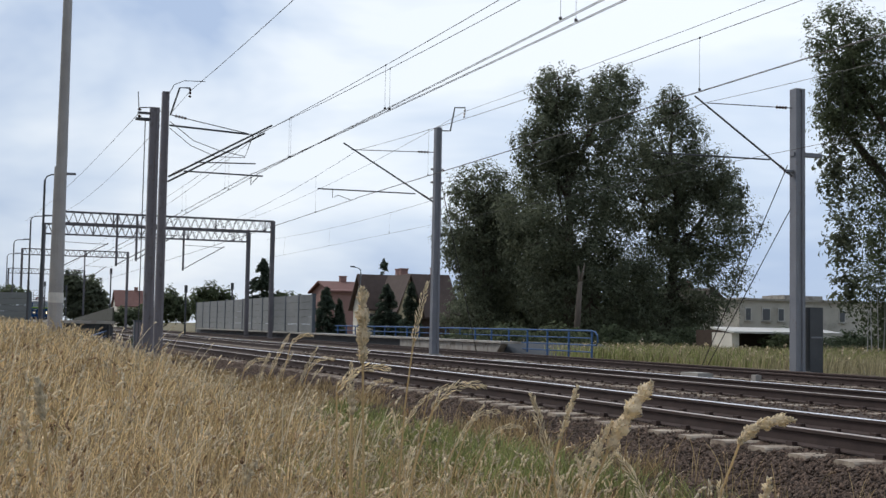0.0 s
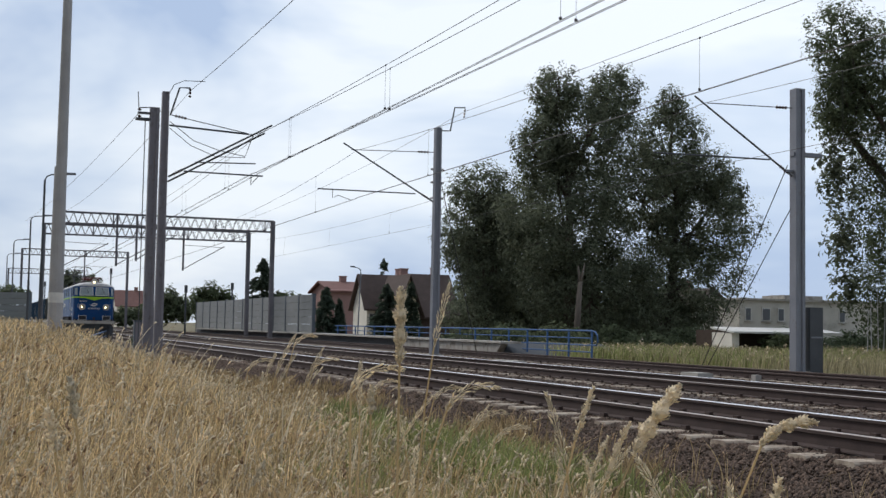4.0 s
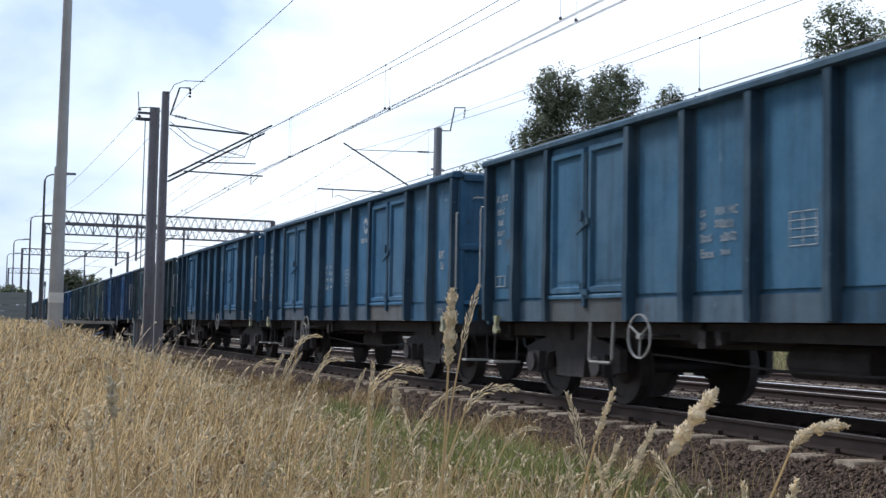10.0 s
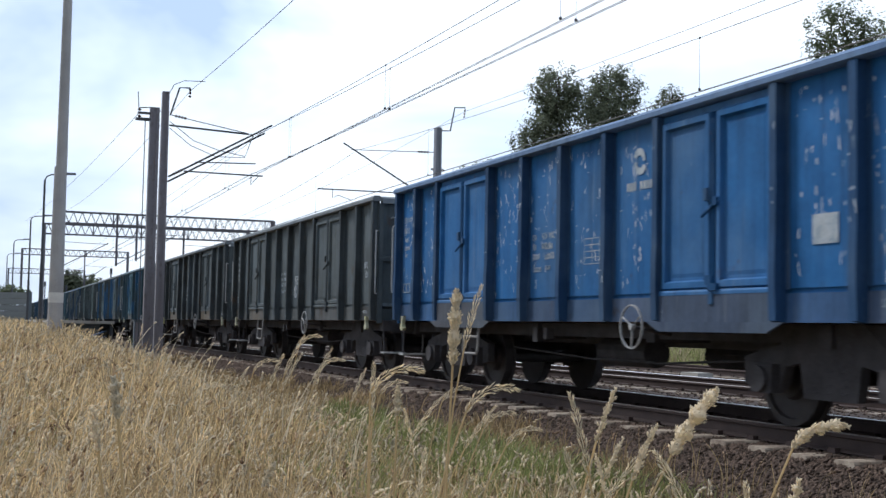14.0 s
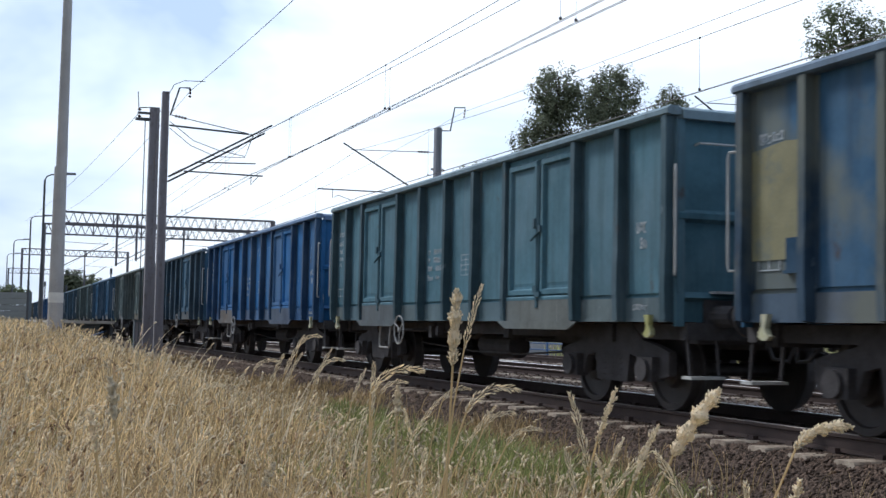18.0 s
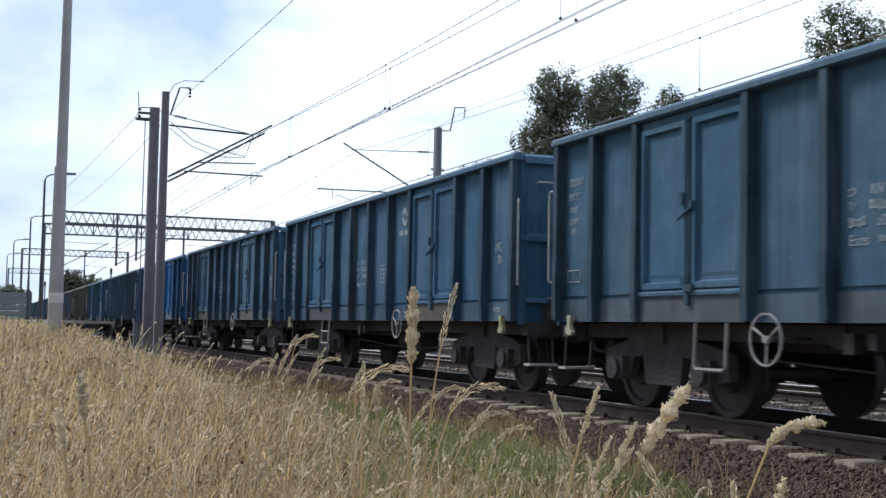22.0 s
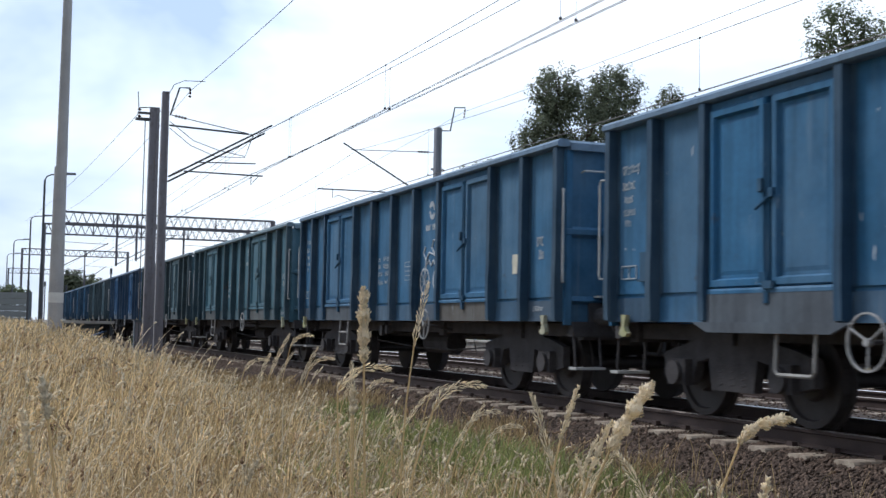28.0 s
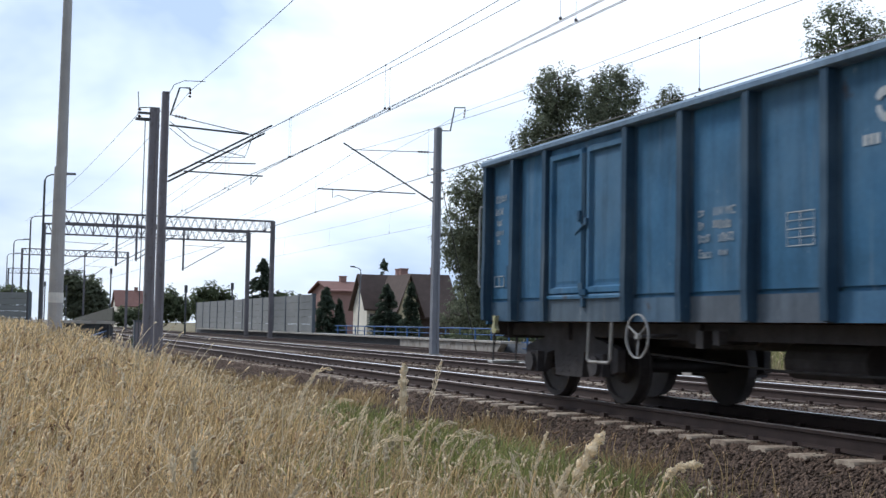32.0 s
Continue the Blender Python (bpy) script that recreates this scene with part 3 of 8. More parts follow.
part("door", bm, M_MAST_AGED, relay_box)

# ---- catenary ----
def mast_h(name, x, y, z0, z1, w, label, material=M_MAST, taper=0.75):
    """A steel mast of two channels with lacing plates on a concrete foot."""
    th = tagged(new(name), label, "catenary mast", "catenary masts")
    th.location = (x, y, z0)
    hgt = z1 - z0
    for side in (-1, 1):
        bm = B()
        prism(bm, [(side * w / 2, -w * 0.45), (side * w / 2, w * 0.45), (side * w * 0.18, w * 0.45), (side * w * 0.18, w * 0.38), (side * (w / 2 - 0.03), w * 0.38),
                   (side * (w / 2 - 0.03), -w * 0.38), (side * w * 0.18, -w * 0.38), (side * w * 0.18, -w * 0.45)], 2, 0.0, hgt)
        for v in bm.verts:
            k = 1 - (1 - taper) * v.co.z / hgt
            v.co.x *= k
        part("channel", bm, material, th)
    bm = B()
    v = box(bm, -w * 0.47, w * 0.47, -w * 0.36, -w * 0.32, 0.0, hgt - 0.02)
    for q in v[4:]:
        q.co.x *= taper
    part("web", bm, material, th)
    bm = B()
    box(bm, -w * 0.45 * taper, w * 0.45 * taper, -w * 0.46, w * 0.46, hgt - 0.05, hgt)
    part("cap", bm, material, th)
    bm = B()
    prism(bm, [(-w * 1.1, -0.7), (w * 1.1, -0.7), (w * 0.8, 0.12), (-w * 0.8, 0.12)], 1, -w * 0.8, w * 0.8)
    part("foundation", bm, M_CONCRETE, th)
    return th


def insulator(bm, p, q, r=0.055, n=4):
    p, q = Vector(p), Vector(q)
    for k in range(n):
        c = p.lerp(q, (k + 0.5) / n)
        h = (q - p) / n * 0.36
        tube(bm, c - h, c, r * 0.45, r, 8)
        tube(bm, c, c + h, r, r * 0.45, 8)


def cantilever(th, lo, tip, hook, tie, reg, drop, label=""):
    """Arm tube from lo to tip, a tie rod from the mast to the hook, a registration tube with a steady arm (mast space: x, z pairs)."""
    def v(p, y=0.0):
        return (p[0], y, p[1])
    bm = B()
    tube(bm, v(lo), v(tip), 0.032, 0.028)
    part("arm_tube", bm, M_MAST_DARK, th)
    bm = B()
    a, b = Vector(v(lo)), Vector(v(tip))
    insulator(bm, a + (b - a) * 0.04, a + (b - a) * 0.13)
    part("arm_insulator", bm, M_INSUL, th)
    bm = B()
    tube(bm, v(tie), v(hook), 0.014)
    part("tie_rod", bm, M_WIRE, th)
    bm = B()
    a, b = Vector(v(tie)), Vector(v(hook))
    insulator(bm, a + (b - a) * 0.06, a + (b - a) * 0.2)
    part("tie_insulator", bm, M_INSUL, th)
    bm = B()
    tube(bm, v(reg[0]), v(reg[1]), 0.024)
    part("registration_tube", bm, M_MAST_DARK, th)
    bm = B()
    mid = (reg[1][0] * 0.85 + reg[0][0] * 0.15, reg[1][1] - 0.3)
    pipe(bm, [v((mid[0], reg[1][1])), v(mid), v((mid[0] * 0.7 + drop[0] * 0.3, mid[1] + 0.1)), v(drop)], 0.013)
    part("steady_arm", bm, M_WIRE, th)


# near side: two masts by the main track
mast_a = mast_h("catenary_mast", 5.22, 38.0, -0.6, 7.95, 0.27, "grey steel catenary mast beside the main track", M_MAST_AGED)
cantilever(mast_a, (0.16, 5.94), (3.35, 7.77), (2.75, 7.42), (0.14, 7.86), ((0.62, 6.14), (3.09, 6.13)), (2.95, 6.12))
bm = B()
tube(bm, (0.14, 0, 7.53), (2.6, 0, 7.43), 0.03)
tube(bm, (0.16, 0.12, 5.80), (3.14, 0.1, 7.52), 0.03)
tube(bm, (0.96, 0, 6.44), (2.85, 0, 6.51), 0.02)
part("second_arm", bm, M_MAST_DARK, mast_a)
bm = B()
pipe(bm, [(0.16, 0, 7.85), (0.42, 0, 8.72), (0.74, 0, 8.74), (0.74, 0, 8.55)], 0.028)
part("top_bracket", bm, M_MAST_DARK, mast_a)
bm = B()
insulator(bm, (0.74, 0, 8.74), (0.74, 0, 8.42), 0.05, 3)
part("feeder_insulator", bm, M_INSUL, mast_a)
bm = B()
pts = [(0.1, 0, 8.5), (0.25, 0, 8.8), (0.55, 0, 8.95), (1.2, 0, 8.98)]
pipe(bm, pts, 0.012)
pts = [(0.15, 0, 7.45), (0.8, 0, 6.95), (1.6, 0, 6.65), (2.5, 0, 6.68), (2.75, 0, 7.4)]
pipe(bm, pts, 0.011)
pts = [(0.15, 0, 7.65), (0.9, 0, 7.1), (1.7, 0, 6.85), (2.5, 0, 6.72)]
pipe(bm, pts, 0.011)
part("jumper_cable", bm, M_WIRE, mast_a)

mast_d = mast_h("catenary_mast", 5.37, 41.6, -0.6, 8.05, 0.33, "grey steel tensioning mast with weights and a disconnector", M_MAST_AGED, taper=0.9)
bm = B()
box(bm, -0.62, 0.1, -0.1, 0.1, 8.2, 8.28)
box(bm, -0.55, 0.0, -0.08, 0.08, 8.42, 8.48)
part("disconnector_frame", bm, M_MAST_DARK, mast_d)
bm = B()
insulator(bm, (-0.5, 0, 8.28), (-0.5, 0, 8.62), 0.07, 3)
part("disconnector_insulator", bm, M_INSUL, mast_d)
bm = B()
insulator(bm, (-0.1, 0, 8.28), (-0.1, 0, 8.62), 0.07, 3)
part("disconnector_insulator", bm, M_INSUL, mast_d)
bm = B()
pipe(bm, [(-0.52, 0, 8.6), (-0.56, 0, 9.15)], 0.015)
pipe(bm, [(-0.5, 0, 8.62), (-0.1, 0, 8.66), (0.2, 0, 8.55)], 0.018)
part("contact_blade", bm, M_WIRE, mast_d)
bm = B()
pipe(bm, [(-0.3, 0, 8.2), (-0.3, 0, 0.6)], 0.016)
part("operating_rod", bm, M_MAST_DARK, mast_d)

# between the second track and the siding
mast_b = mast_h("catenary_mast", 16.2, 43.4, -0.25, 8.45, 0.30, "grey steel catenary mast on a concrete footing")
cantilever(mast_b, (-0.16, 5.87), (-3.72, 7.86), (-3.41, 7.63), (-0.15, 7.75), ((-0.87, 6.13), (-4.66, 6.11)), (-3.36, 5.74))
bm = B()
pipe(bm, [(0.12, 0, 8.6), (0.5, 0, 8.62), (0.67, 0, 9.53), (1.09, 0, 9.56), (1.09, 0, 9.4)], 0.03)
part("top_bracket", bm, M_MAST_DARK, mast_b)
bm = B()
insulator(bm, (1.09, 0, 9.5), (1.05, 0, 9.15), 0.05, 3)
part("insulator", bm, M_INSUL, mast_b)
for z in (6.0, 6.6, 7.1):
    for sx in (-0.16, 0.16):
        bm = B()
        insulator(bm, (sx, 0, z), (sx * 1.7, 0, z), 0.05, 2)
        part("insulator", bm, M_INSUL, mast_b)
bm = B()
pipe(bm, [(0.1, 0.0, 6.9), (2.0, 0.6, 0.1)], 0.014)
part("guy_wire", bm, M_WIRE, mast_b)

# beyond the siding
mast_c = mast_h("catenary_mast", 22.72, 30.2, -0.35, 8.17, 0.34, "wide grey steel catenary mast in long grass", taper=0.95)
cantilever(mast_c, (-0.2, 5.9), (-3.56, 8.02), (-3.14, 7.85), (-0.19, 7.94), ((-0.99, 6.34), (-4.9, 6.29)), (-3.2, 5.9))
bm = B()
box(bm, -0.2, 0.8, -0.1, 0.1, 6.5, 6.62)
box(bm, -0.45, 0.0, -0.05, 0.05, 6.0, 6.08)
part("bracket", bm, M_MAST, mast_c)
for a, p in (((-0.35, 0, 6.21), (-0.66, 4.2, -0.05)), ((-0.14, 0, 5.09), (-0.60, 4.0, -0.05))):
    bm = B()
    pipe(bm, [a, p], 0.016)
    part("guy_wire", bm, M_WIRE, mast_c)
cabinet = tagged(new("equipment_cabinet"), "tall dark grey equipment cabinet beside the mast", "cabinet")
bm = B()
box(bm, 23.02, 23.48, 30.0, 30.45, -0.35, 1.66)
part("body", bm, M_MAST_DARK, cabinet)
bm = B()
box(bm, 23.06, 23.44, 29.985, 30.0, 0.75, 0.80)
part("label_plate", bm, M_MAST, cabinet)


# portals that carry the wires further down the line
def truss(bm, x0, x1, y, z0, z1, bay, d=0.45):
    for yy in (y - d / 2, y + d / 2):
        for z in (z0, z1):
            box(bm, x0, x1, yy - 0.04, yy + 0.04, z - 0.05, z + 0.05)
        n = max(2, round((x1 - x0) / bay))
        w = (x1 - x0) / n
        for k in range(n):
            xa = x0 + k * w
            tube(bm, (xa, yy, z0), (xa + w / 2, yy, z1), 0.022, n=4)
            tube(bm, (xa + w / 2, yy, z1), (xa + w, yy, z0), 0.022, n=4)
            if k % 6 == 5:
                tube(bm, (xa + w, yy, z0), (xa + w, yy, z1), 0.03, n=4)


def portal(x0, x1, y, z, depth, drops, label):
    th = tagged(new("catenary_portal"), label, "portal gantry", "catenary portals")
    bm = B()
    truss(bm, x0, x1, y, z - depth, z, 0.6)
    part("truss_beam", bm, M_PORTAL, th)
    for x in (x0, x1):
        bm = B()
        for e in (-0.17, 0.17):
            box(bm, x - 0.13, x + 0.13, y + e - 0.05, y + e + 0.05, -0.5, z)
        part("post", bm, M_PORTAL, th)
    for x, low, dx in drops:
        bm = B()
        box(bm, x - 0.07, x + 0.07, y - 0.07, y + 0.07, low, z - 0.05)
        part("drop_post", bm, M_PORTAL, th)
        bm = B()
        tube(bm, (x, y, low + 0.1), (x + dx, y, low + 2.0), 0.035, n=6)
        tube(bm, (x, y, low + 2.0), (x + dx, y, low + 1.9), 0.02, n=6)
        part("cantilever_arm", bm, M_PORTAL, th)
    return th


portal(5.2, 20.1, 88.0, 8.35, 0.78, [(9.05, 4.7, 3.2), (10.4, 5.1, 2.8)], "dark lattice steel portal over the tracks")
portal(4.6, 20.1, 96.5, 8.1, 0.75, [(5.9, 4.8, 3.4), (15.0, 4.9, 3.2)], "second dark lattice steel portal over the tracks")
portal(4.9, 17.0, 152.0, 9.2, 0.7, [(12.0, 5.4, 2.5)], "distant lattice steel portal")
portal(4.9, 17.0, 215.0, 9.3, 0.8, [], "far lattice steel portal")


def sagged(a, b, sag, n=16):
    a, b = Vector(a), Vector(b)
    return [a.lerp(b, k / n) - Vector((0, 0, sag * 4 * (k / n) * (1 - k / n))) for k in range(n + 1)]


def overhead(label, runs):
    """Messenger, contact wires and droppers of one track; a run is y0, y1, contact x at both ends, messenger x, contact z, messenger z at both ends, sag, step, twin."""
    th = tagged(new("overhead_line"), label, "overhead wire", "overhead lines")
    for y0, y1, xc0, xc1, xm0, xm1, zc, zm0, zm1, sag, step, twin in runs:
        for off in ((-0.02, 0.02) if twin else (0.0,)):
            bm = B()
            pipe(bm, sagged((xc0 + off + drift(y0), y0, zc), (xc1 + off + drift(y1), y1, zc), 0.04, 10), 0.0065, 5)
            part("contact_wire", bm, M_WIRE, th)
        bm = B()
        pipe(bm, sagged((xm0 + drift(y0), y0, zm0), (xm1 + drift(y1), y1, zm1), sag, 24), 0.0075, 5)
        part("messenger_wire", bm, M_WIRE, th)
        n = max(2, int((y1 - y0) / step))
        for k in range(n):
            t = (k + 0.5) / n
            y = y0 + (y1 - y0) * t
            zm = zm0 + (zm1 - zm0) * t - sag * 4 * t * (1 - t)
            xm, xk = xm0 + (xm1 - xm0) * t + drift(y), xc0 + (xc1 - xc0) * t + drift(y)
            bm = B()
            tube(bm, (xm, y, zm + 0.02), (xk, y, zc - 0.02), 0.0035, n=4)
            d = part("dropper", bm, M_WIRE, th)
            bm = B()
            box(bm, xm - 0.010, xm + 0.010, y - 0.015, y + 0.015, zm - 0.03, zm + 0.012)
            part("clamp", bm, M_WIRE, d)
            bm = B()
            box(bm, xk - 0.022, xk + 0.022, y - 0.015, y + 0.015, zc - 0.02, zc + 0.025)
            part("clamp", bm, M_WIRE, d)
    return th


overhead("two sets of contact wires and messengers over the main track",
         [(-22.0, 38.0, 8.13, 8.13, 8.13, 8.13, 5.60, 6.82, 6.85, 0.42, 8.0, True), (-22.0, 38.0, 9.10, 8.00, 9.10, 8.00, 5.60, 6.95, 6.80, 0.50, 8.0, True),
          (38.0, 88.0, 8.13, 8.45, 8.13, 8.3, 5.60, 6.85, 6.9, 0.42, 9.0, True), (38.0, 96.0, 8.00, 7.9, 8.00, 7.9, 5.62, 6.80, 7.2, 0.30, 9.0, True),
          (88.0, 152.0, 8.45, 8.0, 8.3, 8.1, 5.60, 6.9, 6.9, 0.45, 9.0, True)])
overhead("contact wires and messenger over the second track",
         [(-18.0, 43.4, 13.06, 13.0, 13.06, 13.0, 5.60, 7.38, 7.38, 0.80, 15.0, True), (43.4, 92.0, 13.0, 13.2, 13.0, 13.1, 5.58, 7.38, 7.2, 0.65, 10.0, True),
          (92.0, 152.0, 13.2, 13.0, 13.1, 13.0, 5.58, 7.2, 7.2, 0.6, 10.0, True)])
overhead("contact wire and messenger over the siding",
         [(-30.0, 30.2, 19.6, 19.5, 19.5, 19.5, 5.62, 7.50, 7.50, 0.6, 12.0, False), (30.2, 88.0, 19.5, 19.3, 19.5, 19.4, 5.62, 7.50, 7.0, 0.6, 10.0, False)])
feeder = tagged(new("feeder_line"), "bare feeder cables along the mast tops", "overhead wire", "overhead lines")
for pts in (((5.96, -30, 8.04), (5.96, 38, 8.04), 0.62), ((5.96, 38, 8.04), (5.4, 88, 8.3), 0.5), ((17.25, -30, 9.2), (17.25, 43.4, 9.15), 0.5),
            ((17.25, 43.4, 9.15), (17.6, 96, 8.3), 0.5), ((4.9, 41.6, 7.9), (3.0, 88, 7.6), 0.3)):
    bm = B()
    pipe(bm, sagged(*pts, 14), 0.008, 5)
    part("cable", bm, M_WIRE, feeder)

# tall tapered concrete pole near the bank
pole = tagged(new("utility_pole"), "tall tapered concrete pole with a white band", "pole")
bm = B()
tube(bm, (2.0, 34.3, 0.0), (2.0, 34.3, 5.0), 0.205, 0.16, 16)
part("lower_shaft", bm, M_POLE, pole, smooth=False)
bm = B()
tube(bm, (2.02, 34.3, 5.0), (2.02, 34.3, 13.0), 0.145, 0.10, 16)
part("upper_shaft", bm, M_POLE, pole)
bm = B()
tube(bm, (2.0, 34.3, 1.35), (2.0, 34.3, 1.62), 0.200, 0.198, 16)
part("white_band", bm, M_WHITEPAINT, pole)

for x, y, top in ((2.53, 54.0, 7.0), (2.9, 77.0, 7.05), (2.6, 100.0, 7.0), (2.58, 120.0, 6.9)):
    lamp = tagged(new("street_lamp"), "slim grey platform lamp post with a curved arm", "lamp post", "platform lamps")
    lamp.location = (x, y, 0)
    bm = B()
    tube(bm, (0, 0, 0.1), (0, 0, 3.2), 0.075, 0.07, 10)
    tube(bm, (0, 0, 3.2), (0, 0, top - 0.25), 0.055, 0.045, 10)
    part("pole", bm, M_MAST_DARK, lamp)
    bm = B()
    pipe(bm, [(0, 0, top - 0.25), (0.08, 0, top - 0.08), (0.25, 0, top), (0.8, 0, top + 0.04)], 0.03)
    part("arm", bm, M_MAST_DARK, lamp)
    bm = B()
    prism(bm, [(0.6, top), (1.25, top + 0.05), (1.22, top + 0.13), (0.7, top + 0.12)], 1, -0.09, 0.09)
    part("lantern", bm, M_MAST, lamp)

lamp = tagged(new("street_lamp"), "street lamp with a bent arm beside the houses", "lamp post")
bm = B()
tube(bm, (28.86, 95, -0.3), (29.02, 95, 5.15), 0.06, 0.045, 8)
part("pole", bm, M_MAST, lamp)
bm = B()
pipe(bm, [(29.02, 95, 5.1), (29.0, 95, 5.35), (28.85, 95, 5.48), (28.4, 95, 5.6)], 0.035)
part("arm", bm, M_MAST, lamp)
bm = B()
box(bm, 28.15, 28.5, 94.9, 95.1, 5.55, 5.66)
part("lantern", bm, M_MAST_DARK, lamp)

# slim poles and signals in the distance
for x, y, top in ((14.9, 150, 7.1), (18.7, 118, 4.4), (24.5, 125, 5.0), (9.5, 190, 6.5), (11.2, 170, 5.5)):
    post = tagged(new("signal_post"), "slim dark post beside the far tracks", "post", "far posts")
    bm = B()
    tube(bm, (x, y, -0.4), (x, y, top), 0.09, 0.08, 8)
    part("shaft", bm, M_MAST_DARK, post)
    bm = B()
    box(bm, x - 0.14, x + 0.14, y - 0.1, y + 0.1, top - 0.7, top)
    part("head", bm, M_MAST_DARK, post)

for x, y, sx, sy_, sz_ in ((17.35, 27.2, 0.24, 0.42, 0.14), (17.9, 25.4, 0.09, 0.09, 0.16), (16.6, 37.5, 0.3, 0.9, 0.12)):
    blk = tagged(new("concrete_block"), "small pale concrete block beside the track", "concrete block", "trackside blocks")
    bm = B()
    v = box(bm, x - sx, x + sx, y - sy_, y + sy_, -0.45, -0.3 + sz_)
    for q in v[4:]:
        q.co.x = x + (q.co.x - x) * 0.93
        q.co.y = y + (q.co.y - y) * 0.95
    part("block", bm, M_CONCRETE, blk)

# ---- the open wagons ----
RIBS = (-6.4, -5.33, -4.25, -2.20, -1.06, 0.08, 1.22, 2.36, 4.41, 5.41, 6.4)      # wagons with two pairs of side doors
DOORS = ((-4.25, -2.20), (2.36, 4.41))
PLAIN_RIBS = (-6.4, -5.11, -4.04, -2.97, -1.90, -0.83, 0.24, 1.31, 2.38, 3.45, 4.52, 5.59, 6.4)      # wagons with one small hatch instead
HATCH = (4.52, 5.59)


def sides_of(thing):
    return [c for c in thing.children_recursive if c.type == "MESH"]


def wheelset(name, parent, y, r, gauge=0.7535):
    bm = B()
    half = [(0.0, 0.075), (gauge - 0.09, 0.08), (gauge - 0.09, r + 0.026), (gauge - 0.062, r + 0.028), (gauge - 0.055, r), (gauge + 0.06, r - 0.004),
            (gauge + 0.062, r - 0.07), (gauge + 0.03, r - 0.085), (gauge + 0.02, r * 0.45), (gauge + 0.08, r * 0.40), (gauge + 0.085, 0.08), (1.0, 0.07)]
    lathe(bm, [(-x, q) for x, q in half[:0:-1]] + half, y, r)
    return part(name, bm, M_WHEEL, parent)


def bogie(parent, y0):
    bg = part("bogie", bogie_bolster(), M_UNDER, parent)
    bg.location = (0, y0, 0)
    for s in (-1, 1):
        bm = B()
        out = [(-1.28, 0.40), (-1.28, 0.66), (-1.05, 0.72), (-0.72, 0.78), (-0.45, 0.98), (0.45, 0.98), (0.72, 0.78), (1.05, 0.72), (1.28, 0.66), (1.28, 0.40),
               (1.08, 0.36), (0.72, 0.36), (0.62, 0.58), (0.42, 0.62), (0.36, 0.30), (-0.36, 0.30), (-0.42, 0.62), (-0.62, 0.58), (-0.72, 0.36), (-1.08, 0.36)]
        prism(bm, out, 0, s * 1.02 - 0.05, s * 1.02 + 0.05)
        part("side_frame", bm, M_UNDER, bg)
        for y in (-0.9, 0.9):
            bm = B()
            box(bm, s * 1.08 - 0.08, s * 1.08 + 0.08, y - 0.17, y + 0.17, 0.33, 0.60)
            disc(bm, (s * 1.18, y, 0.46), 0, 0.125, 0.06, 14)
            part("axle_box", bm, M_UNDER, bg)
        bm = B()
        for y in (-0.2, 0.0, 0.2):
            pts = [(s * 1.02 + 0.055 * math.cos(k * 1.257), y + 0.055 * math.sin(k * 1.257), 0.33 + 0.0135 * k) for k in range(23)]
            pipe(bm, pts, 0.016, 5)
        part("spring_nest", bm, M_UNDER, bg)
    for y in (-0.9, 0.9):
        wheelset("wheelset", bg, y, 0.46)
        for s in (-1, 1):
            bm = B()
            e = 0.52 if y < 0 else -0.52
            box(bm, s * 0.75 - 0.06, s * 0.75 + 0.06, y + e - 0.03, y + e + 0.03, 0.30, 0.62)
            tube(bm, (s * 0.75, y + e, 0.6), (s * 0.75, y + e * 0.7, 0.9), 0.02, n=6)
            part("brake_block", bm, M_UNDER, bg)
    return bg


def bogie_bolster():
    bm = B()
    box(bm, -1.0, 1.0, -0.22, 0.22, 0.55, 0.80)
    box(bm, -0.3, 0.3, -0.3, 0.3, 0.75, 0.86)
    return bm


def buffer_part(parent, x, y, s, r=0.22):
    bm = B()
    box(bm, x - 0.17, x + 0.17, y - 0.02, y + 0.02, 0.88, 1.22)
    tube(bm, (x, y, 1.05), (x, y + s * 0.34, 1.05), 0.12, 0.11, 12)
    tube(bm, (x, y + s * 0.3, 1.05), (x, y + s * 0.58, 1.05), 0.075, 0.075, 10)
    disc(bm, (x, y + s * 0.60, 1.05), 1, r, 0.04, 18)
    return part("buffer", bm, M_UNDER, parent, "dark round buffer")


def rib_mesh():
    """An upright pressed-steel rib on the -x side, swelling out towards its foot."""
    bm = B()
    out = [(-1.375, 0.98), (-1.498, 1.00), (-1.511, 1.30), (-1.508, 1.62), (-1.500, 1.80), (-1.498, 3.14), (-1.375, 3.14)]
    prism(bm, out, 1, -0.05, 0.05)
    for s in (-1, 1):
        box(bm, -1.389, -1.376, s * 0.07 - 0.03, s * 0.07 + 0.03, 1.28, 3.13)
    return bm


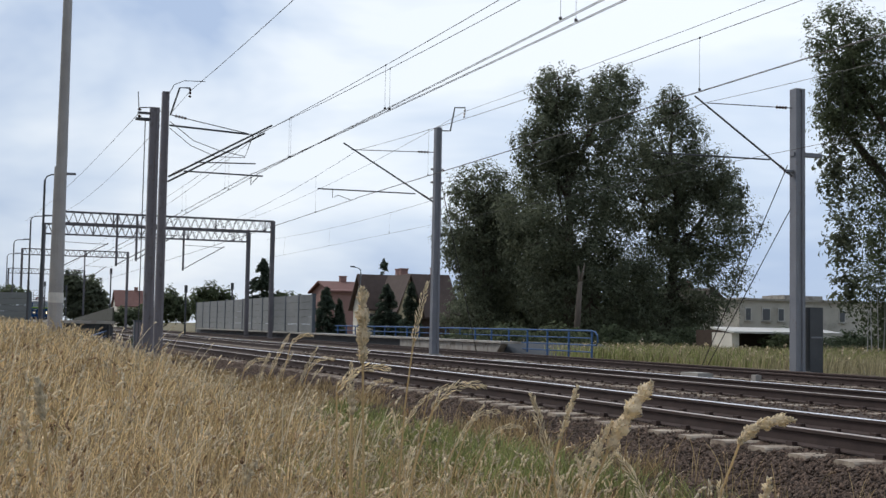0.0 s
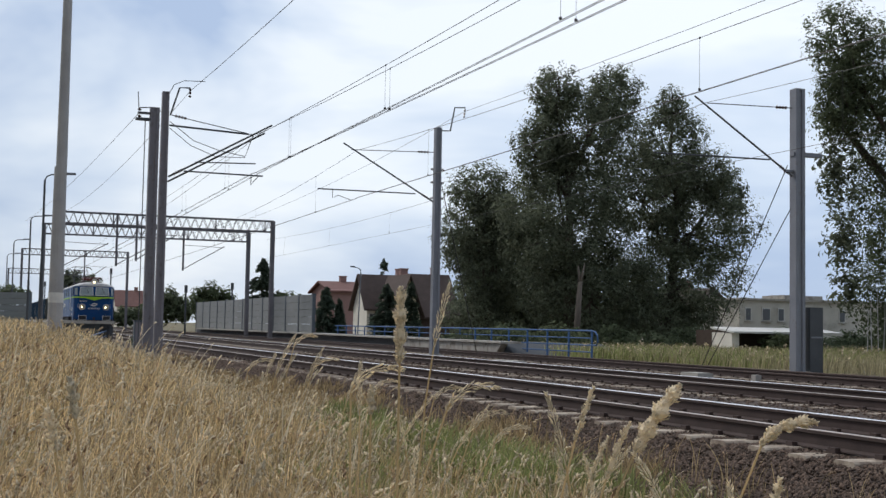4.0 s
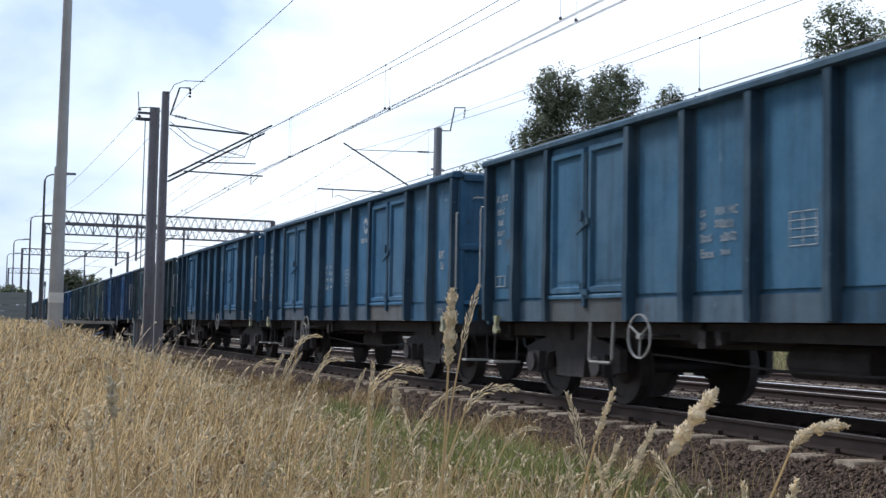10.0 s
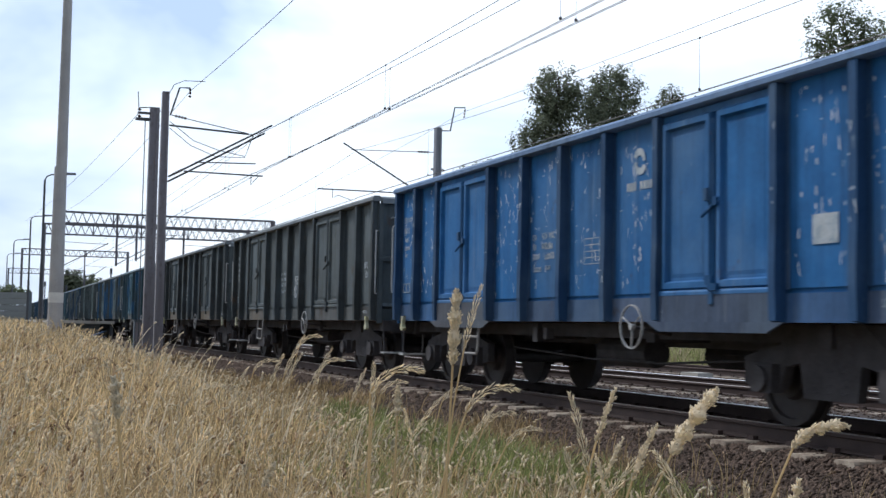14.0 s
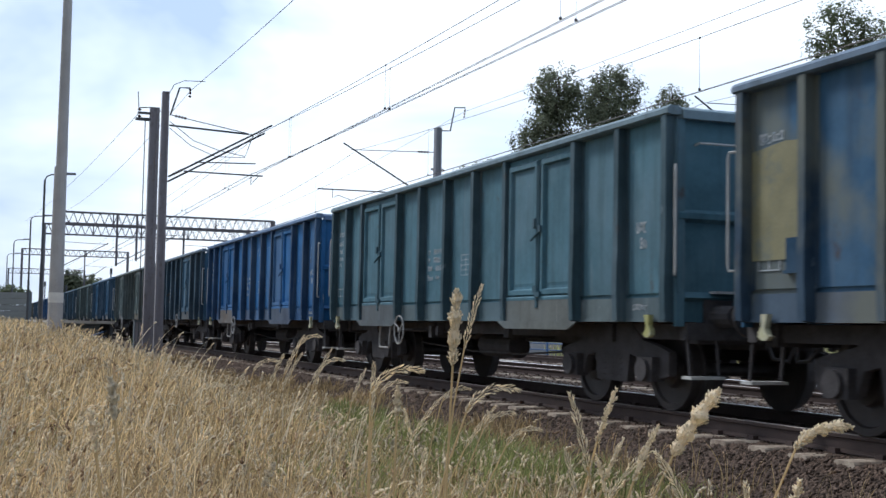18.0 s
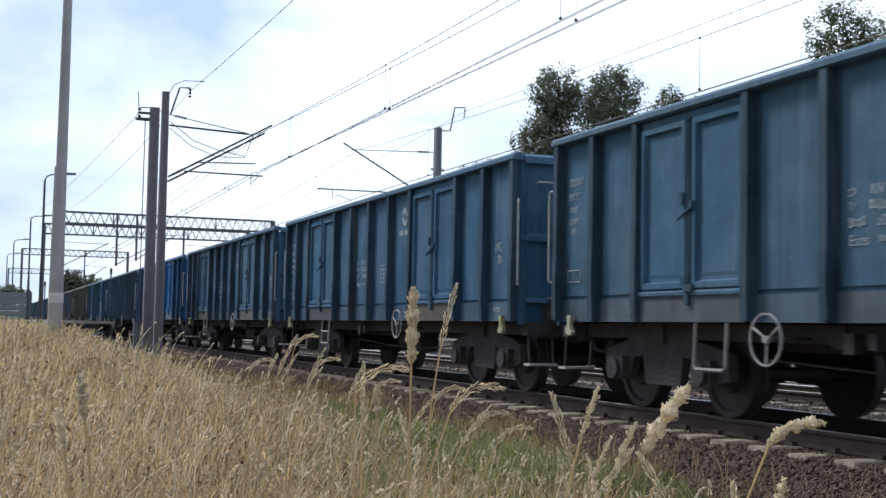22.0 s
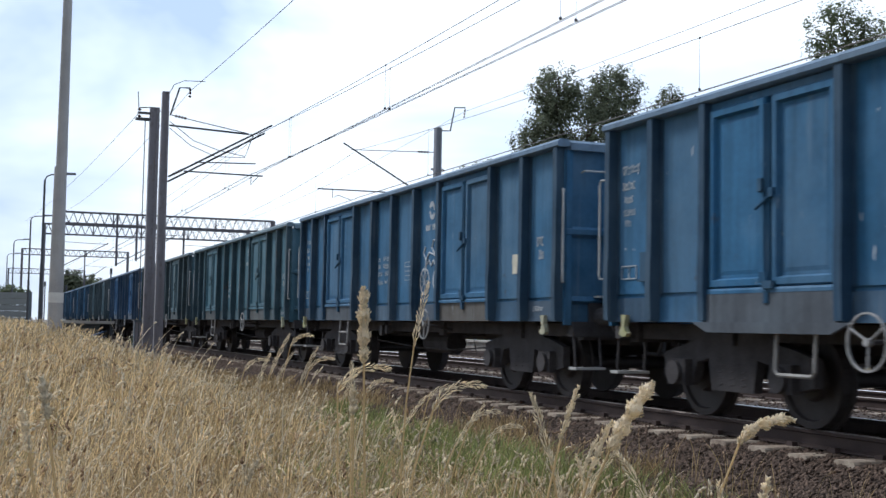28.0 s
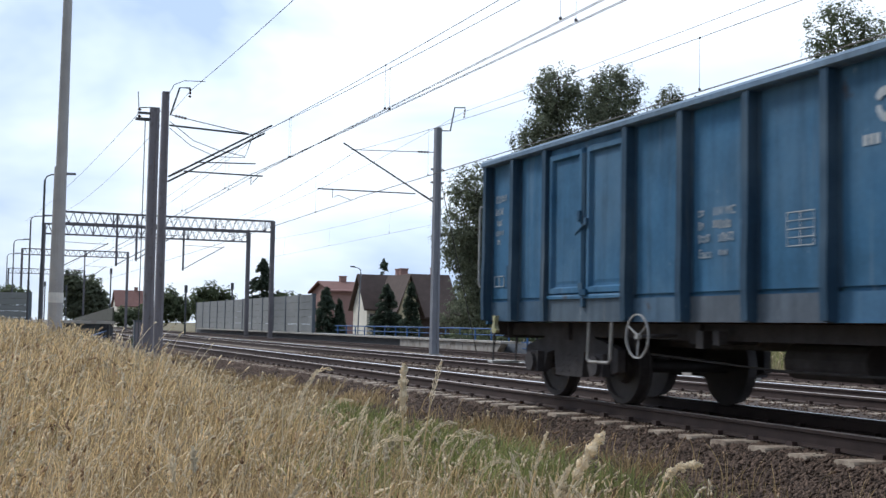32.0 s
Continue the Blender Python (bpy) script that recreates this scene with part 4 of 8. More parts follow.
def leaf_mesh(w, h0, h1):
    """One leaf of a side door: a raised rounded frame round a sunk panel."""
    bm = B()
    f, x0, x1, xi = 0.075, -1.455, -1.362, -1.405
    back = [bm.verts.new((x1, y, z)) for y, z in ((-w / 2, h0), (w / 2, h0), (w / 2, h1), (-w / 2, h1))]
    rings = []
    for x, g in ((x0 + 0.03, 0.0), (x0, 0.018), (x0, f), (xi, f + 0.02), (xi, f + 0.05), (xi - 0.008, f + 0.09)):
        rings.append([bm.verts.new((x, y, z)) for y, z in ((-w / 2 + g, h0 + g), (w / 2 - g, h0 + g), (w / 2 - g, h1 - g), (-w / 2 + g, h1 - g))])
    bm.faces.new(back)
    bm.faces.new(rings[-1][::-1])
    for a, b in zip([back] + rings[:-1], rings):
        for k in range(4):
            bm.faces.new((a[k], a[(k + 1) % 4], b[(k + 1) % 4], b[k]))
    return bm


def word(parent, name, y0, z0, chars, size, material, label, seed, x=-1.3905):
    """One worn word: a row of upright character blocks of uneven height and wear, running towards -y."""
    r = random.Random(seed)
    bm = B()
    w = size * 0.62
    for k in range(chars):
        y = y0 - k * w
        a, b = z0 + size * r.choice((0.0, 0.0, 0.15)), z0 + size * r.choice((1.0, 1.0, 0.8))
        t = w * 0.19
        box(bm, x - 0.001, x + 0.001, y - t, y, a, b)
        if r.random() < 0.7:
            box(bm, x - 0.001, x + 0.001, y - w * 0.70, y - w * 0.70 + t, a, b)
        if r.random() < 0.8:
            box(bm, x - 0.0012, x + 0.001, y - w * 0.70, y, b - size * 0.16, b)
        if r.random() < 0.6:
            box(bm, x - 0.0012, x + 0.001, y - w * 0.70, y, a, a + size * 0.16)
    return part(name, bm, material, parent, label)


def letters(parent, text, y, z, size, material, label, x=-1.3905):
    """Painted letters on the -x side, read by someone beside the track."""
    cu = bpy.data.curves.new("letters", "FONT")
    cu.body, cu.size, cu.extrude = text, size, 0.0008
    tmp = new("letters", cu)
    me = bpy.data.meshes.new_from_object(tmp.evaluated_get(bpy.context.evaluated_depsgraph_get()))
    bpy.data.objects.remove(tmp)
    me.materials.append(material)
    ob = new("lettering", me)
    ob.parent = parent
    ob.matrix_basis = Matrix(((0, 0, -1, x), (-1, 0, 0, y), (0, 1, 0, z), (0, 0, 0, 1)))
    return tagged(ob, label)


def door_bay(wg, a, b, deep):
    """A pair of door leaves between two ribs, with latch rods, sill, header and the threshold plate below."""
    w, c = b - a, (a + b) / 2
    lw = w / 2 - 0.12
    for s in (-1, 1):
        part("door", leaf_mesh(lw, 1.31, 3.06), M_PAINT, wg, at=pose(0, c + s * (lw / 2 + 0.05), 0))
    bm = B()
    tube(bm, (-1.45, c - 0.02, 1.25), (-1.45, c - 0.02, 2.98), 0.022, n=6)
    tube(bm, (-1.45, c + 0.035, 1.25), (-1.45, c + 0.035, 2.98), 0.018, n=6)
    tube(bm, (-1.46, c - 0.11, 2.16), (-1.50, c + 0.12, 2.02), 0.016, n=6)
    latch = part("door_latch", bm, M_PAINT, wg, "latch rods in a darker body colour")
    for y0, y1, z0, z1, dx in ((c - 0.11, c - 0.05, 2.10, 2.20, 0.035), (c + 0.05, c + 0.11, 2.16, 2.30, 0.04), (c - 0.12, c + 0.03, 1.27, 1.36, 0.045), (c - 0.02, c + 0.09, 1.33, 1.44, 0.035), (c - 0.04, c + 0.03, 1.14, 1.27, 0.03)):
        bm = B()
        v = box(bm, -1.45 - dx, -1.40, y0, y1, z0, z1)
        v[0].co.z += 0.02
        v[3].co.z += 0.02
        part("latch_block", bm, M_PAINT, latch)
    bm = B()
    prism(bm, [(-1.38, 1.255), (-1.468, 1.255), (-1.468, 1.285), (-1.456, 1.305), (-1.38, 1.305)], 1, a + 0.055, b - 0.055)
    part("door_sill", bm, M_PAINT, wg)
    bm = B()
    box(bm, -1.42, -1.345, a + 0.055, b - 0.055, 3.06, 3.13)
    part("door_header", bm, M_PAINT, wg)
    bm = B()
    box(bm, -1.375, -1.345, a + 0.02, b - 0.02, 1.27, 3.06)
    part("door_post", bm, M_PAINT, wg)
    bm = B()
    if deep:
        prism(bm, [(a - 0.16, 0.985), (a + 0.1, 0.885), (b - 0.1, 0.885), (b + 0.16, 0.985)], 0, -1.50, -1.47)
        prism(bm, [(a + 0.055, 0.985), (b - 0.055, 0.985), (b - 0.055, 1.265), (a + 0.055, 1.265)], 0, -1.465, -1.38)
    else:
        prism(bm, [(a + 0.055, 0.985), (b - 0.055, 0.985), (b - 0.055, 1.265), (a + 0.055, 1.265)], 0, -1.44, -1.38)
    part("threshold", bm, M_PAINT, wg, "rust-streaked threshold plate")


def build_wagon(kind, deep):
    """kind 'rear': handwheel before the rear doors; 'front': handwheel behind the front doors; 'plain': no doors but a hatch. deep: plates hang below the doors."""
    wg = new("open_wagon")
    ribs = PLAIN_RIBS if kind == "plain" else RIBS
    bm = B()
    for s in (-1, 1):
        prism(bm, [(s * 1.06, 0.80), (s * 0.98, 0.80), (s * 0.98, 0.97), (s * 1.06, 0.97)], 1, -6.38, 6.38)
        box(bm, s * 0.3 - 0.1, s * 0.3 + 0.1, -6.3, 6.3, 0.70, 0.97)
    for y in (-6.35, -4.5, -1.5, 1.5, 4.5, 6.35):
        box(bm, -1.12, 1.12, y - 0.09, y + 0.09, 0.76, 0.97)
    part("underframe", bm, M_UNDER, wg)
    bm = B()
    box(bm, -1.36, 1.36, -6.38, 6.38, 0.99, 1.12)
    part("floor", bm, M_RUST, wg)
    # the side towards the bank, bay by bay
    panel_master, lower_master = {}, {}
    for a, b in zip(ribs[:-1], ribs[1:]):
        w, c = b - a, (a + b) / 2
        key = round(w, 2)
        if kind != "plain" and (a, b) in DOORS:
            door_bay(wg, a, b, deep)
            continue
        if key in lower_master:
            share(lower_master[key], "lower_panel", wg, pose(0, c, 0))
        else:
            bm = B()
            box(bm, -1.384, -1.355, -w / 2 + 0.01, w / 2 - 0.01, 0.985, 1.245)
            box(bm, -1.394, -1.383, -w / 2 + 0.01, w / 2 - 0.01, 0.985, 1.012)
            lower_master[key] = part("lower_panel", bm, M_PAINT, wg, at=pose(0, c, 0))
        if kind == "plain" and (a, b) == HATCH:
            part("hatch", leaf_mesh(w - 0.18, 1.31, 2.22), M_PAINT, wg, "small hinged side hatch", at=pose(0, c, 0))
            bm = B()
            prism(bm, [(-1.38, 2.24), (-1.50, 2.26), (-1.50, 2.30), (-1.38, 2.33)], 1, a + 0.055, b - 0.055)
            part("hatch_hood", bm, M_PAINT, wg)
        if key in panel_master:
            share(panel_master[key], "side_panel", wg, pose(0, c, 0))
        else:
            # a slightly bellied sheet folded in at its foot, above a narrow slot
            bm = B()
            ny, nz = 4, 5
            grid = [[bm.verts.new((-1.376 - 0.012 * math.sin(math.pi * i / ny) * math.sin(math.pi * min(1.0, j / nz)), -w / 2 + 0.005 + (w - 0.01) * i / ny, 1.29 + 1.85 * j / nz)) for j in range(nz + 1)] for i in range(ny + 1)]
            for i in range(ny):
                for j in range(nz):
                    bm.faces.new((grid[i][j], grid[i + 1][j], grid[i + 1][j + 1], grid[i][j + 1]))
            for i in range(ny):
                p, q = grid[i][0].co.y, grid[i + 1][0].co.y
                fold = [bm.verts.new((-1.352, y, z)) for z in (1.29, 1.19) for y in (p, q)]
                bm.faces.new((grid[i][0], grid[i + 1][0], fold[1], fold[0]))
                bm.faces.new((fold[0], fold[1], fold[3], fold[2]))
            panel_master[key] = part("side_panel", bm, M_PAINT, wg, at=pose(0, c, 0), smooth=False)
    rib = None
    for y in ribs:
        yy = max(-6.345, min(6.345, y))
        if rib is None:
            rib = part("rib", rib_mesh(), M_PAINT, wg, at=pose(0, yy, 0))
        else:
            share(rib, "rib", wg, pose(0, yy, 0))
    # the far side in one sheet with its ribs
    bm = B()
    box(bm, 1.345, 1.385, -6.4, 6.4, 0.985, 3.14)
    for y in ribs:
        yy = max(-6.34, min(6.34, y))
        box(bm, 1.385, 1.45, yy - 0.055, yy + 0.055, 0.985, 3.13)
    part("side_wall", bm, M_PAINT, wg)
    # top rim
    for s in (-1, 1):
        bm = B()
        prism(bm, [(s * 1.34, 3.145), (s * 1.34, 3.20), (s * 1.38, 3.238), (s * 1.48, 3.238), (s * 1.512, 3.205), (s * 1.512, 3.155), (s * 1.48, 3.14)], 1, -6.45, 6.45)
        part("top_rim", bm, M_PAINT, wg)
    for s in (-1, 1):
        bm = B()
        prism(bm, [(s * 6.36, 3.10), (s * 6.36, 3.19), (s * 6.42, 3.228), (s * 6.49, 3.19), (s * 6.49, 3.10)], 0, -1.34, 1.34)
        part("end_rim", bm, M_PAINT, wg)
        bm = B()
        prism(bm, [(s * 6.36, 0.985), (s * 6.40, 0.985), (s * 6.40, 2.02), (s * 6.46, 2.06), (s * 6.46, 2.12), (s * 6.40, 2.16), (s * 6.40, 3.10), (s * 6.36, 3.10)], 0, -1.37, 1.37)
        part("end_wall", bm, M_PAINT, wg)
        for x in (-1.345, 1.345):
            bm = B()
            prism(bm, [(x - 0.05, s * 6.395), (x + 0.05, s * 6.395), (x + 0.05, s * 6.445), (x - 0.05, s * 6.445)], 2, 0.94, 3.10)
            part("corner_post", bm, M_PAINT, wg)
        bm = B()
        prism(bm, [(s * 6.40, 1.20), (s * 6.47, 1.24), (s * 6.40, 1.30)], 0, -1.29, 1.29)
        part("end_band", bm, M_PAINT, wg)
        bm = B()
        box(bm, -1.29, 1.29, s * 6.42 - 0.07, s * 6.42 + 0.07, 0.80, 0.98)
        part("headstock", bm, M_UNDER, wg)
        for x in (-0.875, 0.875):
            buffer_part(wg, x, s * 6.42, s)
        bm = B()
        box(bm, -0.06, 0.06, s * 6.62 - 0.16, s * 6.62 + 0.16, 0.98, 1.10)
        tube(bm, (0, s * 6.78, 1.08), (0, s * 6.9, 0.72), 0.04, n=8)
        tube(bm, (0.06, s * 6.9, 0.72), (-0.06, s * 7.02, 0.95), 0.03, n=8)
        part("coupling", bm, M_UNDER, wg)
        bm = B()
        pipe(bm, [(-0.35, s * 6.5, 0.86), (-0.4, s * 6.72, 0.62), (-0.38, s * 6.95, 0.6), (-0.32, s * 7.02, 0.8)], 0.022)
        part("brake_hose", bm, M_BLACK, wg)
        bm = B()
        pipe(bm, [(-1.40, s * 6.42, 2.60), (-1.47, s * 6.54, 2.60), (-1.475, s * 6.55, 2.55), (-1.475, s * 6.55, 1.52), (-1.47, s * 6.54, 1.47), (-1.40, s * 6.42, 1.47)], 0.014)
        part("grab_rail", bm, M_GREYRAIL, wg, "pale steel grab rail")
        bm = B()
        pipe(bm, [(-1.15, s * 6.41, 2.84), (-1.15, s * 6.49, 2.85), (-0.45, s * 6.49, 2.85), (-0.45, s * 6.41, 2.84)], 0.013)
        part("end_handle", bm, M_GREYRAIL, wg, "pale horizontal end handle")
        bm = B()
        box(bm, -0.98, -0.42, s * 6.49 - 0.07, s * 6.49 + 0.07, 1.285, 1.31)
        part("end_step", bm, M_GREYRAIL, wg, "worn pale end step")
        bm = B()
        pipe(bm, [(-1.26, s * 6.45, 0.80), (-1.26, s * 6.5, 0.42), (-0.91, s * 6.5, 0.42), (-0.91, s * 6.45, 0.80)], 0.018)
        st = part("shunter_step", bm, M_UNDER, wg)
        bm = B()
        box(bm, -1.30, -0.89, s * 6.5 - 0.09, s * 6.5 + 0.09, 0.40, 0.43)
        part("tread", bm, M_GREYRAIL, st, "worn pale tread")
        bm = B()
        prism(bm, [(s * 5.93, 1.06), (s * 6.03, 1.06), (s * 6.02, 0.95), (s * 6.06, 0.90), (s * 6.07, 0.85), (s * 6.02, 0.82), (s * 5.95, 0.82), (s * 5.90, 0.86), (s * 5.94, 0.88), (s * 5.97, 0.93)], 0, -1.475, -1.42)
        part("tow_hook", bm, M_HOOK, wg, "pale painted tow hook")
    # brake gear and running details
    wy, wz = (1.95, 0.83) if kind == "rear" else (-1.82, 0.93)
    bm = B()
    disc(bm, (-1.545, wy, wz), 0, 0.24, 0.020, 30, 0.225)
    disc(bm, (-1.535, wy, wz), 0, 0.035, 0.05, 10)
    hw = part("handwheel", bm, M_WHEELRIM, wg, "round brake handwheel with a pale rim")
    for k in range(3):
        a = 0.5 + k * math.tau / 3
        bm = B()
        tube(bm, (-1.53, wy, wz), (-1.545, wy + 0.225 * math.cos(a), wz + 0.225 * math.sin(a)), 0.011, n=6)
        part("spoke", bm, M_WHEELRIM, hw)
    bm = B()
    tube(bm, (-1.53, wy, wz), (-1.0, wy, 0.84), 0.02, n=8)
    part("shaft", bm, M_UNDER, hw)
    bm = B()
    sy0 = 2.72
    pipe(bm, [(-1.43, sy0, 0.98), (-1.45, sy0, 0.56), (-1.45, sy0 + 0.04, 0.52), (-1.45, sy0 + 0.51, 0.52), (-1.45, sy0 + 0.55, 0.56), (-1.43, sy0 + 0.55, 0.98)], 0.02)
    if kind != "rear":
        pipe(bm, [(-1.45, sy0, 0.76), (-1.45, sy0 + 0.55, 0.76)], 0.018)
    part("step", bm, M_STEEL, wg, "hanging side step of bent pipe")
    bm = B()
    tube(bm, (-0.5, -0.6, 0.62), (-0.5, 0.6, 0.62), 0.18, 0.18, 14)
    part("air_reservoir", bm, M_UNDER, wg)
    bm = B()
    tube(bm, (0.45, -1.4, 0.60), (0.45, -0.4, 0.60), 0.16, 0.16, 14)
    part("brake_cylinder", bm, M_UNDER, wg)
    bm = B()
    pipe(bm, [(-0.75, -3.2, 0.62), (-0.75, -1.2, 0.52), (-0.75, 0.6, 0.52), (-0.75, 3.0, 0.62)], 0.014)
    part("brake_rod", bm, M_UNDER, wg)
    for y0, w_, z0 in ((1.10, 0.13, 0.72), (0.82, 0.10, 0.76)):
        bm = B()
        box(bm, -1.28, -1.18, y0, y0 + w_, z0, 0.90)
        part("changeover_plate", bm, M_WHEEL if w_ > 0.12 else M_UNDER, wg, "small brake changeover plate")
    for y in (-4.5, 4.5):
        bogie(wg, y)
    # worn white lettering in the bays between the doors
    for k, (y0, z0, n) in enumerate(((1.02, 2.03, 2), (1.02, 1.90, 2), (0.76, 1.90, 6), (1.02, 1.77, 4), (0.66, 1.77, 5), (0.66, 1.64, 5))):
        word(wg, "number_marking", y0 - (0.0 if kind != "plain" else 0.05), z0, n, 0.085 if k != 5 else 0.05, M_MARK, "faded white lettering", 40 + k)
    letters(wg, "RIV MC", 0.76, 2.03, 0.12, M_MARK, "faded white class letters")
    letters(wg, "Eaos", 1.02, 1.62, 0.13, M_MARK, "faded white class letters")
    bm = B()
    us = [-0.80, -0.788, -0.612, -0.600, -0.424, -0.412]
    vs = [1.66 + 0.075 * (k // 2) + 0.009 * (k % 2) for k in range(10)]
    grid = [[bm.verts.new((-1.3905, u, v)) for v in vs] for u in us]
    for a in range(5):
        for b in range(9):
            if a % 2 == 0 or b % 2 == 0:
                bm.faces.new((grid[a][b], grid[a + 1][b], grid[a + 1][b + 1], grid[a][b + 1]))
    part("load_table", bm, M_MARK, wg, "boxed white load table")
    for k, (y0, z0, n, q) in enumerate(((6.16, 2.62, 6, 0.10), (6.16, 2.45, 5, 0.09), (6.12, 2.30, 4, 0.08), (6.14, 2.16, 6, 0.07), (6.10, 2.04, 3, 0.07), (-5.62, 1.95, 3, 0.12), (-5.70, 1.78, 2, 0.12), (-5.55, 1.11, 7, 0.07))):
        word(wg, "end_lettering", y0, z0, n, q, M_MARK, "small faded white lettering", 60 + k, -1.3905)
    bm = B()
    box(bm, -1.400, -1.376, 5.48, 5.76, 1.44, 1.74)
    box(bm, -1.43, -1.392, 5.48, 5.76, 1.42, 1.45)
    part("label_holder", bm, M_PAINT, wg, "dark label holder")
    bm = B()
    for y in (5.86, 6.02, 6.18):
        box(bm, -1.391, -1.385, y - 0.006, y + 0.006, 1.46, 1.60)
    box(bm, -1.391, -1.385, 5.86, 6.18, 1.454, 1.466)
    box(bm, -1.391, -1.385, 5.86, 6.18, 1.594, 1.606)
    part("label_frame", bm, M_MARK, wg, "small white boxed label")
    return wg


WB = (0.052, 0.150, 0.272)   # faded blue
BB = (0.028, 0.135, 0.340)   # bright blue
TL = (0.080, 0.172, 0.222)   # teal
GG = (0.140, 0.180, 0.180)   # grey-green
DG = (0.098, 0.116, 0.122)   # dark grey
OL = (0.190, 0.182, 0.122)   # olive beige
GB = (0.058, 0.130, 0.205)   # grimy grey-blue
FLEET = (
    (WB, "faded light blue"), ((0.155, 0.170, 0.152), "pale grey-green"), ((0.056, 0.145, 0.245), "faded blue"), (WB, "weathered blue"), (WB, "faded blue"), ((0.068, 0.124, 0.165), "grimy dark teal"),
    ((0.036, 0.115, 0.265), "dulled bright blue"), ((0.062, 0.132, 0.195), "patched blue and olive"), ((0.055, 0.118, 0.162), "grimy blue-grey"), (BB, "chipped bright blue"), (DG, "dark grey-green"), (DG, "dark grey"),
    (TL, "dull teal"), (GG, "grey-green"), (GG, "grey-green with repainted blue bays"), ((0.036, 0.105, 0.200), "patched blue and brown"), (TL, "dull teal"), (BB, "scratched bright blue"), (GB, "faded dull blue"),
    (GG, "pale grey-green"), (WB, "faded blue"), ((0.125, 0.178, 0.188), "scratched pale teal-green"), (GB, "dark faded blue"), ((0.050, 0.128, 0.225), "faded blue"), ((0.062, 0.134, 0.225), "grimy blue"), (BB, "clean blue"),
    ((0.072, 0.148, 0.245), "plain-sided faded blue"), ((0.048, 0.130, 0.235), "graffiti-covered blue"), (OL, "plain-sided olive beige"), (OL, "olive and blue"), (TL, "teal"), (GG, "grey-green"), ((0.040, 0.140, 0.270), "bright blue"),
    (WB, "faded blue"), (TL, "teal green"), ((0.080, 0.138, 0.168), "grey-teal"), ((0.042, 0.124, 0.262), "blue"), ((0.094, 0.155, 0.188), "pale teal"), (WB, "blue"), (WB, "blue"))


def paint(ob, c, k=1.0):
    ob.color = (min(1, c[0] * k), min(1, c[1] * k), min(1, c[2] * k), 1)


def place_logo(parent, y, z, size, material, name="emblem", x=-1.384):
    """A plain round-eyed leaf shape and a row of blocks below it, in place of an emblem and its lettering."""
    bm = B()
    for flip in (-1, 1):
        pts = []
        for k in range(9):
            a = math.pi * (0.15 + 0.85 * k / 8)
            pts.append((y + flip * size * 0.50 * math.cos(a) * 0.9 + flip * size * 0.05, z + flip * size * 0.50 * math.sin(a)))
        for k in range(8, -1, -1):
            a = math.pi * (0.15 + 0.85 * k / 8)
            pts.append((y + flip * size * 0.26 * math.cos(a) + flip * size * 0.03, z + flip * size * 0.24 * math.sin(a)))
        prism(bm, pts, 0, x - 0.001, x + 0.001)
    return part(name, bm, material, parent, "plain curved emblem")


def place_blocks(parent, y0, y1, z0, z1, n, material, name="lettering", x=-1.384, gaps=()):
    w = (y0 - y1) / n
    for k in range(n):
        if k in gaps:
            continue
        y = y0 - (k + 0.5) * w
        bm = B()
        box(bm, x - 0.001, x + 0.001, y - w * 0.36, y + w * 0.36, z0, z1)
        part("letter_block", bm, material, parent, "plain pale lettering block")


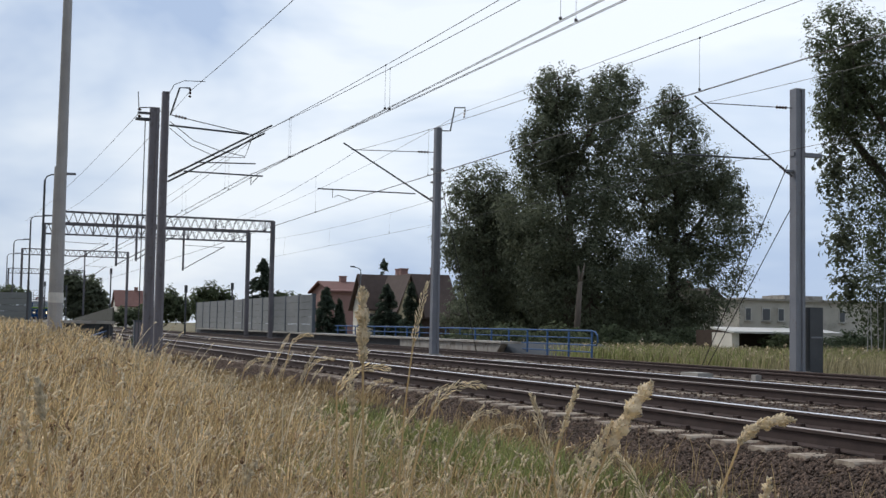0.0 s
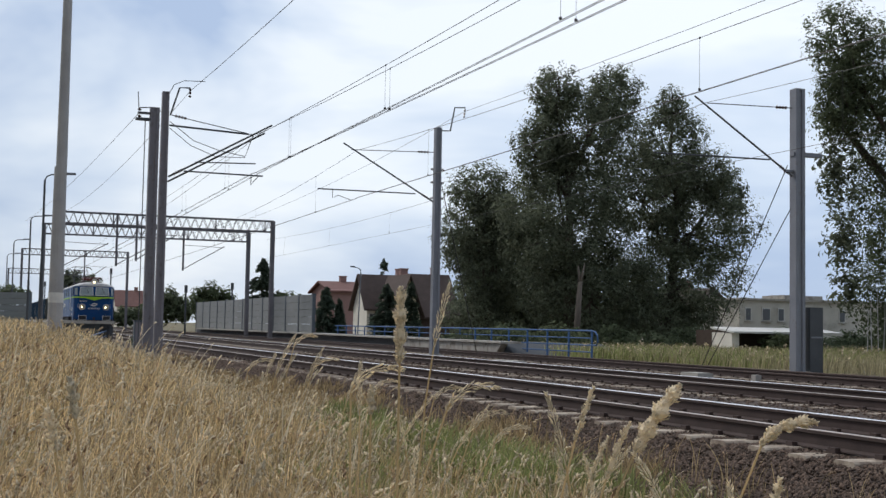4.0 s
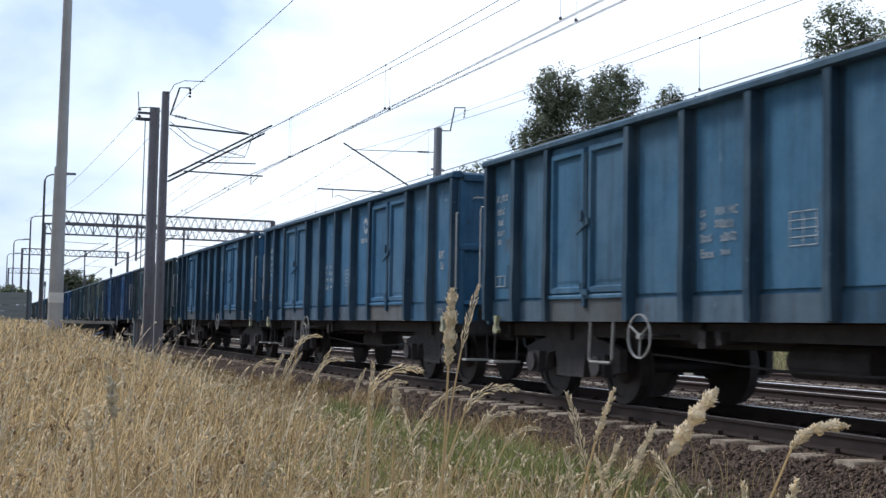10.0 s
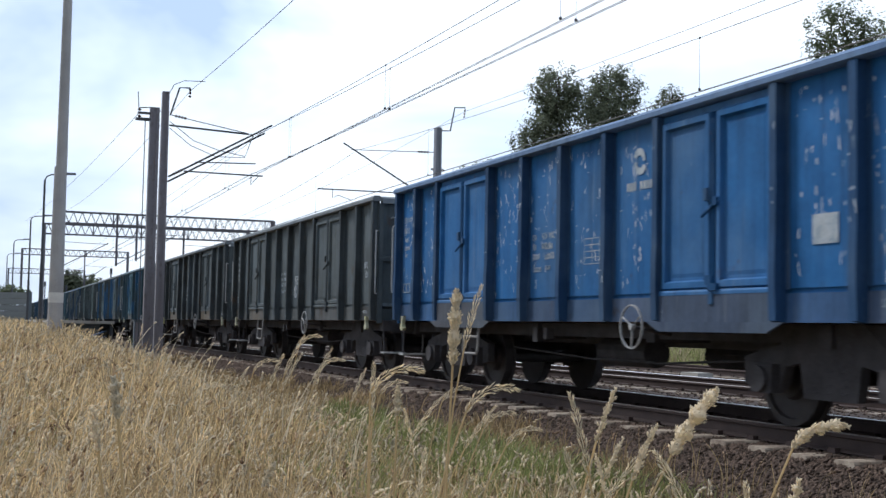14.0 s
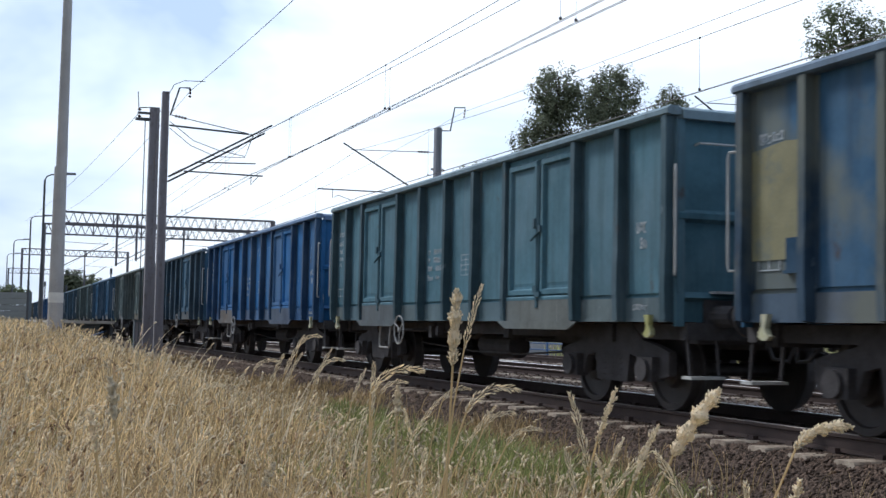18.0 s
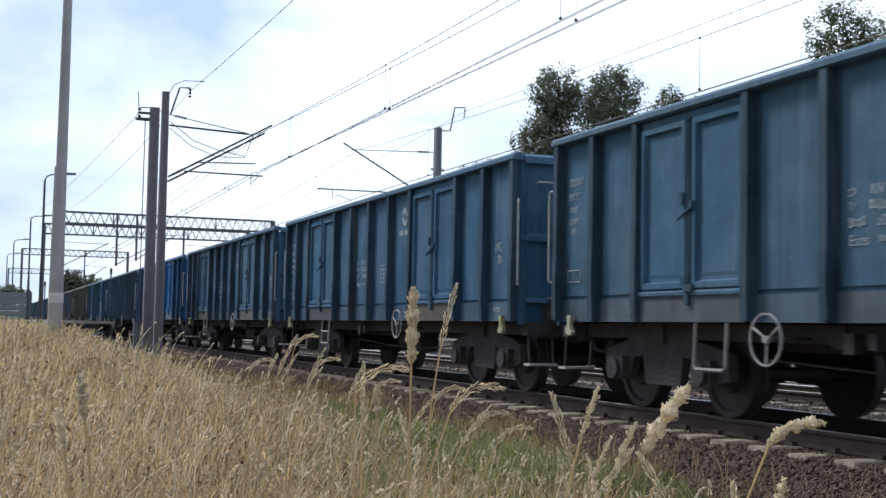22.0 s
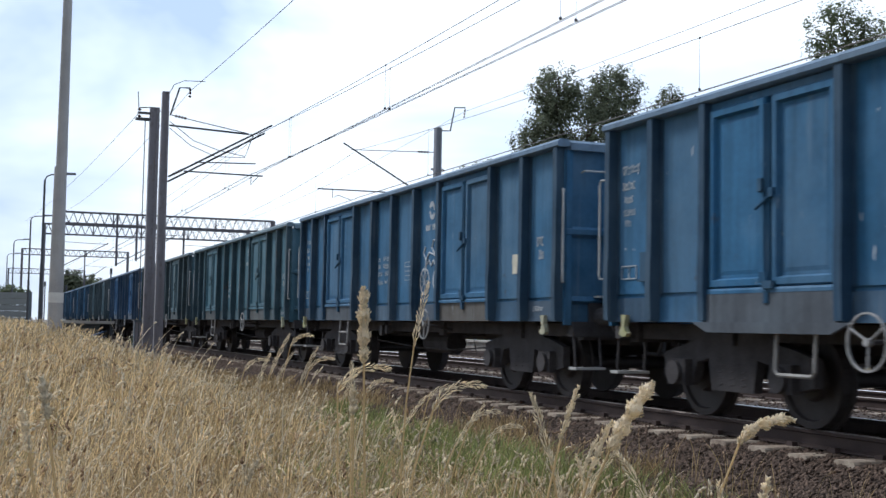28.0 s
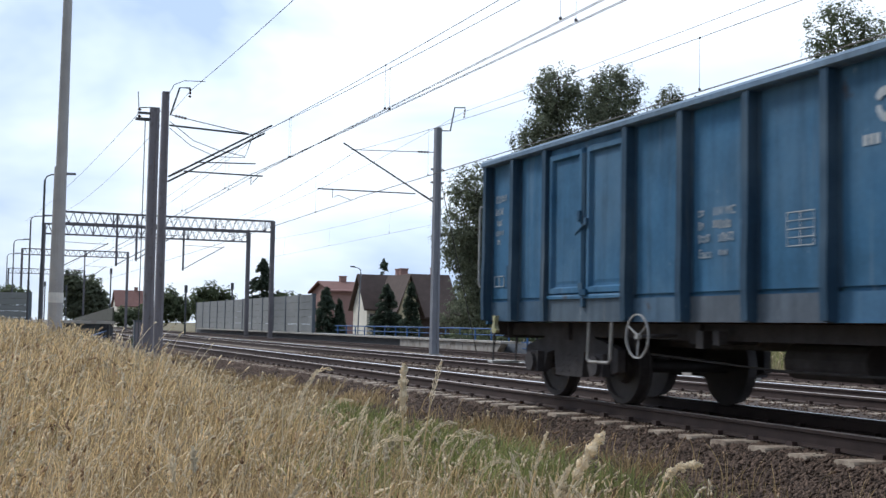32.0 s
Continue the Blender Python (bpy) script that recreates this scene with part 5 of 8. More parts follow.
def sprayed_letters(parent, z0, z1, seed, clouds, fills, line):
    """A sprayed piece along the whole side: soft-edged coloured clouds, pale dome and wedge letters over them, with dark outlines, cut by the ribs."""
    r = random.Random(seed)

    def sheet(name, pts, x, m, words):
        bm = B()
        bm.faces.new([bm.verts.new((x, y, z)) for y, z in pts])
        part(name, bm, m, parent, words)

    def cloud(cy, cz, ry, rz, lo, hi):
        q = [r.uniform(0.75, 1.15) for _ in range(9)]
        out = []
        for k in range(36):
            a = math.tau * k / 36
            u = 9 * k / 36
            rad = q[int(u) % 9] * (1 - u % 1) + q[(int(u) + 1) % 9] * (u % 1) + 0.08 * math.sin(5 * a + cy)
            out.append((max(lo, min(hi, cy + ry * rad * math.cos(a))), max(1.30, cz + rz * rad * math.sin(a))))
        return out
    for lo, hi in zip(RIBS[:-1], RIBS[1:]):
        door = (lo, hi) in DOORS
        spans = [(lo + 0.09, hi - 0.09)] if not door else [(lo + 0.16, (lo + hi) / 2 - 0.15), ((lo + hi) / 2 + 0.15, hi - 0.16)]
        for a, b in spans:
            xb = -1.4165 if door else -1.3915
            w = b - a
            for k in range(2):
                sheet("graffiti_cloud", cloud(a + w * r.uniform(0.2, 0.8), z0 + (z1 - z0) * r.uniform(0.35, 0.95), w * r.uniform(0.35, 0.6), r.uniform(0.22, 0.42), a, b), xb - 0.001 * k, r.choice(clouds), "soft purple sprayed cloud")
            n = 2
            for k in range(n):
                p, q = a + w * (k + 0.04) / n, a + w * (k + 0.94) / n
                h = (z1 - z0) * r.uniform(0.55, 1.15)
                slant = r.uniform(-0.35, 0.35) * (q - p)
                kind = r.choice(("dome", "wedge", "dome", "bar"))
                top = z0 + h
                if kind == "dome":
                    pts = [(p, z0)] + [((p + q) / 2 - (q - p) / 2 * math.cos(math.pi * t / 10), z0 + h * (0.35 + 0.65 * math.sin(math.pi * t / 10))) for t in range(11)] + [(q, z0)]
                elif kind == "wedge":
                    pts = [(p, z0)] + [(p + (q - p) * t / 8, z0 + h * math.cos(math.pi / 2 * (t / 8) ** 1.5)) for t in range(8)] + [(q, z0)]
                else:
                    pts = [(p, z0), (p + slant, top - 0.1), (p + slant + 0.06, top), (q + slant - 0.06, top + 0.04), (q + slant, top - 0.06), (q, z0)]
                pts = [(max(a, min(b, y)), z) for y, z in pts]
                cy, cz = sum(y for y, _ in pts) / len(pts), sum(z for _, z in pts) / len(pts)
                sheet("graffiti_outline", [(max(a, min(b, cy + (y - cy) * 1.07)), max(1.292, cz + (z - cz) * 1.05)) for y, z in pts], xb - 0.003, line, "dark sprayed outline")
                sheet("graffiti_fill", pts, xb - 0.005, r.choice(fills), "pale sprayed letter shape")
                if r.random() < 0.6:
                    sheet("graffiti_shade", [(cy - 0.03, z0 + 0.03), (cy + 0.03, z0 + 0.03), (cy + 0.05, z0 + h * 0.45), (cy, z0 + h * 0.5)], xb - 0.007, line, "dark sprayed stroke")


def line_drawing(parent, y, z, size, material, x=-1.3925):
    """A white sprayed drawing: two spoked rings joined by looping lines."""
    for e in (-1, 1):
        bm = B()
        disc(bm, (x, y + e * 0.62 * size, z), 0, 0.46 * size, 0.002, 24, 0.39 * size)
        part("sprayed_ring", bm, material, parent, "white sprayed ring")
        for k in range(4):
            a = k * math.pi / 4
            bm = B()
            tube(bm, (x, y + e * 0.62 * size - 0.4 * size * math.cos(a), z - 0.4 * size * math.sin(a)), (x, y + e * 0.62 * size + 0.4 * size * math.cos(a), z + 0.4 * size * math.sin(a)), 0.006, n=4)
            part("sprayed_line", bm, material, parent, "white sprayed line")
    for pts in (((-0.62, 0.0), (-0.5, 0.7), (-0.2, 0.95), (0.3, 0.85), (0.55, 0.6), (0.62, 0.0)), ((-0.5, 0.7), (-0.75, 0.95), (-0.6, 1.15)), ((0.3, 0.85), (0.55, 1.25), (0.2, 1.35), (0.05, 1.1), (0.3, 0.85)),
                ((-0.4, 0.55), (-0.2, 0.7), (0.0, 0.5), (0.2, 0.68), (0.38, 0.5))):
        bm = B()
        pipe(bm, [(x, y - u * size, z + v * size) for u, v in pts], 0.013, 4)
        part("sprayed_line", bm, material, parent, "white sprayed line")


def repaint(wg, bays, z0, z1, material, inset=0.07, x=-1.3922, ribs=RIBS):
    """Freshly painted patches on the panels between ribs."""
    for b in bays:
        a, c = ribs[b] + inset, ribs[b + 1] - inset
        bm = B()
        prism(bm, [(a, z0), (c, z0), (c, z1 - 0.05), ((a * 2 + c) / 3, z1), (a, z1 - 0.02)], 0, x - 0.001, x + 0.001)
        part("repainted_patch", bm, material, wg, "freshly repainted patch")


REAR_WHEEL = (2, 3, 13, 14, 16, 17, 19, 22, 28, 32, 39)
PLAIN = (26, 28)
DEEP = (9, 16, 17, 27, 32)
MASTERS = {}
WAGONS = []
rp = random.Random(11)
for i, (c, words) in enumerate(FLEET):
    make = "plain" if i in PLAIN else "rear" if i in REAR_WHEEL else "front"
    make = (make, i in DEEP)
    if make in MASTERS:
        wg = copy_thing(MASTERS[make], Matrix())
    else:
        wg = MASTERS[make] = build_wagon(*make)
    tagged(wg, words + " open freight wagon on the main track", "freight wagon", "wagons of the coal train")
    for o in sides_of(wg):
        kind = o.name.split(".")[0]
        if kind in ("lower_panel", "threshold"):
            grey = (0.17, 0.135, 0.095) if rp.random() < 0.35 else (0.105, 0.098, 0.09)
            t = rp.uniform(0.15, 0.6) if kind == "lower_panel" else rp.uniform(0.6, 0.95)
            paint(o, [a * (1 - t) + g * t for a, g in zip(c, grey)], rp.uniform(0.8, 1.1))
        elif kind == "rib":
            # grime plus the shade of the ribs' sunless faces, both put into the colour
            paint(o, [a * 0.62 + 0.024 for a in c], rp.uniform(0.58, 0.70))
        elif kind in ("top_rim", "end_rim"):
            t = 0.10 if i in (1, 19, 20, 21, 22, 23, 24) else 0.30
            edge = (0.07, 0.085, 0.09) if i < 9 else (0.40, 0.43, 0.47)
            paint(o, [a * (1 - t) + b * t for a, b in zip(c, edge)], 0.75 if i < 9 else 1.0)
        elif kind in ("door_latch", "latch_block", "label_holder"):
            paint(o, c, 0.55)
        elif kind in ("end_wall", "end_band", "corner_post"):
            paint(o, c, 0.9)
        elif kind in ("side_panel", "door", "hatch", "door_sill", "door_header", "door_post", "side_wall", "hatch_hood"):
            paint(o, c, rp.uniform(0.92, 1.08))
            if i == 28 and kind == "side_panel" and o.location.y < -5.5:
                paint(o, (0.05, 0.12, 0.22))
            if i == 29 and kind == "door":
                paint(o, (0.04, 0.12, 0.24))
        else:
            paint(o, c)
    WAGONS.append(wg)

M_ORANGE = mat("faded_orange_marking", (0.33, 0.22, 0.15), 0.7, vary=0.3, scale=12, bump=0.0)
M_GWHITE = mat("white_spray_paint", (0.50, 0.53, 0.56), 0.7, vary=0.2, scale=8, bump=0.0)
M_GPURPLE = mat("purple_spray_paint", (0.13, 0.06, 0.15), 0.7, vary=0.3, scale=6, bump=0.0)
M_GVIOLET = mat("dark_violet_spray_paint", (0.06, 0.05, 0.12), 0.7, vary=0.3, scale=6, bump=0.0)
for i in (0, 3, 4, 6, 8, 9, 13, 18, 20, 21, 22, 23, 24, 25, 26, 30, 32, 33, 34, 35, 36, 38, 39):
    m = M_ORANGE if i in (15, 22, 24) else M_MARK
    place_logo(WAGONS[i], -1.71, 2.74, 0.30, M_MARK, x=-1.392)
    place_blocks(WAGONS[i], -1.42, -2.0, 2.43, 2.52, 8, m, gaps=(3,), x=-1.392)
M_GGREY = mat("pale_grey_spray_paint", (0.40, 0.41, 0.43), 0.7, vary=0.25, scale=5, bump=0.0, tint=(0.16, 0.15, 0.18), tint_amount=0.4, tint_scale=4)
M_GDARK = mat("dark_spray_line", (0.06, 0.05, 0.09), 0.7, vary=0.2, bump=0.0)
M_PATCHBLUE = mat("fresh_blue_patch", (0.025, 0.11, 0.25), 0.5, vary=0.2, scale=3, bump=0.05, tint=(0.10, 0.13, 0.14), tint_amount=0.35, tint_scale=5)
sprayed_letters(WAGONS[27], 1.32, 2.02, 5, [M_GPURPLE, M_GPURPLE, M_GVIOLET], [M_GWHITE, M_GGREY, M_GGREY], M_GDARK)
for i, y in ((33, -1.71), (35, -1.71), (21, -0.57), (10, -0.57)):
    line_drawing(WAGONS[i], y, 1.62, 0.48 if i > 12 else 0.3, M_GWHITE)
repaint(WAGONS[28], (11, 9, 7, 6), 1.29, 1.80, M_PATCHBLUE, ribs=PLAIN_RIBS)
repaint(WAGONS[28], (7,), 1.86, 2.06, M_PATCHBLUE, 0.25, ribs=PLAIN_RIBS)
repaint(WAGONS[29], (3, 9), 1.3, 2.1, M_PATCHBLUE)
repaint(WAGONS[14], (6,), 1.28, 3.12, M_PATCHBLUE, 0.09)
repaint(WAGONS[14], (3,), 1.28, 2.3, M_PATCHBLUE, 0.09)
repaint(WAGONS[14], (9,), 1.28, 2.0, M_PATCHBLUE, 0.09)


M_FLAKE = mat("bare_pale_flakes", (0.66, 0.70, 0.74), 0.7, vary=0.2, scale=8, bump=0.0)


def chips(wg, seed, n):
    """Peeled flakes: small pale slivers along panels and rib edges."""
    r = random.Random(seed)
    bm = B()
    for k in range(n):
        y, z = r.uniform(-6.2, 6.2), 1.35 + 1.7 * r.random() ** 0.8
        near = min(abs(y - q) for q in RIBS)
        x = -1.5135 if near < 0.05 else -1.3915
        if 0.05 <= near < 0.12 or any(a < y < b for a, b in DOORS):
            continue
        h, w, t = 0.010 + 0.07 * r.random() ** 2, r.uniform(0.003, 0.009), r.uniform(-0.4, 0.4)
        pts = [(-w, -h), (w * r.uniform(0.2, 1), -h * 0.6), (w, h * 0.3), (w * 0.3, h), (-w * 0.8, h * 0.5)]
        bm.faces.new([bm.verts.new((x, y + u + t * v * 0.5, z + v)) for u, v in pts])
    tagged(part("flaked_paint", bm, M_FLAKE, wg, "peeled pale paint flakes"), kind="stuff")


for i, n in ((9, 700), (17, 90), (3, 40), (6, 60), (20, 40), (21, 60), (25, 40), (32, 60), (12, 30), (36, 30)):
    chips(WAGONS[i], 300 + i, n)
M_PATCHBEIGE = mat("beige_primer_patch", (0.185, 0.182, 0.14), 0.7, vary=0.25, scale=3, bump=0.05, tint=(0.10, 0.14, 0.16), tint_amount=0.4, tint_scale=5)
M_OLDYELLOW = mat("old_yellowish_paint", (0.20, 0.19, 0.11), 0.7, vary=0.3, scale=2.5, bump=0.05, tint=(0.10, 0.13, 0.13), tint_amount=0.4, tint_scale=4)
repaint(WAGONS[5], (9,), 1.9, 2.5, M_PATCHBEIGE)
repaint(WAGONS[15], (9,), 1.55, 2.62, M_OLDYELLOW, 0.12)
for i, m in ((7, M_PAINT_OLIVE), (15, M_PAINT_OLIVE), (13, M_PAINT_BLUE), (29, M_PAINT_BLUE), (12, M_PAINT_BLUE)):
    for o in sides_of(WAGONS[i]):
        if o.name.split(".")[0] in ("side_panel", "door", "lower_panel", "rib"):
            o.material_slots[0].link = "OBJECT"
            o.material_slots[0].material = m

M_CARD = mat("pale_label_card", (0.58, 0.55, 0.44), 0.8, vary=0.2, scale=9, bump=0.03)
for i, y, z, w, h in ((26, -4.62, 1.72, 0.26, 0.34), (14, -5.0, 1.42, 0.30, 0.26), (33, -4.95, 1.62, 0.16, 0.26), (38, -4.95, 1.55, 0.18, 0.24), (9, -4.85, 1.66, 0.34, 0.26)):
    bm = B()
    box(bm, -1.393, -1.389, y - w / 2, y + w / 2, z, z + h)
    part("label_card", bm, M_CARD if i != 9 else M_MARK, WAGONS[i], "small pale label card")

# ---- the locomotive: front face at y = 0, rear at y = 18 ----
loco = tagged(new("locomotive"), "dark blue electric locomotive with a lime stripe and pale roof", "locomotive")


def lean(z, y):
    """How far the cab front slopes back above the stripe."""
    return 0.30 * max(0.0, min(1.0, (z - 2.62) / 0.95))


STATIONS = ((0.0, 1.12), (0.10, 1.24), (0.34, 1.42), (0.55, 1.48), (1.0, 1.5), (9.0, 1.5), (17.0, 1.5), (17.45, 1.48), (17.66, 1.42), (17.90, 1.24), (18.0, 1.12))


def loft(bm, levels, cap_low=True):
    """Body shell lofted through the stations; levels are (z, width factor, drop at the ends)."""
    rings = []
    for y, w in STATIONS:
        mid = y if y < 9 else 18 - y
        ring = []
        for side in (-1, 1):
            for z, k, end in (levels if side < 0 else levels[::-1]):
                e = max(0.0, 1 - mid / 0.7)
                zz = z - end * e
                push = lean(zz, y) * max(0.0, 1 - mid / 1.0)
                yy = y + (push if y < 9 else -push)
                ring.append(bm.verts.new((side * w * k, yy, zz)))
        rings.append(ring)
    k = len(rings[0])
    for a, b in zip(rings[:-1], rings[1:]):
        for i in range(k):
            bm.faces.new((a[i], a[(i + 1) % k], b[(i + 1) % k], b[i]))
    bm.faces.new(rings[0][::-1])
    bm.faces.new(rings[-1])


bm = B()
loft(bm, [(1.18, 1.0, 0.26), (1.5, 1.0, 0), (2.62, 1.0, 0), (3.0, 0.995, 0), (3.48, 0.985, 0)])
part("body", bm, M_LOCO, loco)
bm = B()
loft(bm, [(3.482, 0.99, 0), (3.56, 0.955, 0), (3.66, 0.85, 0.03), (3.76, 0.62, 0.06), (3.82, 0.3, 0.08)])
part("roof", bm, M_ROOF, loco, "pale grey curved roof", smooth=True)

for s in (-1, 1):
    bm = B()
    line = [(y, w) for y, w in STATIONS if 0.3 < y < 17.7]
    cols = [[bm.verts.new((s * (w + g), y + (lean(z, y) if y < 0.9 else (-lean(z, y) if y > 17.1 else 0)) * 0.6, z)) for g, z in ((0.0, 2.60), (0.009, 2.60), (0.009, 2.70), (0.0, 2.70))] for y, w in line]
    for a, b in zip(cols[:-1], cols[1:]):
        for k in range(3):
            bm.faces.new((a[k], a[k + 1], b[k + 1], b[k]))
    part("side_stripe", bm, M_LIME, loco, "lime green stripe")


def front_y(x, back=0.0):
    """y of the cab face at sideways place x, from the stations."""
    ax = abs(x)
    for (y0, w0), (y1, w1) in zip(STATIONS[:4], STATIONS[1:5]):
        if ax <= w0:
            return y0
        if ax <= w1:
            return y0 + (y1 - y0) * (ax - w0) / (w1 - w0)
    return 1.0


def face_strip(bm, xs, zlo, zhi, off, rear):
    rows = []
    for x, a, b in zip(xs, zlo, zhi):
        pair = []
        for z in (a, b):
            y = front_y(x) + lean(z, 0) - off
            pair.append(bm.verts.new((x, 18 - y if rear else y, z)))
        rows.append(pair)
    for p, q in zip(rows[:-1], rows[1:]):
        bm.faces.new((p[0], q[0], q[1], p[1]))


for rear in (False, True):
    bm = B()
    xs = [-1.49, -1.42, -1.24, -1.12, -0.6, -0.25, 0.0, 0.25, 0.6, 1.12, 1.24, 1.42, 1.49]
    lo = [2.60, 2.60, 2.60, 2.60, 2.58, 2.48, 2.41, 2.48, 2.58, 2.60, 2.60, 2.60, 2.60]
    hi = [2.70] * 13
    face_strip(bm, xs, lo, hi, 0.012, rear)
    part("front_stripe", bm, M_LIME, loco, "lime green chevron stripe")
    for s in (-1, 1):
        ctr, hw = s * 0.58, 0.50

        def corner(dx, z, off):
            y = lean(z, 0) - off
            return (ctr + dx, 18 - y if rear else y, z)
        bm = B()
        inner = [(-s * hw * 1.0, 2.80), (s * hw * 0.99, 2.80), (s * hw * 0.9, 3.40), (-s * hw * 0.9, 3.42)]
        bm.faces.new([bm.verts.new(corner(dx, z, 0.022)) for dx, z in inner])
        part("windscreen", bm, M_SCREEN, loco, "windscreen pane with the sky's reflection in its colour")
        bm = B()
        for (a, b) in zip(inner, inner[1:] + inner[:1]):
            tube(bm, corner(a[0], a[1], 0.022), corner(b[0], b[1], 0.022), 0.022, n=6)
        part("windscreen_frame", bm, M_WHITEPAINT, loco, "pale window frame")
        bm = B()
        tube(bm, corner(s * 0.0 - 0.05, 3.47, 0.05), corner(0.12, 3.02, 0.05), 0.012, n=6)
        tube(bm, corner(0.12, 3.14, 0.05), corner(0.14, 2.95, 0.05), 0.02, n=6)
        part("wiper", bm, M_BLACK, loco)
        # corner window
        bm = B()
        a, b = 1.20, 1.40
        pts = []
        for x, z in ((a, 2.82), (b, 2.82), (b, 3.36), (a, 3.38)):
            y = front_y(x) + lean(z, 0) * 0.75 - 0.02
            pts.append(bm.verts.new((s * (x + 0.03), 18 - y if rear else y, z)))
        bm.faces.new(pts)
        part("corner_window", bm, M_SCREEN, loco)
        yy = 18.0 if rear else 0.0
        d = 1 if rear else -1
        bm = B()
        disc(bm, (s * 0.885, yy + d * 0.06, 1.92), 1, 0.24, 0.14, 24, 0.19)
        part("headlamp_ring", bm, M_GREYRAIL, loco, "pale headlamp ring")
        bm = B()
        disc(bm, (s * 0.885, yy + d * 0.02, 1.92), 1, 0.2, 0.05, 24)
        part("headlamp_dish", bm, M_LAMPDISH if rear else M_LAMPLENS, loco)
        bm = B()
        disc(bm, (s * 0.885 - 0.03, yy + d * 0.06, 1.91), 1, 0.055, 0.04, 16)
        part("headlamp_bulb", bm, M_LAMPDISH if rear else M_LAMPGLASS, loco, "lit warm headlamp" if not rear else "unlit headlamp")
        bm = B()
        pipe(bm, [(s * 1.17, yy + d * 0.02 - d * 0.1, 2.14), (s * 1.19, yy + d * 0.05, 2.12), (s * 1.19, yy + d * 0.05, 1.86), (s * 1.17, yy + d * 0.02 - d * 0.1, 1.84)], 0.013)
        part("grab_handle", bm, M_WHITEPAINT, loco)
        # buffer with an oblong head
        bm = B()
        tube(bm, (s * 0.88, yy, 1.09), (s * 0.88, yy + d * 0.35, 1.09), 0.14, 0.12, 12)
        tube(bm, (s * 0.88, yy + d * 0.3, 1.09), (s * 0.88, yy + d * 0.58, 1.09), 0.08, 0.08, 10)
        box(bm, s * 0.88 - 0.28, s * 0.88 + 0.28, yy + d * 0.60 - 0.025, yy + d * 0.60 + 0.025, 0.925, 1.255)
        bf = part("buffer", bm, M_BLACK, loco, "dark oblong buffer")
        bm = B()
        for x0, x1, z0, z1 in ((-0.29, 0.29, 1.24, 1.268), (-0.29, 0.29, 0.912, 0.94), (-0.29, -0.262, 0.94, 1.24), (0.262, 0.29, 0.94, 1.24)):
            box(bm, s * 0.88 + x0, s * 0.88 + x1, yy + d * 0.60 - 0.032, yy + d * 0.60 + 0.032, z0, z1)
        part("white_rim", bm, M_WHITEPAINT, bf, "white painted rim")
    # central lamp housing and roof ends
    bm = B()
    d = 1 if rear else -1
    y0 = 17.55 if rear else 0.45
    tube(bm, (0, y0 + d * 0.12, 3.84), (0, y0 - d * 1.1, 3.74), 0.25, 0.10, 20)
    part("lamp_housing", bm, M_ROOF, loco)
    bm = B()
    disc(bm, (0, y0 + d * 0.13, 3.84), 1, 0.21, 0.03, 20)
    part("top_lamp_lens", bm, M_LAMPDISH, loco)
    bm = B()
    disc(bm, (-0.02, y0 + d * 0.15, 3.82), 1, 0.065, 0.03, 14)
    part("top_lamp_bulb", bm, M_LAMPDISH if rear else M_LAMPGLASS, loco, "lit warm top lamp" if not rear else "unlit top lamp")
    for x in (-0.5, 0.45):
        bm = B()
        tube(bm, (x, y0 + d * 0.1, 3.62), (x, y0 - d * 0.35, 3.66), 0.05, 0.03, 8)
        part("horn", bm, M_BLACK, loco)
    # plough and front steps
    yy = 18.0 if rear else 0.0
    bm = B()
    prism(bm, [(-1.35, 0.86), (1.35, 0.86), (1.12, 0.16), (-1.12, 0.16)], 1, yy - 0.03 + d * 0.05, yy + 0.03 + d * 0.05)
    box(bm, -1.4, 1.4, yy - d * 0.5 - 0.3, yy - d * 0.5 + 0.3, 0.72, 1.0)
    part("snow_plough", bm, M_DUSTY, loco, "black plough plate below the buffers")
    bm = B()
    pipe(bm, [(-1.38, yy - d * 0.15, 0.95), (-1.4, yy - d * 0.12, 0.6), (-1.18, yy - d * 0.02, 0.6), (-1.18, yy - d * 0.05, 0.95)], 0.016)
    part("footstep", bm, M_GREYRAIL, loco)
    bm = B()
    box(bm, -0.07, 0.07, yy + d * 0.02 - 0.02, yy + d * 0.3 + 0.02, 1.0, 1.14)
    tube(bm, (0, yy + d * 0.3, 1.05), (0, yy + d * 0.34, 0.6), 0.04, n=8)
    pipe(bm, [(0.35, yy + d * 0.05, 0.95), (0.4, yy + d * 0.2, 0.6), (0.38, yy + d * 0.22, 0.45)], 0.025)
    pipe(bm, [(-0.35, yy + d * 0.05, 0.95), (-0.4, yy + d * 0.2, 0.6), (-0.38, yy + d * 0.22, 0.45)], 0.025)
    part("coupling", bm, M_BLACK, loco)
    # white emblem and lettering on the nose
    for flip in (-1, 1):
        bm = B()
        arc = [math.pi * (0.05 + 0.9 * k / 10) for k in range(11)]
        pts = [(flip * (0.27 * math.cos(t) * 0.85 + 0.05), 2.10 + flip * 0.125 * math.sin(t)) for t in arc]
        pts += [(flip * (0.13 * math.cos(t) + 0.04), 2.10 + flip * 0.055 * math.sin(t)) for t in arc[::-1]]
        prism(bm, pts, 1, yy + d * 0.012 - 0.002, yy + d * 0.012 + 0.002)
        part("nose_emblem", bm, M_WHITEPAINT, loco, "pale curved emblem")
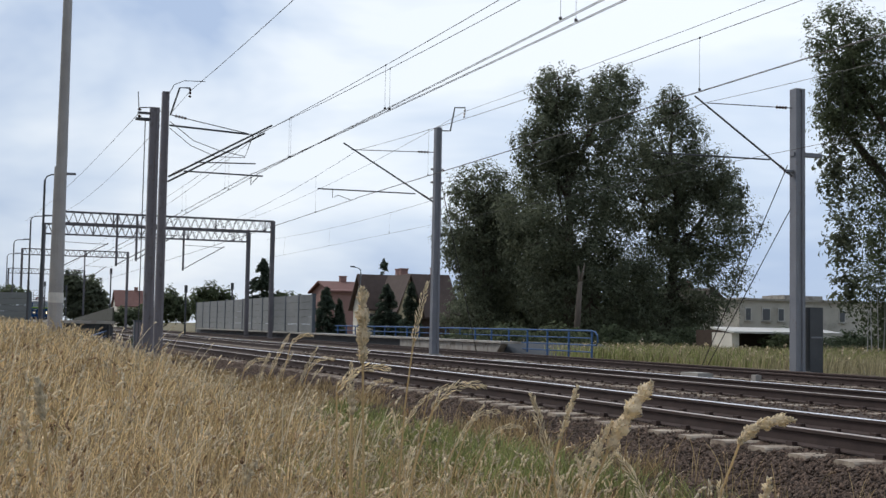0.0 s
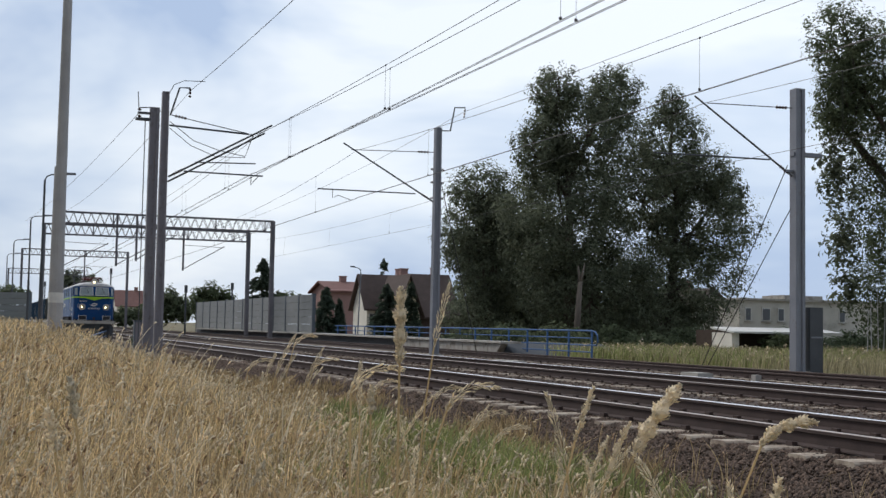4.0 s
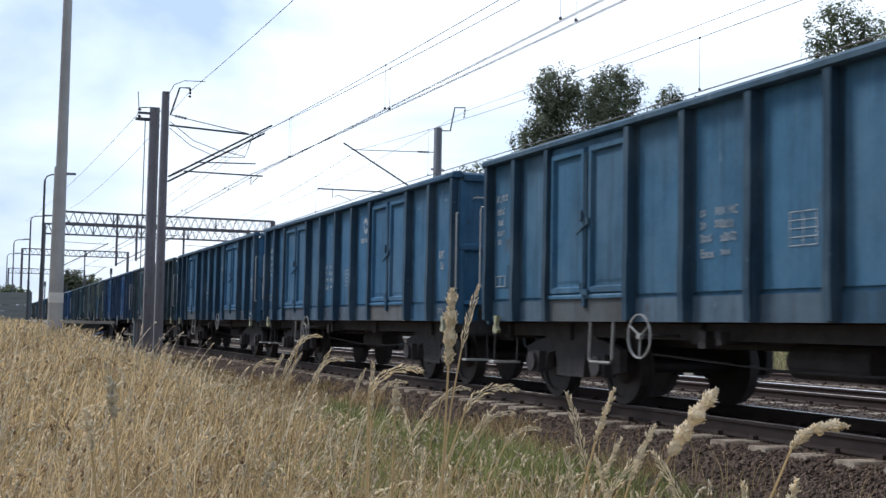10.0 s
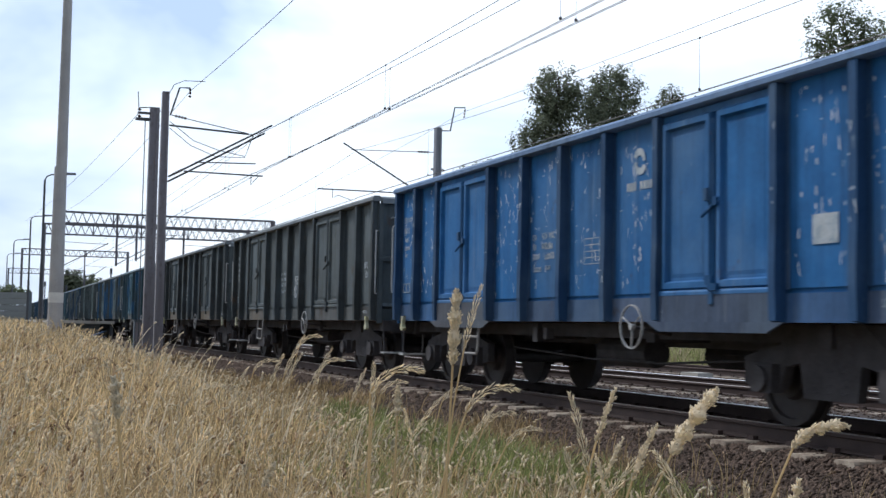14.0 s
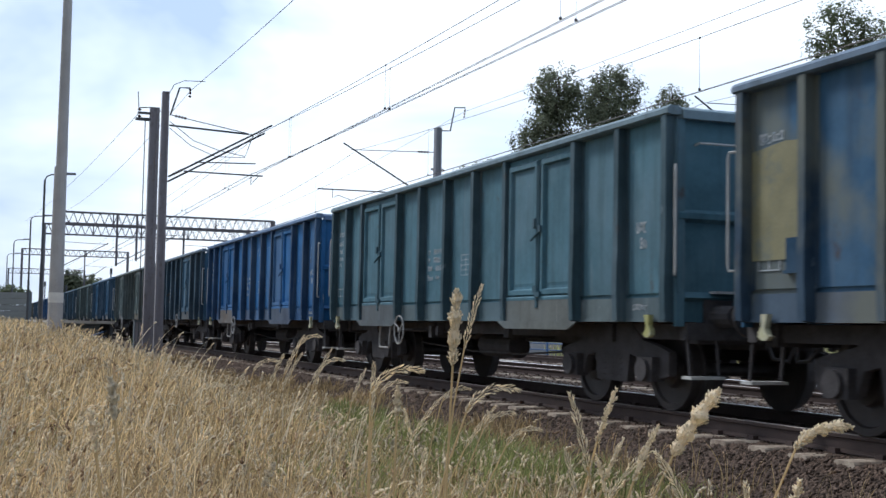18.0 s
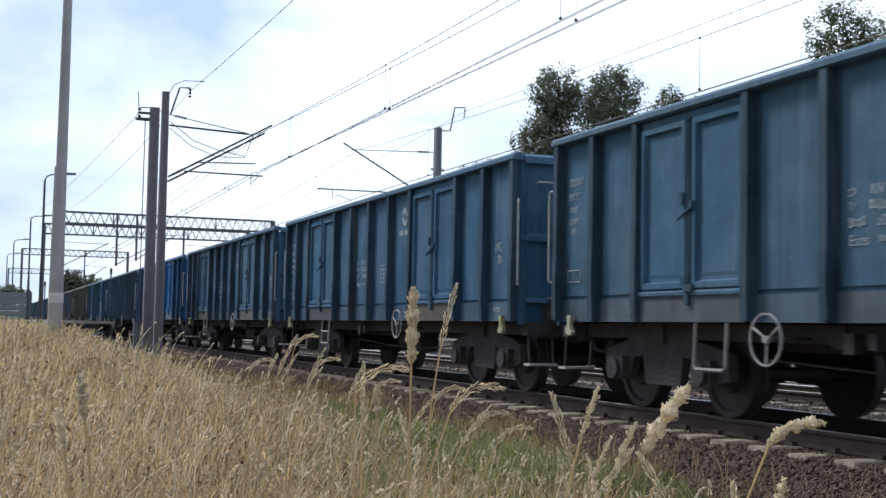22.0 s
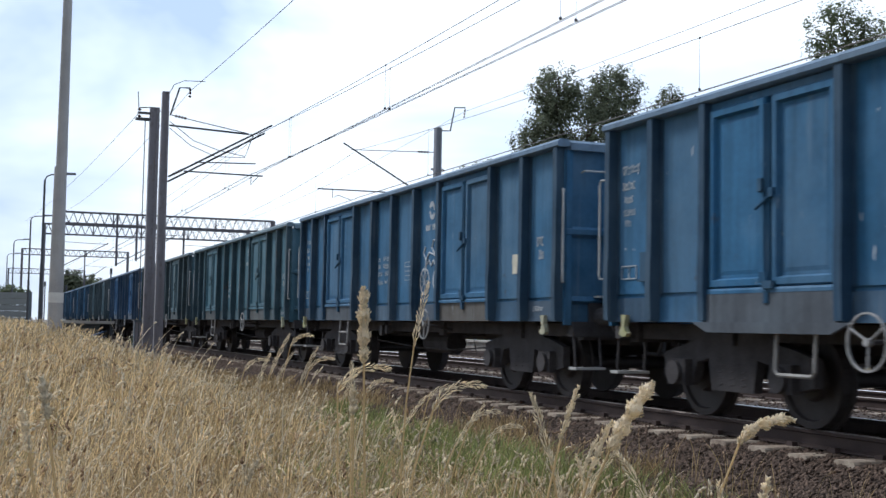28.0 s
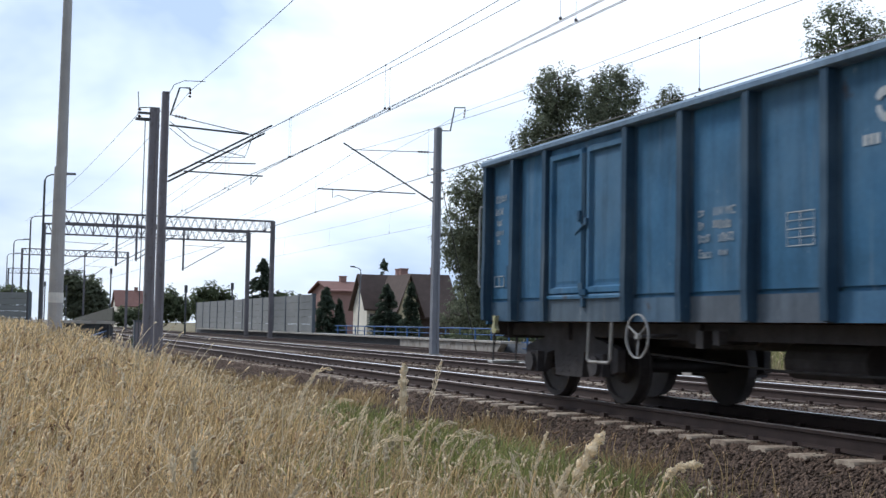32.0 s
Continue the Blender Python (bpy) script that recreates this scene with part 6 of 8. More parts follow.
    for x0, z0, size, n in ((-0.42, 1.75, 0.11, 8), (-1.06, 2.30, 0.10, 4), (-0.74, 2.30, 0.10, 3)):
        r = random.Random(n)
        for k in range(n):
            bm = B()
            w = size * (1.0 if n == 8 else 0.74)
            x, t = x0 + k * w, size * 0.17
            for a, b, lo, hi in ((0.0, t, 0.0, size), (w * 0.72 - t, w * 0.72, 0.0, size * r.choice((1.0, 0.6))), (0.0, w * 0.72, size - t, size), (0.0, w * 0.72, size * 0.42, size * 0.42 + t * r.choice((0.0, 1.0)) + 0.004)):
                box(bm, x + a, x + b, yy + d * 0.012 - 0.002, yy + d * 0.012 + 0.002, z0 + lo, z0 + hi)
            part("letter", bm, M_WHITEPAINT, loco, "pale painted letter")
    for s in (-1, 1):
        bm = B()
        e = (lambda v: 18 - v) if rear else (lambda v: v)
        prism(bm, [(e(0.40), 1.20), (e(0.40), 0.90), (e(1.15), 0.87), (e(1.45), 0.93), (e(1.62), 1.04), (e(1.72), 1.20)], 0, s * 1.455, s * 1.495)
        part("cab_skirt", bm, M_LOCO, loco)

# doors with handrails, side windows and louvres on both sides
for s in (-1, 1):
    xs = s * 1.505
    for c in (3.12, 14.88 + 0.45):
        bm = B()
        box(bm, xs - 0.008, xs + 0.008, c - 0.36, c + 0.36, 1.5, 3.38)
        part("cab_door", bm, M_LOCO, loco)
        bm = B()
        box(bm, xs - 0.014, xs + 0.014, c - 0.2, c + 0.2, 2.78, 3.30)
        part("door_window", bm, M_TEALGLASS, loco)
        for e in (-0.43, 0.43):
            bm = B()
            pipe(bm, [(xs, c + e, 3.42), (xs + s * 0.06, c + e, 3.40), (xs + s * 0.06, c + e, 1.68), (xs, c + e, 1.64)], 0.017)
            part("handrail", bm, M_BRIGHTWHITE, loco, "white door handrail")
        bm = B()
        for e in (-0.22, 0.22):
            box(bm, xs - 0.03, xs + 0.03, c + e - 0.03, c + e + 0.03, 0.45, 1.2)
        for z in (0.46, 0.72, 0.98):
            box(bm, xs - 0.08, xs + 0.04, c - 0.22, c + 0.22, z, z + 0.025)
        part("door_steps", bm, M_UNDER, loco)
        bm = B()
        box(bm, xs - 0.012, xs + 0.012, c - 0.12, c + 0.12, 1.26, 1.42)
        part("step_recess", bm, M_BLACK, loco)
    for y0, y1 in ((0.68, 1.28), (16.75, 17.2)):
        bm = B()
        box(bm, xs - 0.012, xs + 0.012, y0, y1, 2.84, 3.38)
        part("cab_side_window", bm, M_GLASS if y0 > 1 else M_BLACK, loco)
        bm = B()
        for a, b, z0, z1 in ((y0 - 0.04, y1 + 0.04, 3.38, 3.42), (y0 - 0.04, y1 + 0.04, 2.80, 2.84), (y0 - 0.04, y0, 2.84, 3.38), (y1, y1 + 0.04, 2.84, 3.38)):
            box(bm, xs - 0.016, xs + 0.016, a, b, z0, z1)
        part("window_frame", bm, M_LOCO_DARK, loco)
    for c, w in ((6.55, 0.36), (9.1, 0.72), (11.6, 0.34)):
        bm = B()
        box(bm, xs - 0.009, xs + 0.009, c - w / 2, c + w / 2, 2.82, 3.40)
        part("engine_room_window", bm, M_TEALGLASS, loco)
    for y0, y1, z0, z1 in ((13.35, 14.4, 1.75, 2.35),):
        bm = B()
        n = 9
        for k in range(n):
            z = z0 + (z1 - z0) * k / n
            box(bm, xs - 0.008, xs + 0.008, y0, y1, z + 0.008, z + (z1 - z0) / n - 0.008)
        part("louvre_panel", bm, M_LOCO_DARK, loco, "dark louvred panel")
    flip = 1 if s < 0 else -1
    e = place_logo(loco, 12.75 if s < 0 else 10.1, 2.12, 0.52, M_BRIGHTWHITE, x=xs + s * 0.006)
    place_blocks(loco, 12.35, 9.95, 1.98, 2.26, 8, M_WHITEPAINT, x=xs + s * 0.006)
    place_blocks(loco, 2.46, 1.05, 1.63, 1.88, 8, M_WHITEPAINT, x=xs + s * 0.006, gaps=(4,))
    for z, n, a, q in ((1.72, 12, 9.9, 0.13), (1.54, 7, 9.6, 0.12), (1.36, 6, 9.55, 0.12)):
        word(loco, "small_lettering", a, z, n, q, M_MARK, "small faded lettering", n, xs + s * 0.006)
    for y0, y1, z0, z1 in ((1.35, 1.85, 1.28, 1.45), (2.2, 2.45, 1.26, 1.36), (7.3, 7.6, 1.24, 1.30), (13.1, 13.35, 1.24, 1.32)):
        bm = B()
        box(bm, xs - 0.007, xs + 0.007, y0, y1, z0, z1)
        part("notice_plate", bm, M_WHITEPAINT, loco, "small pale notice plate")
    bm = B()
    prism(bm, [(6.95, 2.95), (7.1, 2.95), (7.02, 3.1)], 0, xs - 0.007, xs + 0.007)
    part("warning_triangle", bm, M_YELLOW, loco)

# underframe, equipment boxes, bogies
bm = B()
box(bm, -1.30, 1.30, 0.4, 17.6, 0.85, 1.2)
part("underframe", bm, M_BLACK, loco)
for y0, y1, z0, w in ((6.75, 8.1, 0.66, 1.42), (8.15, 9.9, 0.56, 1.44), (9.95, 10.8, 0.80, 1.42)):
    bm = B()
    box(bm, -w, w, y0, y1, z0, 1.18)
    box(bm, -w - 0.015, w + 0.015, y0 + 0.08, y1 - 0.08, z0 + 0.06, 1.12)
    part("equipment_box", bm, M_BLACK, loco, "grimy equipment box")
bm = B()
prism(bm, [(8.78, 0.86), (9.0, 0.86), (8.89, 1.06)], 0, -1.462, -1.456)
part("warning_sign", bm, M_YELLOW, loco)
for y0 in (4.35, 13.65):
    bm = B()
    box(bm, -0.95, 0.95, -2.3, 2.3, 0.62, 0.86)
    bg = part("bogie", bm, M_BLACK, loco)
    bg.location = (0, y0, 0)
    for s in (-1, 1):
        bm = B()
        prism(bm, [(-2.5, 0.62), (-2.5, 0.86), (-2.1, 0.98), (2.1, 0.98), (2.5, 0.86), (2.5, 0.55), (2.0, 0.44), (1.4, 0.60), (0.5, 0.44), (-0.5, 0.44), (-1.4, 0.60), (-2.0, 0.44)], 0, s * 1.12 - 0.06, s * 1.12 + 0.06)
        part("side_frame", bm, M_BLACK, bg)
        for y in (-1.75, 0.0, 1.75):
            bm = B()
            box(bm, s * 1.14 - 0.1, s * 1.14 + 0.1, y - 0.2, y + 0.2, 0.45, 0.80)
            disc(bm, (s * 1.25, y, 0.62), 0, 0.15, 0.06, 14)
            part("axle_box", bm, M_UNDER, bg)
            for yy in (-0.42, 0.42):
                bm = B()
                pipe(bm, [(s * 1.14 + 0.07 * math.cos(k * 1.257), y + yy + 0.07 * math.sin(k * 1.257), 0.48 + 0.0125 * k) for k in range(27)], 0.02, 5)
                part("coil_spring", bm, M_UNDER, bg)
    for y in (-1.75, 0.0, 1.75):
        wheelset("wheelset", bg, y, 0.62)

# roof gear
bm = B()
for x in (-0.95, 0.95):
    box(bm, x - 0.05, x + 0.05, 3.0, 15.5, 3.72, 3.78)
box(bm, -0.5, 0.5, 6.3, 7.6, 3.8, 4.0)
box(bm, -0.45, 0.45, 9.6, 11.2, 3.8, 3.95)
part("roof_walkway", bm, M_MAST_DARK, loco)
for y in (5.6, 6.0, 8.1, 8.6, 11.9, 12.4):
    bm = B()
    for x in (-0.4, 0.4):
        insulator(bm, (x, y, 3.8), (x, y, 4.12), 0.08, 4)
    part("roof_insulator", bm, M_INSUL, loco)
bm = B()
for x in (-0.4, 0.4):
    pipe(bm, [(x, 4.6, 4.1), (x, 5.6, 4.14), (x, 8.6, 4.14), (x, 12.4, 4.14), (x, 13.5, 4.1)], 0.02)
part("roof_busbar", bm, M_WIRE, loco)


def pantograph(y0, up, material, label):
    """A diamond pantograph: base frame on insulators, two pairs of arms and the collector head."""
    head = 5.58 if up else 4.30
    knee_z, knee_y = (4.75, 0.95) if up else (4.26, 1.35)
    bm = B()
    for x in (-0.55, 0.55):
        box(bm, x - 0.04, x + 0.04, y0 - 1.0, y0 + 1.0, 4.08, 4.16)
    for y in (y0 - 0.9, y0, y0 + 0.9):
        box(bm, -0.6, 0.6, y - 0.04, y + 0.04, 4.08, 4.15)
    pg = part("pantograph", bm, material, loco, label)
    bm = B()
    for x in (-0.55, 0.55):
        for y in (y0 - 0.9, y0 + 0.9):
            insulator(bm, (x, y, 3.78), (x, y, 4.08), 0.08, 3)
    part("insulator", bm, M_INSUL, pg)
    for s in (-1, 1):
        bm = B()
        for x in (-0.5, 0.5):
            tube(bm, (x, y0 + s * 0.25, 4.15), (x * 1.25, y0 + s * knee_y, knee_z), 0.028, n=6)
        tube(bm, (-0.62, y0 + s * knee_y, knee_z), (0.62, y0 + s * knee_y, knee_z), 0.022, n=6)
        part("lower_arm", bm, material, pg)
        bm = B()
        for x in (-0.62, 0.62):
            tube(bm, (x, y0 + s * knee_y, knee_z), (x * 0.8, y0 + s * 0.12, head - 0.1), 0.018, n=6)
        tube(bm, (-0.62, y0 + s * knee_y, knee_z), (0.3, y0 + s * 0.3, head - 0.2), 0.012, n=6)
        part("upper_arm", bm, M_WIRE if up else material, pg)
    bm = B()
    for y in (y0 - 0.2, y0 + 0.2):
        pipe(bm, [(-0.95, y, head - 0.22), (-0.72, y, head - 0.05), (-0.55, y, head), (0.55, y, head), (0.72, y, head - 0.05), (0.95, y, head - 0.22)], 0.022)
    for x in (-0.5, 0.5):
        box(bm, x - 0.02, x + 0.02, y0 - 0.22, y0 + 0.22, head - 0.08, head - 0.04)
    part("collector_head", bm, M_WIRE, pg)


pantograph(4.1, False, M_PANTO, "folded red front pantograph")
pantograph(15.2, True, M_MAST_DARK, "raised diamond rear pantograph touching the wire")

# ---- trees ----
def leaf_cloud(name, lobes, y, depth, count, size, material, parent, seed, shell=0.25):
    """Many small folded leaf sprays in and on uneven lobes (x, z, half width, half height)."""
    r = np.random.default_rng(seed)
    area = np.array([a * b for _, _, a, b in lobes])
    pick = r.choice(len(lobes), count, p=area / area.sum())
    L = np.array(lobes)[pick]
    d = r.standard_normal((count, 3))
    d /= np.linalg.norm(d, axis=1, keepdims=True)
    # each lobe breaks into tufts, so that the outline is uneven and gaps stay open
    tufts = 210
    td = r.standard_normal((len(lobes), tufts, 3))
    td /= np.linalg.norm(td, axis=2, keepdims=True)
    tr = r.uniform(shell, 1.0, (len(lobes), tufts, 1))
    ti = r.integers(0, tufts, count)
    c = (td * tr)[pick, ti]
    spread = r.uniform(0.12, 0.34, (len(lobes), tufts))[pick, ti][:, None]
    q = c + d * spread * r.random((count, 1)) ** 0.6
    pos = np.stack([L[:, 0] + q[:, 0] * L[:, 2], y + q[:, 1] * np.minimum(L[:, 2], depth), L[:, 1] + q[:, 2] * L[:, 3]], -1)
    keep = pos[:, 2] > -0.2
    pos = pos[keep]
    n = len(pos)
    s = size * r.uniform(0.5, 1.5, (n, 1))
    face = q[keep] * 0.9 + d[keep] * 0.5 + np.array([0.0, 0.0, 0.6]) + r.normal(0, 0.45, (n, 3))
    u = np.cross(face, r.standard_normal((n, 3)))
    u /= np.linalg.norm(u, axis=1, keepdims=True) + 1e-9
    w = np.cross(face, u)
    w /= np.linalg.norm(w, axis=1, keepdims=True) + 1e-9
    nrm = np.cross(u, w)
    v = np.stack([pos - u * s, pos + w * s * 0.5 + nrm * s * 0.2, pos + u * s, pos - w * s * 0.5 + nrm * s * 0.2], 1).reshape(-1, 3)
    f = (np.arange(n)[:, None] * 4 + np.array([[0, 1, 2, 3]]))
    ob = raw(name, v, f, material)
    ob.parent = parent
    return ob


def limb(bm, p, q, r0, r1, bend, n=5):
    p, q = Vector(p), Vector(q)
    prev, pr = p, r0
    for k in range(1, n + 1):
        t = k / n
        c = p.lerp(q, t) + Vector((bend * math.sin(t * 3.14), bend * 0.6 * math.sin(t * 4.2), 0))
        rr = r0 + (r1 - r0) * t
        tube(bm, prev, c, pr, rr, 8)
        prev, pr = c, rr


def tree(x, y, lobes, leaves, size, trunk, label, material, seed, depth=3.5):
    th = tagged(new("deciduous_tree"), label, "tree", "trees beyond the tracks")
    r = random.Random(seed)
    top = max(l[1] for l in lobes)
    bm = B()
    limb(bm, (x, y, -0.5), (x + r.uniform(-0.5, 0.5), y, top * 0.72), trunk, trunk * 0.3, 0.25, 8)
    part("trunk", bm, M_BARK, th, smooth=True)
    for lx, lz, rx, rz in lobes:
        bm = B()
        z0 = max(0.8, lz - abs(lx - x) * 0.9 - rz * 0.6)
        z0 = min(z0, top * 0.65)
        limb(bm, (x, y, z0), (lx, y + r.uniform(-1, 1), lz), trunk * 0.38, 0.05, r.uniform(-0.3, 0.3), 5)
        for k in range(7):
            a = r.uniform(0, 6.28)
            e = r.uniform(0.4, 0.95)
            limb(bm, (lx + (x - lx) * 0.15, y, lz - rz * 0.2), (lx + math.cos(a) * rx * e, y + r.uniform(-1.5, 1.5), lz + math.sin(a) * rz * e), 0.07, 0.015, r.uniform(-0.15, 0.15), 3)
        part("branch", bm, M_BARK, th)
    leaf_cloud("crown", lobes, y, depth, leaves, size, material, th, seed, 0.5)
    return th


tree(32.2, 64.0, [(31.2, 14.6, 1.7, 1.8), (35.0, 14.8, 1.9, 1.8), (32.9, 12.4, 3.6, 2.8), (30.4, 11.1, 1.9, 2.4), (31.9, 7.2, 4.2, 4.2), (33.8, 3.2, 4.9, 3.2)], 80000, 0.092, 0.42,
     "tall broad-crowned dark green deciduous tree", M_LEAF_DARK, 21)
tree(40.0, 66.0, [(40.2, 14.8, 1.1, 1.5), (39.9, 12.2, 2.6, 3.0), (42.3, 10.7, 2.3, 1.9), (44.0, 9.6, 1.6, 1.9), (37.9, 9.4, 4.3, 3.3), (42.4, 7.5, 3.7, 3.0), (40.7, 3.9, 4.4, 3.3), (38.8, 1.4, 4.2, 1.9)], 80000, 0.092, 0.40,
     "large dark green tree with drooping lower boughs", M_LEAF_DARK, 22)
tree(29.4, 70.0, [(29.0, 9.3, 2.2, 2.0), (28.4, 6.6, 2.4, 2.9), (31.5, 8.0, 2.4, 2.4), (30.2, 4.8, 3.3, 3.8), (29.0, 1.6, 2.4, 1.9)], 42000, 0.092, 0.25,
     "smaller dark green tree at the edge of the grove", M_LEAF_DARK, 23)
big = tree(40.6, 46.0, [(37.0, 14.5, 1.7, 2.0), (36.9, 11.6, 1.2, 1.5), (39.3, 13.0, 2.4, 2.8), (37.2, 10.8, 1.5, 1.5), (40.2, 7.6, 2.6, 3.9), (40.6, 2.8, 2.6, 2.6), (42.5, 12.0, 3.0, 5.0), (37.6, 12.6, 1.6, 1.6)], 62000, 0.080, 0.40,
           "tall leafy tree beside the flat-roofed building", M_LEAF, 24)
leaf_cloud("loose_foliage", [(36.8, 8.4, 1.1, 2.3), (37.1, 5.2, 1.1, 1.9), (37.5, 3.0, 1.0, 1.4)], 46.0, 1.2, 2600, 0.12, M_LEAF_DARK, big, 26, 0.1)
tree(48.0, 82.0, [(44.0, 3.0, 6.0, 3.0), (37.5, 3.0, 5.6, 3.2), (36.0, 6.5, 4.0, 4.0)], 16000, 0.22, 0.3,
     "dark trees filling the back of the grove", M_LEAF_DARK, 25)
snag = tagged(new("dead_trunk"), "pale broken tree trunk in front of the grove", "tree trunk")
bm = B()
tube(bm, (30.6, 60.0, -0.5), (30.85, 60.0, 3.5), 0.20, 0.13, 10)
tube(bm, (30.84, 60.0, 3.3), (30.72, 60.0, 4.35), 0.12, 0.04, 8)
tube(bm, (30.84, 60.0, 3.3), (31.12, 60.0, 4.5), 0.11, 0.03, 8)
part("trunk", bm, M_SNAG, snag, smooth=True)


def bush(x, y, lobes, leaves, size, label, material, seed, name="shrub"):
    th = tagged(new(name), label, "shrub", "shrubs and far trees")
    bm = B()
    for lx, lz, rx, rz in lobes:
        limb(bm, (x, y, -0.4), (lx, y, lz), 0.10, 0.02, 0.1, 4)
    part("stems", bm, M_BARK, th)
    leaf_cloud("foliage", lobes, y, 3.0, leaves, size, material, th, seed, 0.35)
    return th


def conifer(x, y, z0, z1, r0, label, seed, n=2600):
    """A spruce: a trunk with many drooping boughs of needle sprays, uneven in length."""
    th = tagged(new("conifer"), label, "conifer", "conifers by the houses")
    bm = B()
    tube(bm, (x, y, z0 - 0.5), (x, y, z1 - 0.2), 0.12, 0.02, 8)
    part("trunk", bm, M_BARK, th)
    r = np.random.default_rng(seed)
    boughs = 120
    bt = r.random(boughs) ** 0.9
    ba = r.uniform(0, math.tau, boughs)
    bl = 1.25 * r0 * (1 - bt) ** 0.75 * r.uniform(0.6, 1.12, boughs) + 0.10
    n = n * 2
    k = r.integers(0, boughs, n)
    u = r.random(n) ** 0.7
    rad = bl[k] * u
    wide = 0.16 * r0 * (1 - bt[k]) * (1.1 - u) + 0.05
    a = ba[k]
    z = z0 + (z1 - z0) * bt[k] - 0.35 * rad + 0.12 * rad ** 2 / r0 + r.normal(0, 0.09, n)
    sw = r.normal(0, 1, n) * wide
    pos = np.stack([x + rad * np.cos(a) - sw * np.sin(a), y + rad * np.sin(a) + sw * np.cos(a), z], -1)
    out = np.stack([np.cos(a), np.sin(a), np.full(n, -0.3)], -1) + r.normal(0, 0.35, (n, 3))
    sd = np.cross(out, r.normal(0, 1, (n, 3)))
    sd /= np.linalg.norm(sd, axis=1, keepdims=True)
    s = r.uniform(0.10, 0.24, (n, 1)) * (0.5 + r0 / 3.0)
    v = np.stack([pos - out * s * 0.6, pos + sd * s * 0.32, pos + out * s, pos - sd * s * 0.32], 1).reshape(-1, 3)
    ob = raw("needles", v, np.arange(n)[:, None] * 4 + np.array([[0, 1, 2, 3]]), M_NEEDLE)
    ob.parent = th
    return th


conifer(30.9, 140.0, 0.0, 8.3, 2.6, "dark spruce behind the noise barrier", 31, 4000)
conifer(27.55, 100.0, -0.3, 3.9, 1.25, "dark rounded conifer at the end of the barrier", 32, 4200)
conifer(28.73, 100.0, -0.3, 3.0, 0.6, "low dark conifer beside the footpath", 33, 2400)
conifer(29.86, 85.0, -0.3, 3.95, 0.8, "slender spruce in front of the house", 34, 2600)
conifer(29.67, 90.0, -0.3, 4.0, 1.45, "broad spruce in front of the house", 35, 3600)
conifer(48.95, 150.0, -0.3, 9.5, 2.2, "spruce top behind the roofs", 36, 1800)
bush(28.7, 160.0, [(27.2, 3.4, 1.6, 2.2), (28.6, 4.4, 1.6, 2.0), (30.6, 3.4, 1.6, 2.0), (29.0, 1.8, 2.6, 1.8)], 6000, 0.22, "grey-green shrubs behind the barrier", M_HEDGE, 41)
bush(32.0, 140.0, [(33.5, 3.3, 2.2, 1.6), (36.0, 2.8, 1.6, 1.4)], 3000, 0.22, "green garden shrubs behind the barrier", M_HEDGE, 42)
bush(17.5, 220.0, [(15.5, 6.6, 2.6, 2.8), (18.0, 6.0, 2.6, 3.0), (20.0, 4.2, 2.0, 2.4), (17.0, 3.2, 4.0, 2.5)], 9000, 0.34, "dark rounded tree far down the line", M_LEAF_DARK, 43, "far_tree")
bush(24.0, 175.0, [(22.6, 1.9, 2.2, 1.8), (25.6, 3.2, 1.6, 2.6), (27.4, 2.6, 1.5, 2.0), (19.6, 1.4, 2.2, 1.4)], 9000, 0.24, "green bushes beside the far tracks", M_LEAF, 44)
bush(-2.0, 110.0, [(-4.0, 3.6, 2.6, 1.4), (0.0, 3.2, 2.2, 1.2), (2.8, 2.9, 1.6, 0.9), (-8.0, 3.6, 3.0, 1.5)], 6000, 0.2, "grey-green bushes over the near barrier", M_HEDGE, 45)
bush(6.9, 55.0, [(6.9, 0.05, 0.5, 0.45), (7.0, 0.2, 0.3, 0.4)], 700, 0.08, "small green bush beside the ballast", M_HEDGE, 46)
for k in range(9):
    x = 24 + 3.6 * k
    bush(x, 57.0 + (k % 3), [(x - 1.0, 0.25, 1.5, 0.6), (x + 1.2, 0.4, 1.3, 0.8)], 1500, 0.12, "low green undergrowth below the trees", M_LEAF, 50 + k)
bush(36.8, 49.5, [(36.0, 0.3, 0.9, 0.6), (37.6, 0.2, 0.9, 0.5)], 1300, 0.09, "green bush in front of the white shed", M_HEDGE, 70)
bush(41.0, 44.0, [(40.0, 0.6, 1.6, 1.2), (42.6, 0.8, 1.6, 1.4)], 2500, 0.12, "bushy growth beside the tree", M_LEAF, 71)

# bare pale saplings beside the tall tree
sap = tagged(new("sapling"), "bare pale thin stems beside the tall tree", "sapling")
for k in range(14):
    bm = B()
    a = random.uniform(-0.6, 0.6)
    x = 37.2 + 0.3 * k * random.uniform(0.8, 1.2)
    limb(bm, (x, 44.5, -0.4), (x + a, 44.5 + a, random.uniform(1.8, 3.4)), 0.03, 0.008, random.uniform(-0.1, 0.1), 4)
    part("stem", bm, M_POLE, sap)

# trees that close the view behind and beside the camera
for k in range(6):
    x, y = (-45 - 6 * (k % 2), -60 + 25 * k)
    bush(x, y, [(x, 4.0, 5.0, 4.0), (x + 2, 7.5, 4.0, 3.2)], 1500, 0.5, "dark trees on the far side of the field", M_LEAF_DARK, 80 + k, "far_tree")
for k in range(12):
    x = 55 + 12 * (k % 6) + 30 * (k // 6)
    y = 160 + 8 * (k % 3) + 60 * (k // 6)
    bush(x, y, [(x, 2.5, 7.5, 3.0), (x + 5, 3.5, 6, 3.0)], 1800, 0.5, "far line of trees behind the houses", M_LEAF_DARK, 100 + k, "far_tree")


